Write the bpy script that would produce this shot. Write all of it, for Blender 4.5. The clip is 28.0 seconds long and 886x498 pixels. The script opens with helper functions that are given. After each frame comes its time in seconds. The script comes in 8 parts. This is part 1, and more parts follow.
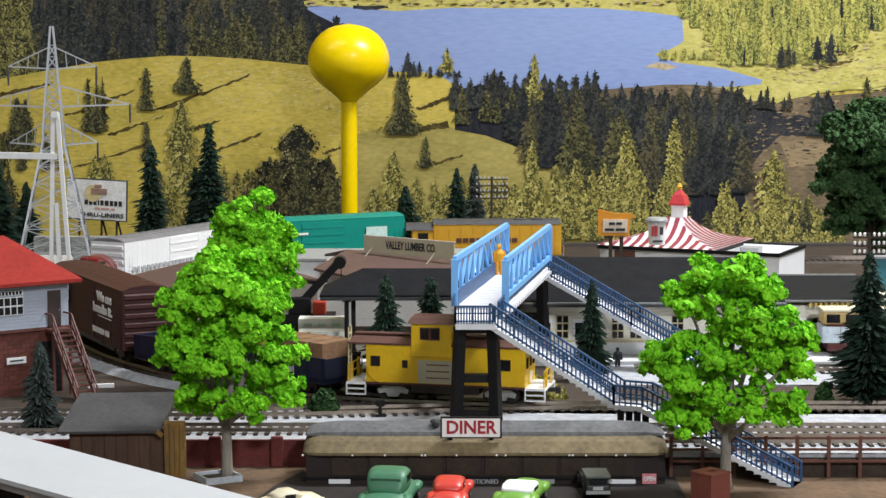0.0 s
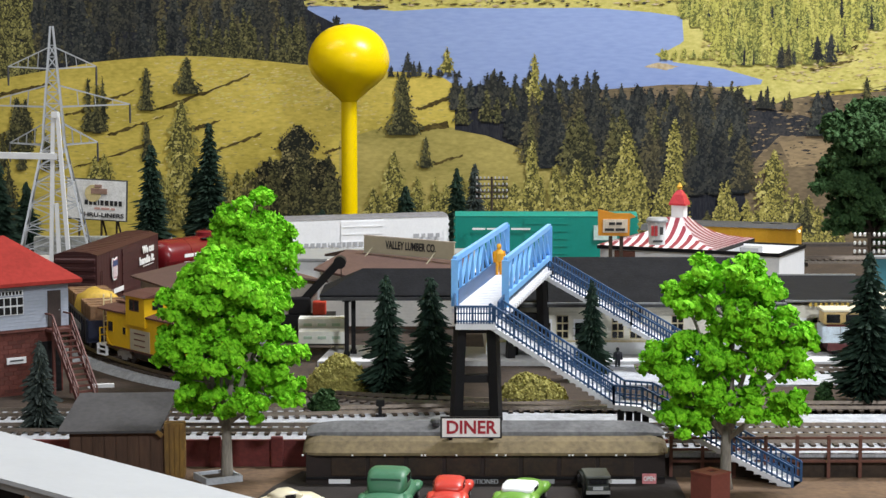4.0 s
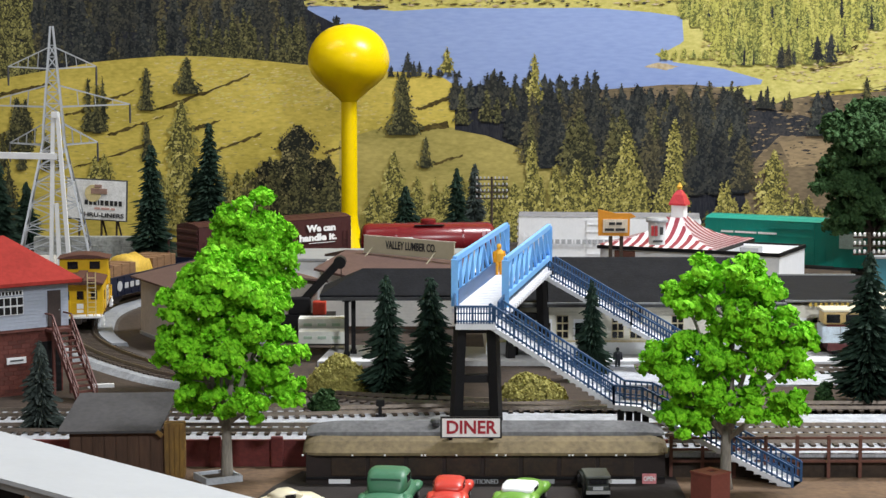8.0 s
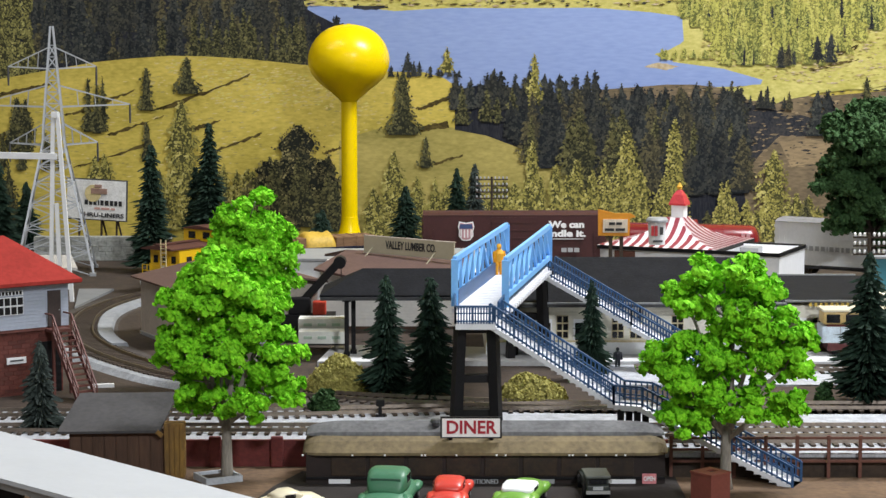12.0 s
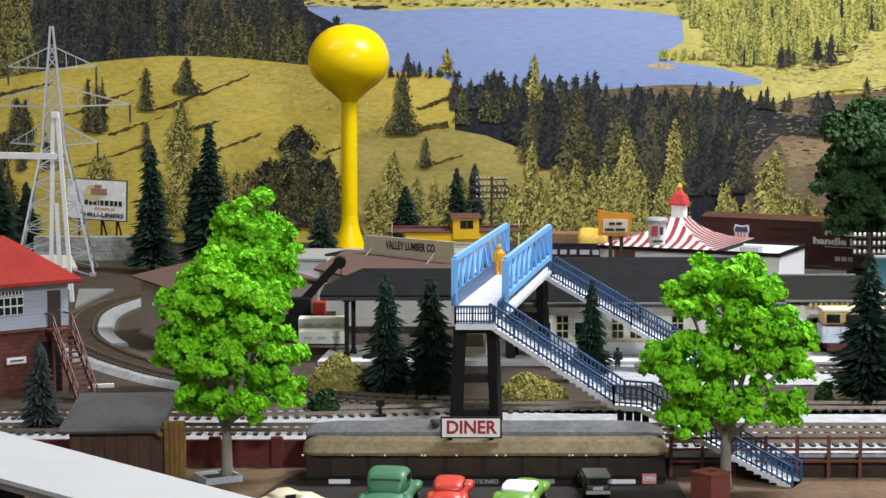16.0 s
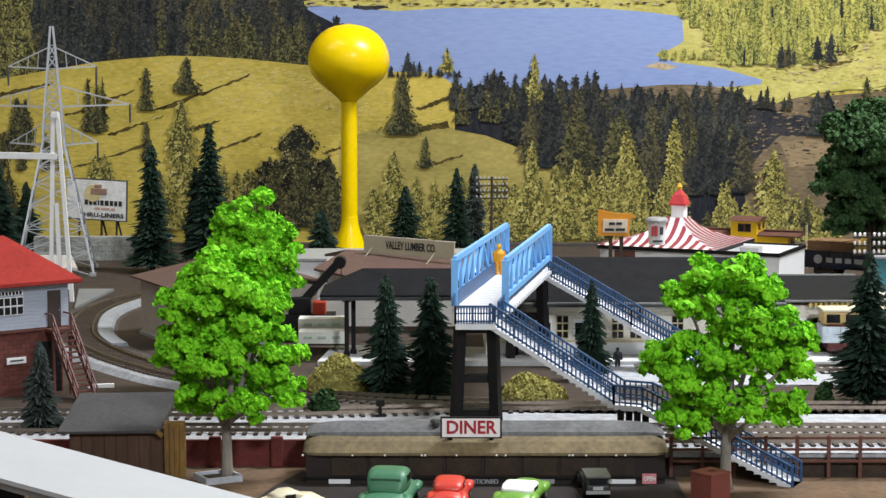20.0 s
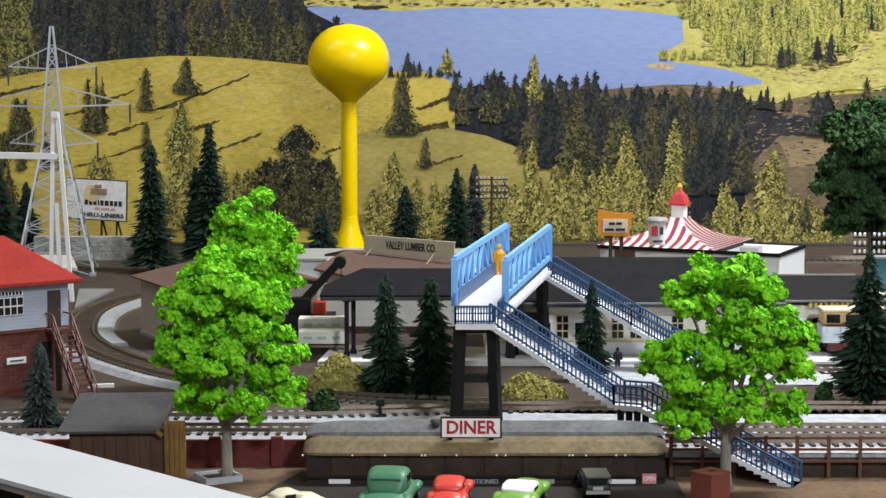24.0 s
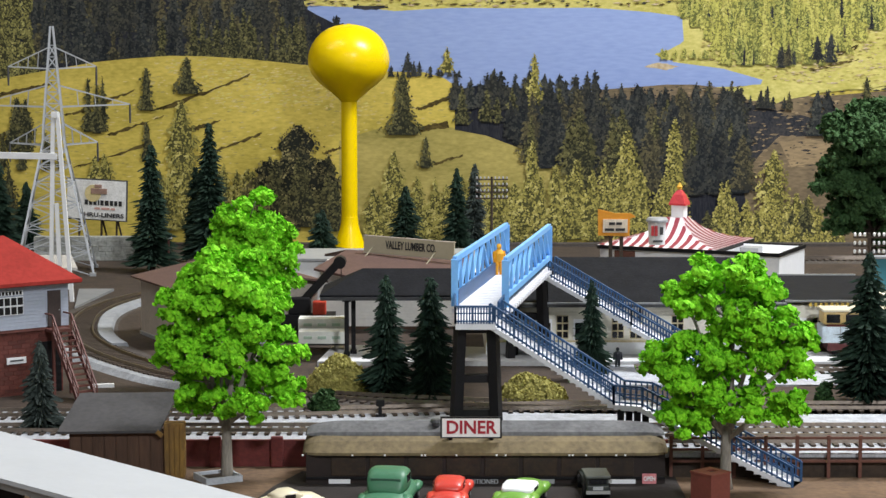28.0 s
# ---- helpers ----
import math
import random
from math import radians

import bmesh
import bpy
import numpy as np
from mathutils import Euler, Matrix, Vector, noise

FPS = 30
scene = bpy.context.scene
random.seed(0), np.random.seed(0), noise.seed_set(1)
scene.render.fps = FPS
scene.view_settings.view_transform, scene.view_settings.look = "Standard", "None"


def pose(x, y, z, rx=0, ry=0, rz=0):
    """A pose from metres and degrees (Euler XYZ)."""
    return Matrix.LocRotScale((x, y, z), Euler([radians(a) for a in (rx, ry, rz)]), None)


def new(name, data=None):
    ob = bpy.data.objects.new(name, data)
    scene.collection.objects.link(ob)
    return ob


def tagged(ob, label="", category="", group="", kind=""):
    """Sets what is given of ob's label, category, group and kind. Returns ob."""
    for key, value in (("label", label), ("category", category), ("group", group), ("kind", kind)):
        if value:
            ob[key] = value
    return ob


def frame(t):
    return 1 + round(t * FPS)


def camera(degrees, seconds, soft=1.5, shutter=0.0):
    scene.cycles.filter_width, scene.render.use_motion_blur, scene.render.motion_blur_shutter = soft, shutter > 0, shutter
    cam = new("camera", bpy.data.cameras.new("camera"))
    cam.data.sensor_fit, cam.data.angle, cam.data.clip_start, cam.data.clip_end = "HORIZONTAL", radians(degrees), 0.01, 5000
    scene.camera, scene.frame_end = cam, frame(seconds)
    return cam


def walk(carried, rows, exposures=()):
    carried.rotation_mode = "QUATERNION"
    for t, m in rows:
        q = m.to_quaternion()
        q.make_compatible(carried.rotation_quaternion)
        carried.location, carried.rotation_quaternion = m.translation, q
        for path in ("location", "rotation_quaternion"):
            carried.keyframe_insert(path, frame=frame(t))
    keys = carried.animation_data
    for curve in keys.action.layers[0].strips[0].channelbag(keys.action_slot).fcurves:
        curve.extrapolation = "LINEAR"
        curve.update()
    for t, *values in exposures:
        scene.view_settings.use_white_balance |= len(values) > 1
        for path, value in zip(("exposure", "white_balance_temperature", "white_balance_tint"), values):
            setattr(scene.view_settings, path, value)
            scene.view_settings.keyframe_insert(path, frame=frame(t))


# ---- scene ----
cam = camera(24.572, 28.0, soft=1.45)
view = pose(0, 0, 0.23, 90 - 6.1357, 0, 0)
walk(cam, [(0, view), (28.0, view)], exposures=[(0, 0.0), (28.0, 0.0)])

# ---- world and lamps ----
world = bpy.data.worlds.new("room_world")
scene.world = world
world.use_nodes = True
world.node_tree.nodes["Background"].inputs[0].default_value = (0.9, 0.95, 1.0, 1)
world.node_tree.nodes["Background"].inputs[1].default_value = 0.05


def key_or_fill_lamp(x, y, z, sx, sy, watts, tint):
    data = bpy.data.lights.new("key_or_fill_lamp", "AREA")
    data.shape, data.size, data.size_y, data.energy, data.color = "RECTANGLE", sx, sy, watts, tint
    ob = new("key_or_fill_lamp", data)
    ob.location = (x, y, z)
    return ob


# key lamp, placed from the highlight on the water tower
key_or_fill_lamp(0.8, -0.85, 1.36, 0.2, 0.2, 50, (0.935, 0.97, 1.0))
# unseen lamps, added as fill to soften shadows and brighten the back
key_or_fill_lamp(-0.3, -0.85, 1.36, 0.34, 0.34, 9, (0.96, 0.985, 1.0))
key_or_fill_lamp(-0.9, 1.5, 1.36, 1.2, 0.3, 6, (1.0, 0.98, 0.96))
key_or_fill_lamp(0.8, 1.5, 1.36, 0.7, 0.25, 43, (0.955, 0.97, 1.0))

# ---- materials ----
MATS = {}


def surf(name, col, rough=0.6, var=0.18, scale=120.0, bump=0.15, metal=0.0, other=None, grain=6.0, spec=0.5, rnd=0.0, stretch=None, sharp=0.28):
    """A painted or natural surface with stains at one scale and grain at another."""
    if name in MATS:
        return MATS[name]
    m = bpy.data.materials.new(name)
    m.use_nodes = True
    nt = m.node_tree
    b = nt.nodes["Principled BSDF"]
    b.inputs["Roughness"].default_value, b.inputs["Metallic"].default_value = rough, metal
    b.inputs["Specular IOR Level"].default_value = spec
    tc = nt.nodes.new("ShaderNodeTexCoord")
    src = tc.outputs["Object"]
    if stretch:
        mp = nt.nodes.new("ShaderNodeMapping")
        mp.inputs["Scale"].default_value = stretch
        nt.links.new(src, mp.inputs["Vector"])
        src = mp.outputs["Vector"]
    coarse, fine = nt.nodes.new("ShaderNodeTexNoise"), nt.nodes.new("ShaderNodeTexNoise")
    coarse.inputs["Scale"].default_value, fine.inputs["Scale"].default_value = scale, scale * grain
    coarse.inputs["Detail"].default_value, fine.inputs["Detail"].default_value = 4, 3
    for n in (coarse, fine):
        nt.links.new(src, n.inputs["Vector"])
    add = nt.nodes.new("ShaderNodeMath")
    add.operation = "ADD"
    nt.links.new(coarse.outputs["Fac"], add.inputs[0])
    nt.links.new(fine.outputs["Fac"], add.inputs[1])
    ramp = nt.nodes.new("ShaderNodeMapRange")
    ramp.inputs["From Min"].default_value, ramp.inputs["From Max"].default_value = 1 - sharp, 1 + sharp
    nt.links.new(add.outputs[0], ramp.inputs["Value"])
    mix = nt.nodes.new("ShaderNodeMix")
    mix.data_type = "RGBA"
    low = other or tuple(c * (1 - var) for c in col)
    high = col if other else tuple(min(1, c * (1 + var)) for c in col)
    mix.inputs["A"].default_value, mix.inputs["B"].default_value = (*low, 1), (*high, 1)
    nt.links.new(ramp.outputs[0], mix.inputs["Factor"])
    tint = mix.outputs["Result"]
    if rnd:
        info, hsv, mr = nt.nodes.new("ShaderNodeObjectInfo"), nt.nodes.new("ShaderNodeHueSaturation"), nt.nodes.new("ShaderNodeMapRange")
        mr.inputs["To Min"].default_value, mr.inputs["To Max"].default_value = 1 - rnd, 1 + rnd
        nt.links.new(info.outputs["Random"], mr.inputs["Value"])
        nt.links.new(mr.outputs[0], hsv.inputs["Value"])
        nt.links.new(tint, hsv.inputs["Color"])
        tint = hsv.outputs["Color"]
    nt.links.new(tint, b.inputs["Base Color"])
    if bump:
        bp = nt.nodes.new("ShaderNodeBump")
        bp.inputs["Strength"].default_value, bp.inputs["Distance"].default_value = bump, 0.0006
        nt.links.new(add.outputs[0], bp.inputs["Height"])
        nt.links.new(bp.outputs[0], b.inputs["Normal"])
    MATS[name] = m
    return m


def glow(name, col, strength):
    m = surf(name, col, 0.4, 0.02)
    b = m.node_tree.nodes["Principled BSDF"]
    b.inputs["Emission Color"].default_value, b.inputs["Emission Strength"].default_value = (*col, 1), strength
    return m


DIRT = surf("brown_scenery_soil", (0.06, 0.04, 0.028), 0.95, 0.3, 45, 0.6, other=(0.026, 0.018, 0.0135))
DIRT_LOW = surf("tan_packed_dirt", (0.165, 0.1, 0.055), 0.95, 0.3, 40, 0.5, other=(0.085, 0.052, 0.03))
BALLAST = surf("pale_grey_ballast", (0.5, 0.52, 0.56), 0.95, 0.2, 150, 0.9, other=(0.29, 0.3, 0.325))
ROADBED = surf("grey_brown_roadbed", (0.085, 0.072, 0.064), 0.95, 0.2, 130, 0.8, other=(0.038, 0.031, 0.027))
SLEEPER = surf("dark_sleeper_plastic", (0.06, 0.043, 0.032), 0.8, 0.35, 200, 0.2)
RAIL = surf("tarnished_rail", (0.24, 0.2, 0.17), 0.4, 0.2, 200, 0.05, 0.9)
BLACK = surf("black_shingle_roof", (0.013, 0.0135, 0.016), 0.9, 0.25, 90, 0.35, spec=0.12)
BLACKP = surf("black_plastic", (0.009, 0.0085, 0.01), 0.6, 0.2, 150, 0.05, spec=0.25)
CREAM = surf("cream_clapboard_paint", (0.76, 0.73, 0.63), 0.7, 0.06, 60, 0.1)
WHITE = surf("white_plastic", (0.85, 0.86, 0.88), 0.55, 0.04, 80, 0.05)
CARD = surf("white_card", (0.455, 0.475, 0.505), 0.8, 0.025, 40, 0.03)
REDROOF = surf("red_painted_roof", (0.31, 0.034, 0.027), 0.85, 0.15, 60, 0.2, spec=0.15)
GREYBLUE = surf("grey_blue_siding", (0.4, 0.44, 0.53), 0.7, 0.06, 80, 0.1)
BRICKRED = surf("brick_red_wall", (0.16, 0.04, 0.03), 0.85, 0.15, 140, 0.3)
BRICK = surf("brick_face", (0.125, 0.036, 0.027), 0.85, 0.15, 200, 0.2, rnd=0.3)
DARKRED = surf("oxblood_concrete_wall", (0.13, 0.022, 0.02), 0.75, 0.25, 80, 0.2)
MAROON = surf("maroon_stair_paint", (0.13, 0.045, 0.036), 0.6, 0.2, 120, 0.1)
BROWNROOF = surf("brown_roof_sheet", (0.095, 0.052, 0.043), 0.8, 0.15, 80, 0.25)
TAN = surf("tan_stucco_wall", (0.46, 0.4, 0.35), 0.85, 0.1, 70, 0.2)
GREYROOF = surf("grey_shed_roof", (0.055, 0.053, 0.056), 0.85, 0.2, 60, 0.25)
WOODBROWN = surf("brown_stained_boards", (0.07, 0.036, 0.022), 0.8, 0.25, 120, 0.3, stretch=(1, 1, 0.15))
GOLDWOOD = surf("weathered_gold_wood", (0.25, 0.14, 0.03), 0.8, 0.3, 90, 0.4, other=(0.1, 0.055, 0.02), stretch=(1, 1, 0.3))
YELLOW = surf("glossy_yellow_paint", (0.88, 0.62, 0.0), 0.26, 0.03, 30, 0.0, spec=0.32)
CABYELLOW = surf("caboose_yellow_paint", (0.74, 0.455, 0.008), 0.42, 0.07, 90, 0.05)
LOCOYELLOW = surf("armour_yellow_paint", (0.6, 0.32, 0.02), 0.45, 0.07, 90, 0.05)
OXIDE = surf("red_oxide_roof", (0.085, 0.03, 0.022), 0.7, 0.2, 100, 0.2)
BOXBROWN = surf("boxcar_brown_paint", (0.055, 0.0145, 0.0145), 0.5, 0.15, 90, 0.08)
TANKRED = surf("tank_red_paint", (0.17, 0.011, 0.015), 0.25, 0.08, 60, 0.02)
TEAL = surf("teal_paint", (0.0, 0.24, 0.19), 0.42, 0.06, 70, 0.05)
CARWHITE = surf("white_boxcar_paint", (0.84, 0.85, 0.87), 0.45, 0.04, 70, 0.04)
NAVY = surf("navy_gondola_paint", (0.009, 0.013, 0.034), 0.4, 0.15, 90, 0.06)
DARKGREY = surf("dark_grey_paint", (0.055, 0.056, 0.06), 0.6, 0.15, 90, 0.1)
MIDGREY = surf("mid_grey_paint", (0.3, 0.31, 0.32), 0.55, 0.1, 90, 0.1)
TRUCKGREY = surf("silver_truck_casting", (0.42, 0.42, 0.41), 0.45, 0.15, 150, 0.1, 0.3)
COUPLER = surf("dark_coupler_metal", (0.06, 0.05, 0.045), 0.45, 0.2, 150, 0.1, 0.6)
LIGHTBLUE = surf("sky_blue_truss_paint", (0.2, 0.48, 0.9), 0.45, 0.06, 100, 0.05)
DEEPBLUE = surf("steel_blue_railing", (0.022, 0.075, 0.185), 0.45, 0.12, 100, 0.05)
DECKWHITE = surf("pale_bridge_deck", (0.76, 0.77, 0.82), 0.7, 0.06, 120, 0.15)
LOAD = surf("brown_crate_wood", (0.2, 0.11, 0.055), 0.8, 0.25, 120, 0.35, stretch=(0.2, 1, 1))
TARP = surf("yellow_tarp", (0.55, 0.36, 0.05), 0.6, 0.2, 70, 0.4)
GLASS = surf("dark_window_glass", (0.012, 0.013, 0.016), 0.12, 0.2, 60, 0.0)
PRINTWHITE = surf("white_lettering", (0.86, 0.86, 0.86), 0.6, 0.05)
PRINTBLACK = surf("black_lettering", (0.02, 0.02, 0.022), 0.6, 0.1)
PRINTGREY = surf("grey_lettering", (0.4, 0.41, 0.43), 0.6, 0.1)
PRINTRED = surf("red_lettering", (0.36, 0.012, 0.03), 0.5, 0.05)
PRINTBLUE = surf("blue_emblem", (0.05, 0.08, 0.2), 0.5, 0.05)
PRINTPINK = surf("pale_red_emblem", (0.55, 0.3, 0.33), 0.5, 0.05)
BOARDTAN = surf("khaki_sign_board", (0.42, 0.38, 0.27), 0.7, 0.05, 60, 0.05)
ORANGE = surf("orange_sign_paint", (0.75, 0.3, 0.02), 0.5, 0.05)
STRIPERED = surf("crimson_roof_stripe", (0.25, 0.03, 0.05), 0.55, 0.06)
STRIPEWHITE = surf("white_striped_roof", (0.74, 0.68, 0.7), 0.6, 0.04)
STEELGREY = surf("galvanised_lattice", (0.42, 0.44, 0.47), 0.5, 0.1, 100, 0.05, 0.2)
BARK = surf("pale_grey_bark", (0.26, 0.235, 0.2), 0.9, 0.25, 180, 0.6, stretch=(1, 1, 0.25))
DARKBARK = surf("dark_brown_bark", (0.05, 0.035, 0.025), 0.9, 0.25, 180, 0.5)
STONE = surf("grey_stone_wall", (0.3, 0.31, 0.29), 0.9, 0.35, 60, 0.6, rnd=0.12)
HAY = surf("dry_yellow_scrub", (0.44, 0.4, 0.115), 0.95, 0.3, 160, 0.9, other=(0.3, 0.27, 0.075))
ROOMWALL = surf("room_wall_paint", (0.72, 0.72, 0.7), 0.9, 0.04, 3, 0.05)
CEIL = surf("ceiling_paint", (0.8, 0.8, 0.79), 0.9, 0.03, 3, 0.05)
CARPET = surf("grey_carpet", (0.16, 0.16, 0.17), 0.95, 0.15, 20, 0.3)
TIMBER = surf("table_fascia_timber", (0.25, 0.17, 0.1), 0.6, 0.2, 12, 0.2, stretch=(0.1, 1, 1))


def leaf(name, lit, dark, scale=160.0, trans=0.25):
    """Foliage that scatters a little light through, dark and bright in small clumps."""
    m = surf(name, lit, 0.75, 0.2, scale, 0.3, other=dark, spec=0.2)
    m.node_tree.nodes["Principled BSDF"].inputs["Subsurface Weight"].default_value = 0.0
    return m


LEAFBRIGHT = leaf("bright_lime_foliage", (0.315, 0.82, 0.03), (0.095, 0.36, 0.01), 130)
LEAFDARK = leaf("dark_fir_needles", (0.022, 0.05, 0.03), (0.006, 0.014, 0.011), 220)
LEAFDEEP = leaf("deep_green_foliage", (0.058, 0.125, 0.042), (0.02, 0.05, 0.016), 120)
LEAFGREY = leaf("grey_green_needles", (0.06, 0.078, 0.07), (0.016, 0.023, 0.021), 200)


# ---- mesh helpers ----
def part(name, bm, material, parent=None, label="", smooth=False):
    """One mesh object from a bmesh, under a thing or a part."""
    me = bpy.data.meshes.new(name)
    bmesh.ops.recalc_face_normals(bm, faces=bm.faces)
    if smooth:
        for f in bm.faces:
            f.smooth = True
    bm.to_mesh(me)
    bm.free()
    me.materials.append(material)
    ob = new(name, me)
    if parent:
        ob.parent = parent
    if label:
        ob["label"] = label
    return ob


def thing(name, m, label, category, group="", kind=""):
    ob = new(name)
    ob.empty_display_size = 0.01
    ob.matrix_basis = m
    return tagged(ob, label, category, group, kind)


def box(bm, x0, x1, y0, y1, z0, z1, bevel=0.0):
    vs = [bm.verts.new(p) for p in ((x0, y0, z0), (x1, y0, z0), (x1, y1, z0), (x0, y1, z0), (x0, y0, z1), (x1, y0, z1), (x1, y1, z1), (x0, y1, z1))]
    fs = [bm.faces.new([vs[i] for i in q]) for q in ((0, 3, 2, 1), (4, 5, 6, 7), (0, 1, 5, 4), (1, 2, 6, 5), (2, 3, 7, 6), (3, 0, 4, 7))]
    if bevel:
        bmesh.ops.bevel(bm, geom=list({e for f in fs for e in f.edges}), offset=bevel, segments=2, affect="EDGES", profile=0.6)
    return bm


def boxes(*rows, bevel=0.0):
    bm = bmesh.new()
    for r in rows:
        box(bm, *r, bevel=bevel)
    return bm


def bar(bm, a, b, w, h=None):
    """A square bar from a to b."""
    a, b = Vector(a), Vector(b)
    h = h or w
    d = (b - a)
    side = d.cross(Vector((0, 0, 1)))
    if side.length < 1e-6:
        side = Vector((1, 0, 0))
    side.normalize()
    up = side.cross(d).normalized()
    vs = []
    for p in (a, b):
        for i, j in ((-1, -1), (1, -1), (1, 1), (-1, 1)):
            vs.append(bm.verts.new(p + side * (i * w / 2) + up * (j * h / 2)))
    for q in ((0, 1, 2, 3), (7, 6, 5, 4), (0, 4, 5, 1), (1, 5, 6, 2), (2, 6, 7, 3), (3, 7, 4, 0)):
        bm.faces.new([vs[i] for i in q])
    return bm


def lathe(bm, profile, n=24, axis="z", at=(0, 0, 0)):
    """A turned shape: profile rows of (radius, height)."""
    rings = []
    for r, h in profile:
        ring = []
        for i in range(n):
            a = 2 * math.pi * i / n
            c, s = r * math.cos(a), r * math.sin(a)
            p = {"z": (c, s, h), "x": (h, c, s), "y": (c, h, s)}[axis]
            ring.append(bm.verts.new(Vector(at) + Vector(p)))
        rings.append(ring)
    for k in range(len(rings) - 1):
        for i in range(n):
            j = (i + 1) % n
            bm.faces.new((rings[k][i], rings[k][j], rings[k + 1][j], rings[k + 1][i]))
    for ring in (rings[0], rings[-1]):
        bm.faces.new(ring)
    return bm


def prism(bm, pts, z0, z1, axis="y"):
    """A flat outline (u, v) pushed from z0 to z1 along an axis."""
    def at(u, v, w):
        return {"y": (u, w, v), "x": (w, u, v), "z": (u, v, w), "rib": (v, w, u)}[axis]
    low = [bm.verts.new(at(u, v, z0)) for u, v in pts]
    high = [bm.verts.new(at(u, v, z1)) for u, v in pts]
    n = len(pts)
    bm.faces.new(low)
    bm.faces.new(high)
    for i in range(n):
        bm.faces.new((low[i], low[(i + 1) % n], high[(i + 1) % n], high[i]))
    return bm


def slab(bm, corners, thick):
    """A plate under a polygon of world points, pushed down by its thickness."""
    top = [bm.verts.new(p) for p in corners]
    low = [bm.verts.new((p[0], p[1], p[2] - thick)) for p in corners]
    bm.faces.new(top)
    bm.faces.new(low)
    n = len(top)
    for i in range(n):
        bm.faces.new((top[i], top[(i + 1) % n], low[(i + 1) % n], low[i]))
    return bm


def polybar(bm, pts, w):
    """A square bar bent through a row of points, as one piece."""
    rings = []
    for p in pts:
        p = Vector(p)
        rings.append([bm.verts.new(p + Vector((i * w / 2, j * w / 2, 0))) for i, j in ((-1, -1), (1, -1), (1, 1), (-1, 1))])
    for a, b in zip(rings, rings[1:]):
        for i in range(4):
            bm.faces.new((a[i], a[(i + 1) % 4], b[(i + 1) % 4], b[i]))
    bm.faces.new(rings[0])
    bm.faces.new(rings[-1])
    return bm


def lettering(text, size, material, parent, m, width=None, name="lettering", label="", weight=0.022):
    """Built-in letters, turned to a thin mesh, centred on m's origin in its xy plane."""
    cu = bpy.data.curves.new("lettering", "FONT")
    cu.body, cu.size, cu.align_x, cu.align_y, cu.extrude = text, size, "CENTER", "CENTER", 0.0002
    cu.resolution_u, cu.offset = 3, size * weight
    tmp = bpy.data.objects.new("lettering", cu)
    me = bpy.data.meshes.new_from_object(tmp)
    bpy.data.objects.remove(tmp)
    bpy.data.curves.remove(cu)
    xs = [v.co.x for v in me.vertices]
    if width and xs:
        k = width / (max(xs) - min(xs))
        for v in me.vertices:
            v.co.x *= k
    me.materials.clear()
    me.materials.append(material)
    ob = new(name, me)
    ob.parent = parent
    ob.matrix_basis = m
    if label:
        ob["label"] = label
    return ob


FACING = pose(0, 0, 0, 90, 0, 0)

# ---- room and layout table ----
MURAL_Y = 2.40
LOW = -0.012


def room():
    tagged(part("floor", boxes((-3.2, 3.6, -2.6, 2.5, -1.15, -1.1)), CARPET), "grey carpet of the train room", "floor", kind="structure")
    tagged(part("ceiling", boxes((-3.2, 3.6, -2.6, 2.5, 1.4, 1.45)), CEIL), "plain white painted ceiling of the train room", "ceiling", kind="structure")
    tagged(part("wall_north", boxes((-3.2, 3.6, MURAL_Y + 0.012, 2.5, -1.1, 1.4)), ROOMWALL), "painted wall behind the printed mountain mural", "wall", kind="structure")
    tagged(part("wall_south", boxes((-3.2, 3.6, -2.6, -2.5, -1.1, 1.4)), ROOMWALL), "plain painted wall of the train room", "wall", kind="structure")
    tagged(part("wall_west", boxes((-3.3, -3.2, -2.6, 2.5, -1.1, 1.4)), ROOMWALL), "plain painted wall of the train room", "wall", kind="structure")
    tagged(part("wall_east", boxes((3.6, 3.7, -2.6, 2.5, -1.1, 1.4)), ROOMWALL), "plain painted wall of the train room", "wall", kind="structure")
    # the layout's table: an upper sheet for the tracks, a lower one in front
    g = part("ground", boxes((-1.4, 3.2, 1.118, MURAL_Y, -0.04, 0.0)), DIRT)
    tagged(g, "brown scenery soil of the model railway", "ground", kind="structure")
    tagged(part("front_ground", boxes((-1.4, 3.2, 0.6, 1.118, -0.04, LOW)), DIRT_LOW), "tan packed dirt along the front of the layout", "ground", kind="structure")
    table = thing("layout_table", pose(0, 0, 0), "timber layout table that carries the model railway", "table")
    part("tabletop", boxes((-1.4, 3.2, 0.58, MURAL_Y, -0.09, -0.041)), TIMBER, table)
    for x in (-1.3, 0.9, 3.1):
        for y in (0.65, 2.3):
            part("leg", boxes((x - 0.04, x + 0.04, y - 0.04, y + 0.04, -1.1, -0.09)), TIMBER, table)


# ---- the printed mural ----
def ink(name, col, other, scale=40.0, stretch=None, sharp=0.25, grain=5.0):
    return surf(name, col, 0.95, 0.2, scale, 0, other=other, spec=0.05, stretch=stretch, sharp=sharp, grain=grain)


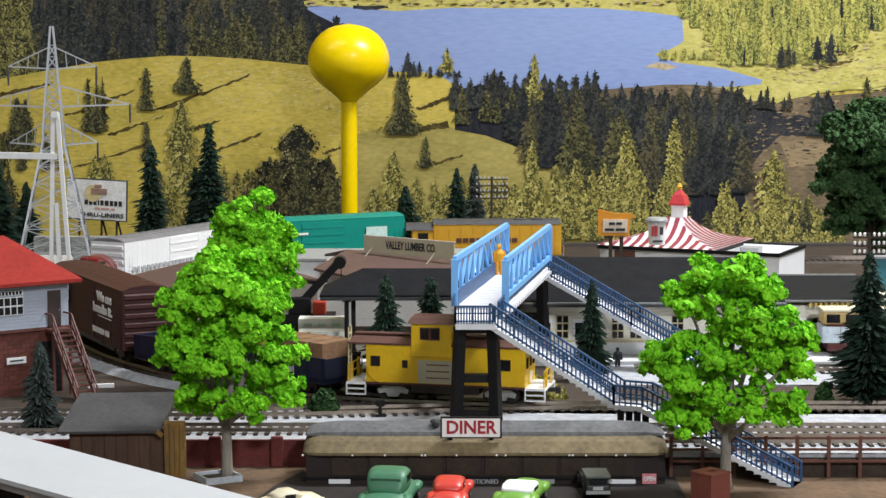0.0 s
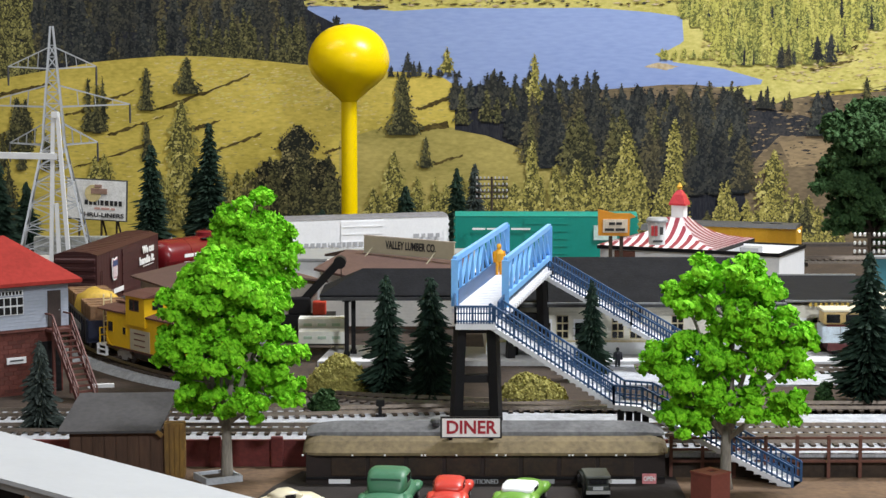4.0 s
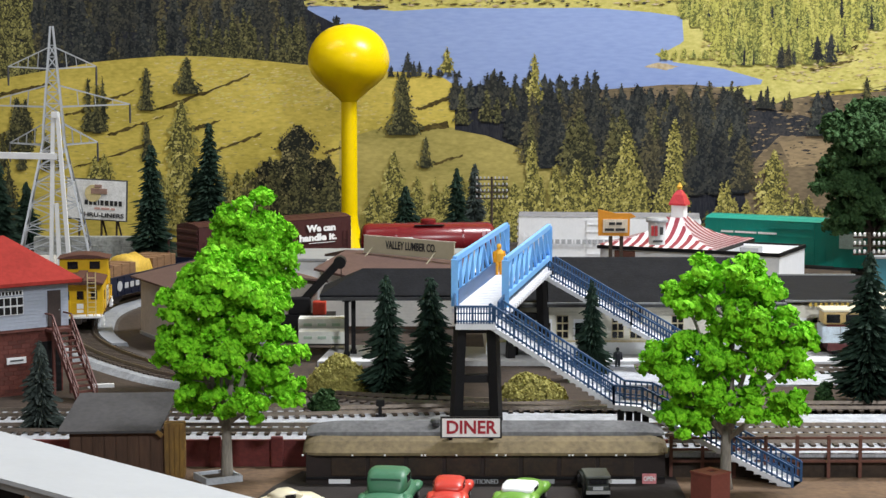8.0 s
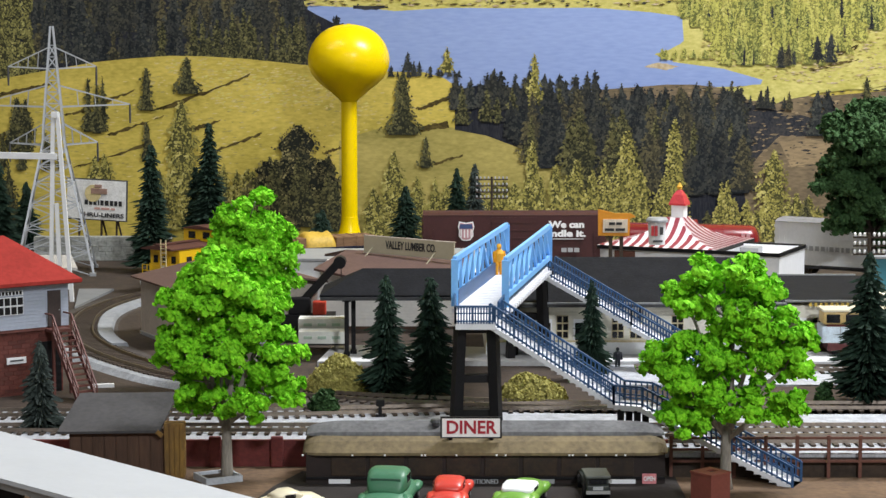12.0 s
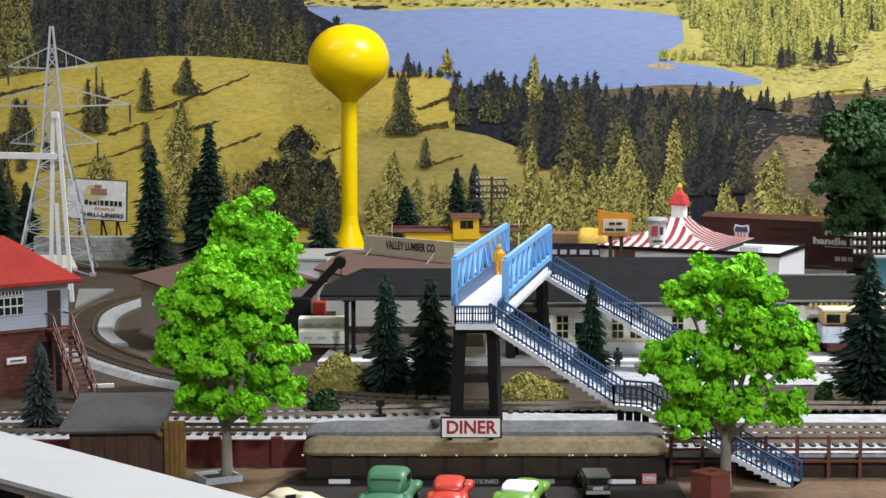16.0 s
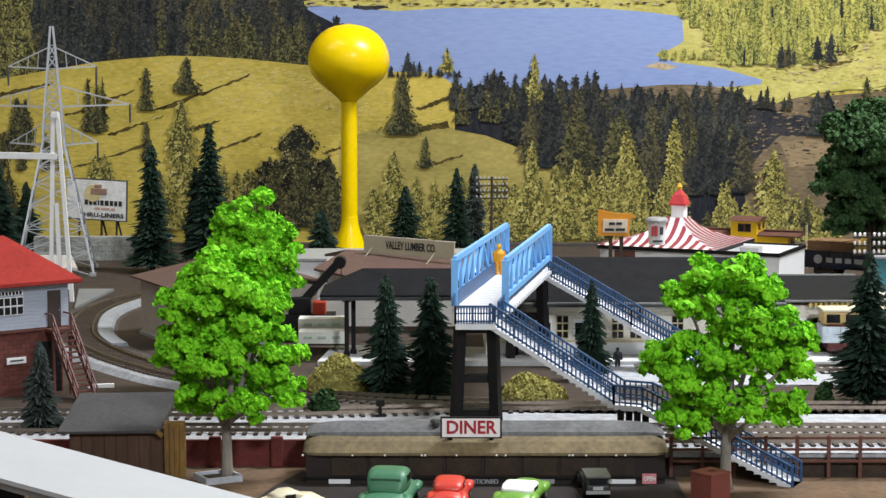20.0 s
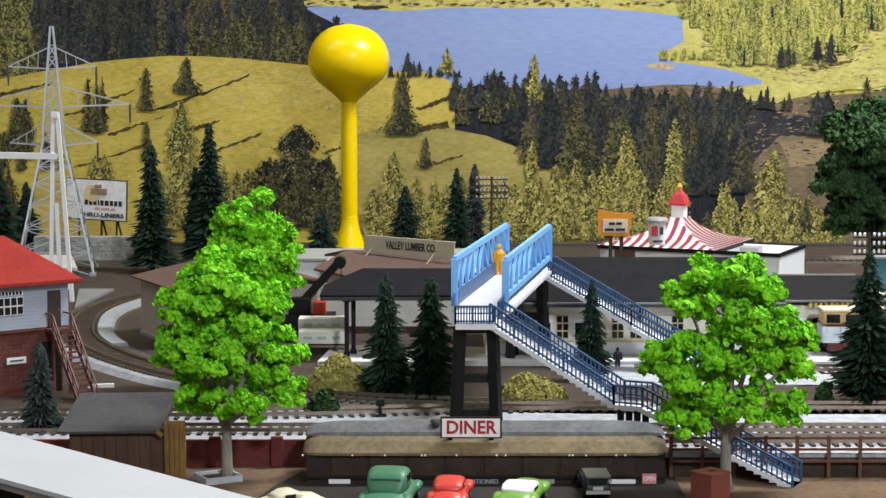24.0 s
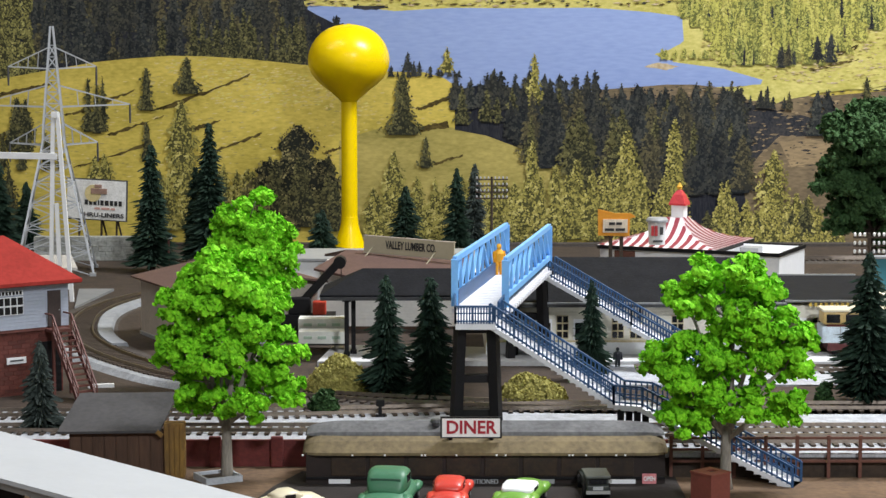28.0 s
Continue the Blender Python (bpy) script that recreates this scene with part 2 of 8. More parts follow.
GRASS = ink("printed_golden_grass", (0.645, 0.505, 0.115), (0.4, 0.325, 0.065), 16, (0.6, 1, 1.6), 0.3, 14.0)
NEARGRASS = ink("printed_olive_grass", (0.47, 0.385, 0.125), (0.29, 0.25, 0.075), 16, (0.6, 1, 1.6), 0.3, 14.0)
DRYGRASS = ink("printed_dry_grass", (0.64, 0.53, 0.24), (0.47, 0.37, 0.13), 60, (0.6, 1, 1.5), 0.25, 7.0)
LAKE = ink("printed_blue_lake", (0.3, 0.385, 0.64), (0.22, 0.3, 0.56), 4, (0.4, 1, 2), 0.35, 40.0)
FOREST = ink("printed_dark_forest", (0.036, 0.037, 0.043), (0.016, 0.018, 0.026), 40, (2.4, 1, 0.4), 0.25, 8.0)
SHORE = ink("printed_bright_shore", (0.64, 0.575, 0.2), (0.44, 0.4, 0.1), 30, (0.6, 1, 1.2), 0.25, 9.0)
BROWNSLOPE = ink("printed_brown_slope", (0.24, 0.18, 0.11), (0.12, 0.095, 0.062), 22, (0.5, 1, 1.6), 0.28, 10.0)
TANSLOPE = ink("printed_tan_slope", (0.36, 0.265, 0.15), (0.22, 0.165, 0.1), 26, (0.4, 1, 1.8), 0.28, 9.0)
SHADE = ink("printed_long_shadow", (0.13, 0.0975, 0.0325), (0.055, 0.042, 0.018), 80, (0.8, 1, 1.2), 0.2)
SHADEDEEP = ink("printed_deep_shadow", (0.063, 0.0594, 0.0594), (0.0216, 0.0252, 0.0324), 40, None, 0.25, 9.0)
TANROCK = ink("printed_tan_rock", (0.6, 0.5, 0.34), (0.36, 0.27, 0.15), 50)


def tones(name, rows):
    """Four inks of one printed tree, from its deepest shade to its sunlit twigs."""
    return tuple(ink(name + "_" + tag, c, tuple(k * 0.68 for k in c), 110, (1.3, 1, 0.8)) for tag, c in zip(("deep", "shade", "middle", "lit"), rows))


NIGHT = [tones("print_night_fir_" + "abcd"[k], rows) for k, rows in enumerate((
    ((0.0284, 0.031, 0.0307), (0.0461, 0.0473, 0.0432), (0.0675, 0.067, 0.0523), (0.0976, 0.093, 0.0637)),
    ((0.0213, 0.0245, 0.0272), (0.0338, 0.0359, 0.0364), (0.0498, 0.0522, 0.0477), (0.0799, 0.0799, 0.0637)),
    ((0.039, 0.0391, 0.0319), (0.0745, 0.0685, 0.0432), (0.124, 0.109, 0.0591), (0.195, 0.168, 0.0796)),
    ((0.0284, 0.0326, 0.0341), (0.0461, 0.0506, 0.05), (0.0745, 0.0767, 0.066), (0.124, 0.121, 0.0909))))]
OLIVE = tones("print_fir_olive", ((0.034, 0.036, 0.024), (0.072, 0.072, 0.037), (0.125, 0.118, 0.052), (0.2, 0.185, 0.078)))
HAZEL = tones("print_fir_hazel", ((0.05, 0.05, 0.028), (0.13, 0.125, 0.05), (0.26, 0.24, 0.085), (0.42, 0.39, 0.14)))
PINE = tones("print_pine", ((0.022, 0.024, 0.019), (0.045, 0.046, 0.029), (0.13, 0.115, 0.055), (0.36, 0.31, 0.14)))
SUNLIT = tones("print_fir_sunlit", ((0.085, 0.082, 0.032), (0.22, 0.2, 0.06), (0.39, 0.345, 0.095), (0.6, 0.53, 0.18)))
GOLDEN = [tones("print_golden_fir_" + "abcd"[k], rows) for k, rows in enumerate((
    ((0.2, 0.2, 0.06), (0.4, 0.385, 0.095), (0.55, 0.52, 0.13), (0.66, 0.61, 0.19)),
    ((0.15, 0.16, 0.05), (0.32, 0.315, 0.085), (0.48, 0.46, 0.12), (0.6, 0.56, 0.17)),
    ((0.26, 0.25, 0.075), (0.47, 0.44, 0.115), (0.6, 0.56, 0.155), (0.7, 0.65, 0.23)),
    ((0.11, 0.125, 0.045), (0.26, 0.27, 0.08), (0.42, 0.42, 0.12), (0.55, 0.53, 0.16))))]

mural = None
DEPTH = [MURAL_Y - 0.0004]
PRINT_STEP = 0.000008


def print_shape(name, pts, material, rough=0.0, steps=5):
    """One printed area: a flat outline, its edges broken up a little, each area a hair in front of the last."""
    rng = random.Random(len(pts) * 7 + int(DEPTH[0] * 1e6))
    DEPTH[0] -= PRINT_STEP * 2
    out = []
    n = len(pts)
    for i in range(n):
        a, b = pts[i], pts[(i + 1) % n]
        k = steps if rough else 1
        for j in range(k):
            u = j / k
            jit = rough * (rng.random() - 0.5) if j else 0
            out.append((a[0] + (b[0] - a[0]) * u, a[1] + (b[1] - a[1]) * u + jit))
    b = bmesh.new()
    f = b.faces.new([b.verts.new((u, DEPTH[0], v)) for u, v in out])
    f.normal_update()
    bmesh.ops.triangulate(b, faces=[f])
    return part(name, b, material, mural)


def printed_tree(x, z, h, w, inks, rng, y, grain, shape="fir"):
    """A flat printed tree: a ragged dark core under very many small drooping twigs, sunlit toward the west."""
    verts, faces, slots = [], [], []
    mats = inks[int(rng.random() * len(inks))] if isinstance(inks, list) else inks
    lean, sway, tiers = (rng.random() - 0.5) * w * 0.12, 6.28 * rng.random(), 5 + int(5 * rng.random())
    bulge = 0.5 + 0.35 * rng.random()

    def half(u):
        saw = (u * tiers + 0.4 * math.sin(sway + 9 * u)) % 1.0
        if shape == "round":
            return w / 2 * (math.sin(min(1.0, 0.03 + u) * math.pi * 0.88) ** 0.7) * (0.75 + 0.2 * math.sin(sway + 15 * u) + 0.14 * math.sin(2 * sway + 37 * u))
        return w / 2 * min(1.0, u * 1.12) ** bulge * (0.74 + 0.36 * saw) * (0.9 + 0.2 * math.sin(sway * 3 + 7 * u))
    core = max(6, int(h / (grain * 1.6)))
    for i in range(core + 1):
        u = i / core
        q = half(u) * 0.72
        verts.append((x + lean * (1 - u) - q * (0.7 + 0.5 * rng.random()), y, z + h * (1 - u) - h * 0.015))
        verts.append((x + lean * (1 - u) + q * (0.7 + 0.5 * rng.random()), y, z + h * (1 - u) - h * 0.015))
    for i in range(core):
        faces.append((2 * i, 2 * i + 1, 2 * i + 3, 2 * i + 2))
        slots.append(0)
    n = int(1.3 * h * w / (grain * grain)) + 8
    for k in range(n):
        u = rng.random() ** 0.72
        v = 2 * rng.random() - 1
        hw = half(u)
        cx, cz = x + lean * (1 - u) + v * hw, z + h * (1 - u)
        # clumps of light and shade along the tree, the west side brighter
        wave = math.sin(sway + u * tiers * 6.28 - 4 * abs(v)) * 0.55 + math.sin(2.3 * sway + 17 * u - 4 * v) * 0.4
        tone = 1.85 - 0.65 * v + wave + rng.gauss(0, 0.26)
        long = grain * (0.5 + 0.75 * rng.random()) * (0.45 + 0.55 * min(1.0, 3 * u))
        dx = (v * 0.9 + rng.gauss(0, 0.35)) * long
        dz = (-0.5 + rng.gauss(0, 0.45)) * long
        m = math.hypot(dx, dz) or 1.0
        t = grain * (0.26 + 0.26 * rng.random())
        px, pz = -dz / m * t, dx / m * t
        yy = y - PRINT_STEP * (0.2 + 1.6 * rng.random())
        j = len(verts)
        verts += [(cx - dx * 0.5, yy, cz - dz * 0.5), (cx + px, yy, cz + pz), (cx + dx * 0.6, yy, cz + dz * 0.6), (cx - px, yy, cz - pz)]
        faces.append((j, j + 1, j + 2, j + 3))
        if isinstance(inks, list):
            tone = 1.5 + (tone - 1.6) * 0.6
        else:
            tone = 1.9 + (tone - 1.85) * 0.82
        slots.append(max(0, min(3, int(tone + 0.5))))
    me = bpy.data.meshes.new("printed_tree")
    me.from_pydata(verts, [], faces)
    for m in mats:
        me.materials.append(m)
    me.polygons.foreach_set("material_index", slots)
    ob = new("printed_tree", me)
    ob.parent = mural


def flecks(name, mats, x0, x1, z0, z1, n, long, seed, keep=None):
    """Loose printed specks of grass, stones and scrub scattered over a stretch of the print."""
    rng = random.Random(seed)
    verts, faces, slots = [], [], []
    for k in range(n):
        x, z = x0 + (x1 - x0) * rng.random(), z0 + (z1 - z0) * rng.random()
        if keep and not keep(x, z):
            continue
        a, b = long * (0.3 + rng.random()), long * (0.1 + 0.22 * rng.random())
        y = DEPTH[0] - PRINT_STEP * (1 + rng.random())
        j = len(verts)
        verts += [(x - a, y, z - a * 0.12), (x - a * 0.2 * rng.random(), y, z + b), (x + a, y, z + a * 0.2 * rng.random()), (x + a * 0.4 * rng.random(), y, z - b)]
        faces.append((j, j + 1, j + 2, j + 3))
        slots.append(int(rng.random() * len(mats)))
    DEPTH[0] -= PRINT_STEP * 2
    me = bpy.data.meshes.new(name)
    me.from_pydata(verts, [], faces)
    for m in mats:
        me.materials.append(m)
    me.polygons.foreach_set("material_index", slots)
    ob = new(name, me)
    ob.parent = mural
    ob["kind"] = "stuff"


def tree_row(inks, x0, x1, z, h0, h1, n, ratio, seed, grain=0.0034, shape="fir"):
    """A row of printed trees: foot line from x0 to x1, least and most height, number, width over height."""
    rng = random.Random(seed)
    for i in range(n):
        x = x0 + (x1 - x0) * ((i + 0.15 + 0.7 * rng.random()) / n)
        h = h0 + (h1 - h0) * rng.random()
        printed_tree(x, z + (rng.random() - 0.5) * h * 0.15, h, h * ratio * (0.8 + 0.4 * rng.random()), inks, rng, DEPTH[0] - PRINT_STEP * 2 * (1 + i % 3), grain or 0.0022, shape)
    DEPTH[0] -= PRINT_STEP * 2 * (min(3, n) + 1)


def build_mural():
    global mural
    k = 2.19 / MURAL_Y
    mural = thing("mountain_mural", Matrix.Translation((0, 0, 0.23)) @ Matrix.Scale(k, 4) @ Matrix.Translation((0, 0, -0.23)), "printed wall mural of a mountain lake with meadows and conifer forest", "mural", kind="structure")
    part("mural_sheet", boxes((-3.2, 3.6, MURAL_Y, MURAL_Y + 0.01, -0.05, 1.0)), GRASS, mural)
    print_shape("print_forest", [(-0.7801, 0.3636), (-0.1772, 0.3636), (-0.1747, 0.2655), (-0.1484, 0.2491), (-0.1186, 0.2359), (-0.1488, 0.1831), (-0.2351, 0.1917), (-0.3213, 0.1957), (-0.4078, 0.1877), (-0.4811, 0.1732), (-0.788, 0.14)], FOREST)
    print_shape("print_far_shore", [(-0.1739, 0.3636), (0.8012, 0.3636), (0.8086, 0.1599), (0.373, 0.1599), (-0.1223, 0.1599), (-0.1186, 0.2359), (-0.1484, 0.2491), (-0.1727, 0.2655)], SHORE)
    print_shape("print_lake", [(-0.1681, 0.2596), (-0.0953, 0.2563), (-0.0556, 0.2524), (0.0106, 0.2563), (0.0768, 0.2557), (0.1761, 0.2563), (0.2424, 0.2511), (0.2802, 0.2458), (0.2825, 0.2181), (0.2696, 0.193), (0.3294, 0.1851), (0.3761, 0.1719), (0.3729, 0.1652), (0.2433, 0.1612), (0.0772, 0.14), (-0.0559, 0.14), (-0.1388, 0.1864), (-0.1219, 0.2353), (-0.1484, 0.2484)], LAKE)
    print_shape("print_spit", [(0.2858, 0.2195), (0.2862, 0.1917), (0.2629, 0.195), (0.2482, 0.2016), (0.2661, 0.2076)], SHORE, rough=0.002)
    print_shape("print_sandy_point", [(0.2364, 0.1871), (0.253, 0.1924), (0.2776, 0.1877), (0.263, 0.1831)], TANROCK, rough=0.002)
    print_shape("print_tree_island", [(-0.1053, 0.259), (-0.0688, 0.259), (-0.0622, 0.2557), (-0.0887, 0.2537), (-0.1053, 0.255)], SHADEDEEP, rough=0.002)
    tree_row(NIGHT, -0.5525, -0.1636, 0.226, 0.05, 0.09, 44, 0.419, 51, 0.0042)
    tree_row(HAZEL, -0.5659, -0.4854, 0.226, 0.06, 0.09, 9, 0.307, 52, 0.003)
    tree_row(NIGHT, -0.4854, -0.1234, 0.1917, 0.03, 0.07, 42, 0.459, 53, 0.0042)
    tree_row(HAZEL, -0.5659, -0.4787, 0.1765, 0.06, 0.1, 10, 0.307, 54, 0.003)
    tree_row(OLIVE, -0.2944, -0.1603, 0.1944, 0.03, 0.06, 15, 0.33, 55, 0.0034)
    tree_row(OLIVE, -0.3547, -0.3245, 0.1963, 0.04, 0.046, 1, 0.401, 56, 0.0034)
    print_shape("print_hill", [(-0.788, 0.14), (-0.521, 0.1732), (-0.4876, 0.1791), (-0.4543, 0.1851), (-0.4077, 0.193), (-0.3678, 0.197), (-0.3212, 0.2003), (-0.2814, 0.1996), (-0.235, 0.197), (-0.1952, 0.193), (-0.1587, 0.1891), (-0.1089, 0.1838), (-0.0624, 0.1818), (-0.0226, 0.1811), (0.0007, 0.1745), (0.0173, 0.1632), (0.024, 0.1001), (0.1776, 0.0667), (0.1786, -0.0543), (-0.7948, -0.0543)], GRASS)
    flecks("meadow_flecks", (DRYGRASS, DRYGRASS, SHORE), -0.34, -0.09, 0.135, 0.2, 700, 0.0034, 17, lambda x, z: z < 0.199 - 3.2 * (x + 0.3) ** 2 * (0.35 if x > -0.3 else 1.0) and (x + 0.34) * 4 + (z - 0.135) * 6 > 0.35)
    flecks("meadow_flecks", (NEARGRASS, DRYGRASS, GRASS), -0.52, 0.01, 0.03, 0.185, 1500, 0.0036, 18, lambda x, z: z < 0.185 - 0.7 * (x + 0.26) ** 2)
    print_shape("print_near_hill", [(-0.1227, 0.1001), (-0.0826, 0.1134), (-0.036, 0.1187), (0.0107, 0.1161), (0.0506, 0.1094), (0.094, 0.0934), (0.1442, 0.0734), (0.145, -0.0543), (-0.1235, -0.0543)], NEARGRASS)
    print_shape("print_brown_slope", [(0.1769, 0.1599), (0.23, 0.1639), (0.2632, 0.1666), (0.2965, 0.1666), (0.3364, 0.1612), (0.3729, 0.1652), (0.4363, 0.152), (0.6089, 0.1666), (0.8088, 0.1533), (0.8163, -0.0543), (0.1786, -0.0543)], BROWNSLOPE)
    print_shape("print_slope_shadow", [(0.2967, 0.148), (0.3633, 0.1453), (0.4101, 0.13), (0.4701, 0.1267), (0.5439, 0.1067), (0.5447, 0.0734), (0.4706, 0.1034), (0.3972, 0.1067), (0.3645, 0.0734), (0.2978, 0.0667)], SHADEDEEP, rough=0.004)
    print_shape("print_tan_clearing", [(0.396, 0.1001), (0.4306, 0.1027), (0.4641, 0.0947), (0.4578, 0.0767), (0.4113, 0.0694)], TANSLOPE, rough=0.003)
    print_shape("print_bright_clearing", [(0.399, 0.0142), (0.42, 0.0158), (0.441, 0.0155), (0.441, 0.0112), (0.42, 0.0106), (0.4, 0.0108)], SHORE, rough=0.002)
    flecks("slope_flecks", (BROWNSLOPE, TANSLOPE, SHADEDEEP), 0.2, 0.53, 0.06, 0.165, 900, 0.004, 19)
    print_shape("print_sunny_bank", [(0.3331, 0.1599), (0.3729, 0.1666), (0.4359, 0.1765), (0.528, 0.2129), (0.5424, 0.1666), (0.4363, 0.1566), (0.3899, 0.1433), (0.3566, 0.15)], SHORE, rough=0.003)
    print_shape("print_forest", [(0.014, 0.1599), (0.0439, 0.1666), (0.1037, 0.1612), (0.1437, 0.1546), (0.2102, 0.15), (0.3036, 0.1334), (0.3437, 0.1201), (0.3512, 0.0667), (0.3659, -0.0138), (0.1715, -0.0138), (0.1442, 0.068), (0.094, 0.0907), (0.0507, 0.1067), (0.014, 0.1134)], FOREST)
    # long shadows on the meadow
    for a, b, c, d in (((-0.5214, 0.1566), (-0.4613, 0.1692), (-0.458, 0.1672), (-0.5215, 0.1513)), ((-0.4488, 0.13), (-0.3617, 0.1612), (-0.3644, 0.1586), (-0.4221, 0.134)),
                       ((-0.3455, 0.1347), (-0.2265, 0.1791), (-0.2286, 0.1758), (-0.3221, 0.1387)), ((-0.3959, 0.1081), (-0.3289, 0.13), (-0.3323, 0.1274), (-0.3892, 0.1067)),
                       ((-0.4366, 0.0694), (-0.346, 0.0987), (-0.3481, 0.0954), (-0.4232, 0.0707)), ((-0.2996, 0.0787), (-0.2126, 0.1107), (-0.2159, 0.1067), (-0.2896, 0.0787)),
                       ((-0.0326, 0.1387), (0.0106, 0.1546), (0.0106, 0.1493), (-0.026, 0.136)), ((-0.0393, 0.1147), (0.0053, 0.1241), (0.0073, 0.1161), (-0.036, 0.1107)),
                       ((-0.0194, 0.0714), (0.024, 0.0847), (0.0227, 0.0821), (-0.0147, 0.0707)), ((-0.1428, 0.0867), (-0.1174, 0.0947), (-0.1187, 0.0914), (-0.1394, 0.0847)),
                       ((-0.3025, 0.1141), (-0.2624, 0.1254), (-0.2658, 0.1221), (-0.2959, 0.1107)), ((0.4387, 0.201), (0.4882, 0.2129), (0.485, 0.2082), (0.4422, 0.1917)),
                       ((0.4291, 0.1851), (0.4886, 0.197), (0.4853, 0.1944), (0.4358, 0.1824)), ((-0.5225, 0.1094), (-0.4823, 0.1187), (-0.4837, 0.1154), (-0.5226, 0.1047))):
        print_shape("print_shadow", [a, b, c, d], SHADE, rough=0.0028, steps=16)
    flecks("far_bank_flecks", (TANROCK, SHADE, NEARGRASS, SHADEDEEP), -0.16, 0.28, 0.2585, 0.275, 260, 0.0045, 20)
    flecks("shore_flecks", (TANROCK, NEARGRASS, DRYGRASS), 0.305, 0.53, 0.168, 0.24, 700, 0.0034, 21, lambda x, z: z > 0.198 - 0.27 * (x - 0.3))
    # the sunny far bank
    for k in range(5):
        tree_row(GOLDEN, 0.2789 + k * 0.012, 0.5404 - k * 0.02, 0.2458 - 0.0135 * k, 0.026, 0.05, 34 - 4 * k, 0.375, 60 + k, 0.0034)
        tree_row(NIGHT, 0.289 + k * 0.012, 0.527 - k * 0.02, 0.2445 - 0.0135 * k, 0.012, 0.03, 9 - k, 0.27, 70 + k, 0)
    tree_row(GOLDEN, 0.2555, 0.3192, 0.197, 0.006, 0.014, 12, 0.625, 76, 0)
    tree_row(NIGHT, 0.3896, 0.413, 0.1877, 0.022, 0.032, 2, 0.54, 77, 0)
    tree_row(NIGHT, 0.4298, 0.4566, 0.1944, 0.026, 0.038, 2, 0.608, 78, 0)
    # the lakeside forest
    tree_row(NIGHT, -0.063, 0.0241, 0.1758, 0.006, 0.02, 13, 0.54, 80, 0)
    tree_row(NIGHT, -0.0456, -0.0362, 0.1831, 0.02, 0.023, 1, 0.675, 81, 0)
    tree_row(SUNLIT, 0.0007, 0.0161, 0.1811, 0.029, 0.031, 1, 0.496, 82, 0.0034)
    tree_row(NIGHT, 0.0107, 0.1851, 0.14, 0.026, 0.048, 20, 0.567, 83, 0.0042)
    tree_row(NIGHT, 0.1851, 0.3527, 0.1234, 0.03, 0.05, 16, 0.608, 84, 0.0042)
    tree_row(OLIVE, 0.0174, 0.1515, 0.1234, 0.03, 0.055, 7, 0.401, 85, 0.0034)
    tree_row(OLIVE, 0.12, 0.36, 0.098, 0.035, 0.06, 9, 0.46, 141)
    tree_row(HAZEL, 0.15, 0.35, 0.075, 0.04, 0.06, 5, 0.42, 142)
    tree_row(SUNLIT, 0.0925, 0.1153, 0.14, 0.061, 0.064, 1, 0.425, 86, 0.0034)
    tree_row(NIGHT, 0.0778, 0.3527, 0.1014, 0.04, 0.068, 28, 0.567, 87, 0.0042)
    tree_row(NIGHT, 0.0979, 0.3594, 0.072, 0.05, 0.075, 20, 0.648, 88, 0.0042)
    tree_row(OLIVE, 0.0979, 0.346, 0.0734, 0.04, 0.065, 9, 0.401, 89, 0.0034)
    tree_row(NIGHT, 0.1649, 0.3661, 0.0399, 0.05, 0.08, 15, 0.675, 90, 0.0042)
    tree_row(NIGHT, 0.3594, 0.413, 0.1387, 0.012, 0.03, 6, 0.54, 91, 0)
    tree_row(NIGHT, 0.4331, 0.46, 0.1067, 0.05, 0.056, 2, 0.608, 92, 0.0042)
    tree_row(OLIVE, 0.4821, 0.5036, 0.14, 0.034, 0.038, 1, 0.472, 93, 0.0034)
    # single trees on the meadow
    tree_row(OLIVE, -0.3078, -0.283, 0.1546, 0.042, 0.045, 1, 0.708, 100)
    tree_row(OLIVE, -0.3581, -0.3413, 0.1334, 0.05, 0.053, 1, 0.425, 101)
    tree_row(OLIVE, -0.0563, -0.0228, 0.1121, 0.07, 0.074, 1, 0.59, 102)
    tree_row(OLIVE, -0.4251, -0.3949, 0.1101, 0.05, 0.08, 3, 0.236, 103)
    tree_row(OLIVE, -0.3614, -0.346, 0.0767, 0.04, 0.045, 1, 0.472, 104)
    tree_row(OLIVE, -0.5123, -0.4821, 0.0867, 0.06, 0.07, 2, 0.472, 105)
    tree_row(OLIVE, -0.0295, -0.0161, 0.072, 0.035, 0.038, 1, 0.448, 106)
    tree_row(OLIVE, -0.5257, -0.4385, 0.0667, 0.03, 0.05, 4, 0.413, 107)
    # near trees along the mural's foot
    tree_row(SUNLIT, -0.3346, -0.3011, 0.0332, 0.108, 0.114, 1, 0.543, 110)
    tree_row(SUNLIT, -0.348, -0.291, -0.0004, 0.06, 0.08, 3, 0.531, 111)
    tree_row(SUNLIT, -0.4184, -0.3882, 0.0466, 0.03, 0.04, 2, 0.708, 112)
    tree_row(SUNLIT, -0.2608, -0.2172, 0.0164, 0.04, 0.058, 4, 0.708, 113)
    tree_row(OLIVE, -0.2105, -0.1334, -0.0004, 0.08, 0.1, 4, 0.59, 114, 0.0034)
    tree_row(PINE, -0.1743, -0.173, 0.0211, 0.105, 0.107, 1, 0.968, 115, 0.0034, "round")
    tree_row(PINE, -0.2206, -0.1234, 0.005, 0.06, 0.085, 4, 0.826, 136, 0.0034, "round")
    tree_row(OLIVE, -0.2206, -0.1267, 0.0097, 0.05, 0.08, 3, 0.708, 116, 0.0034)
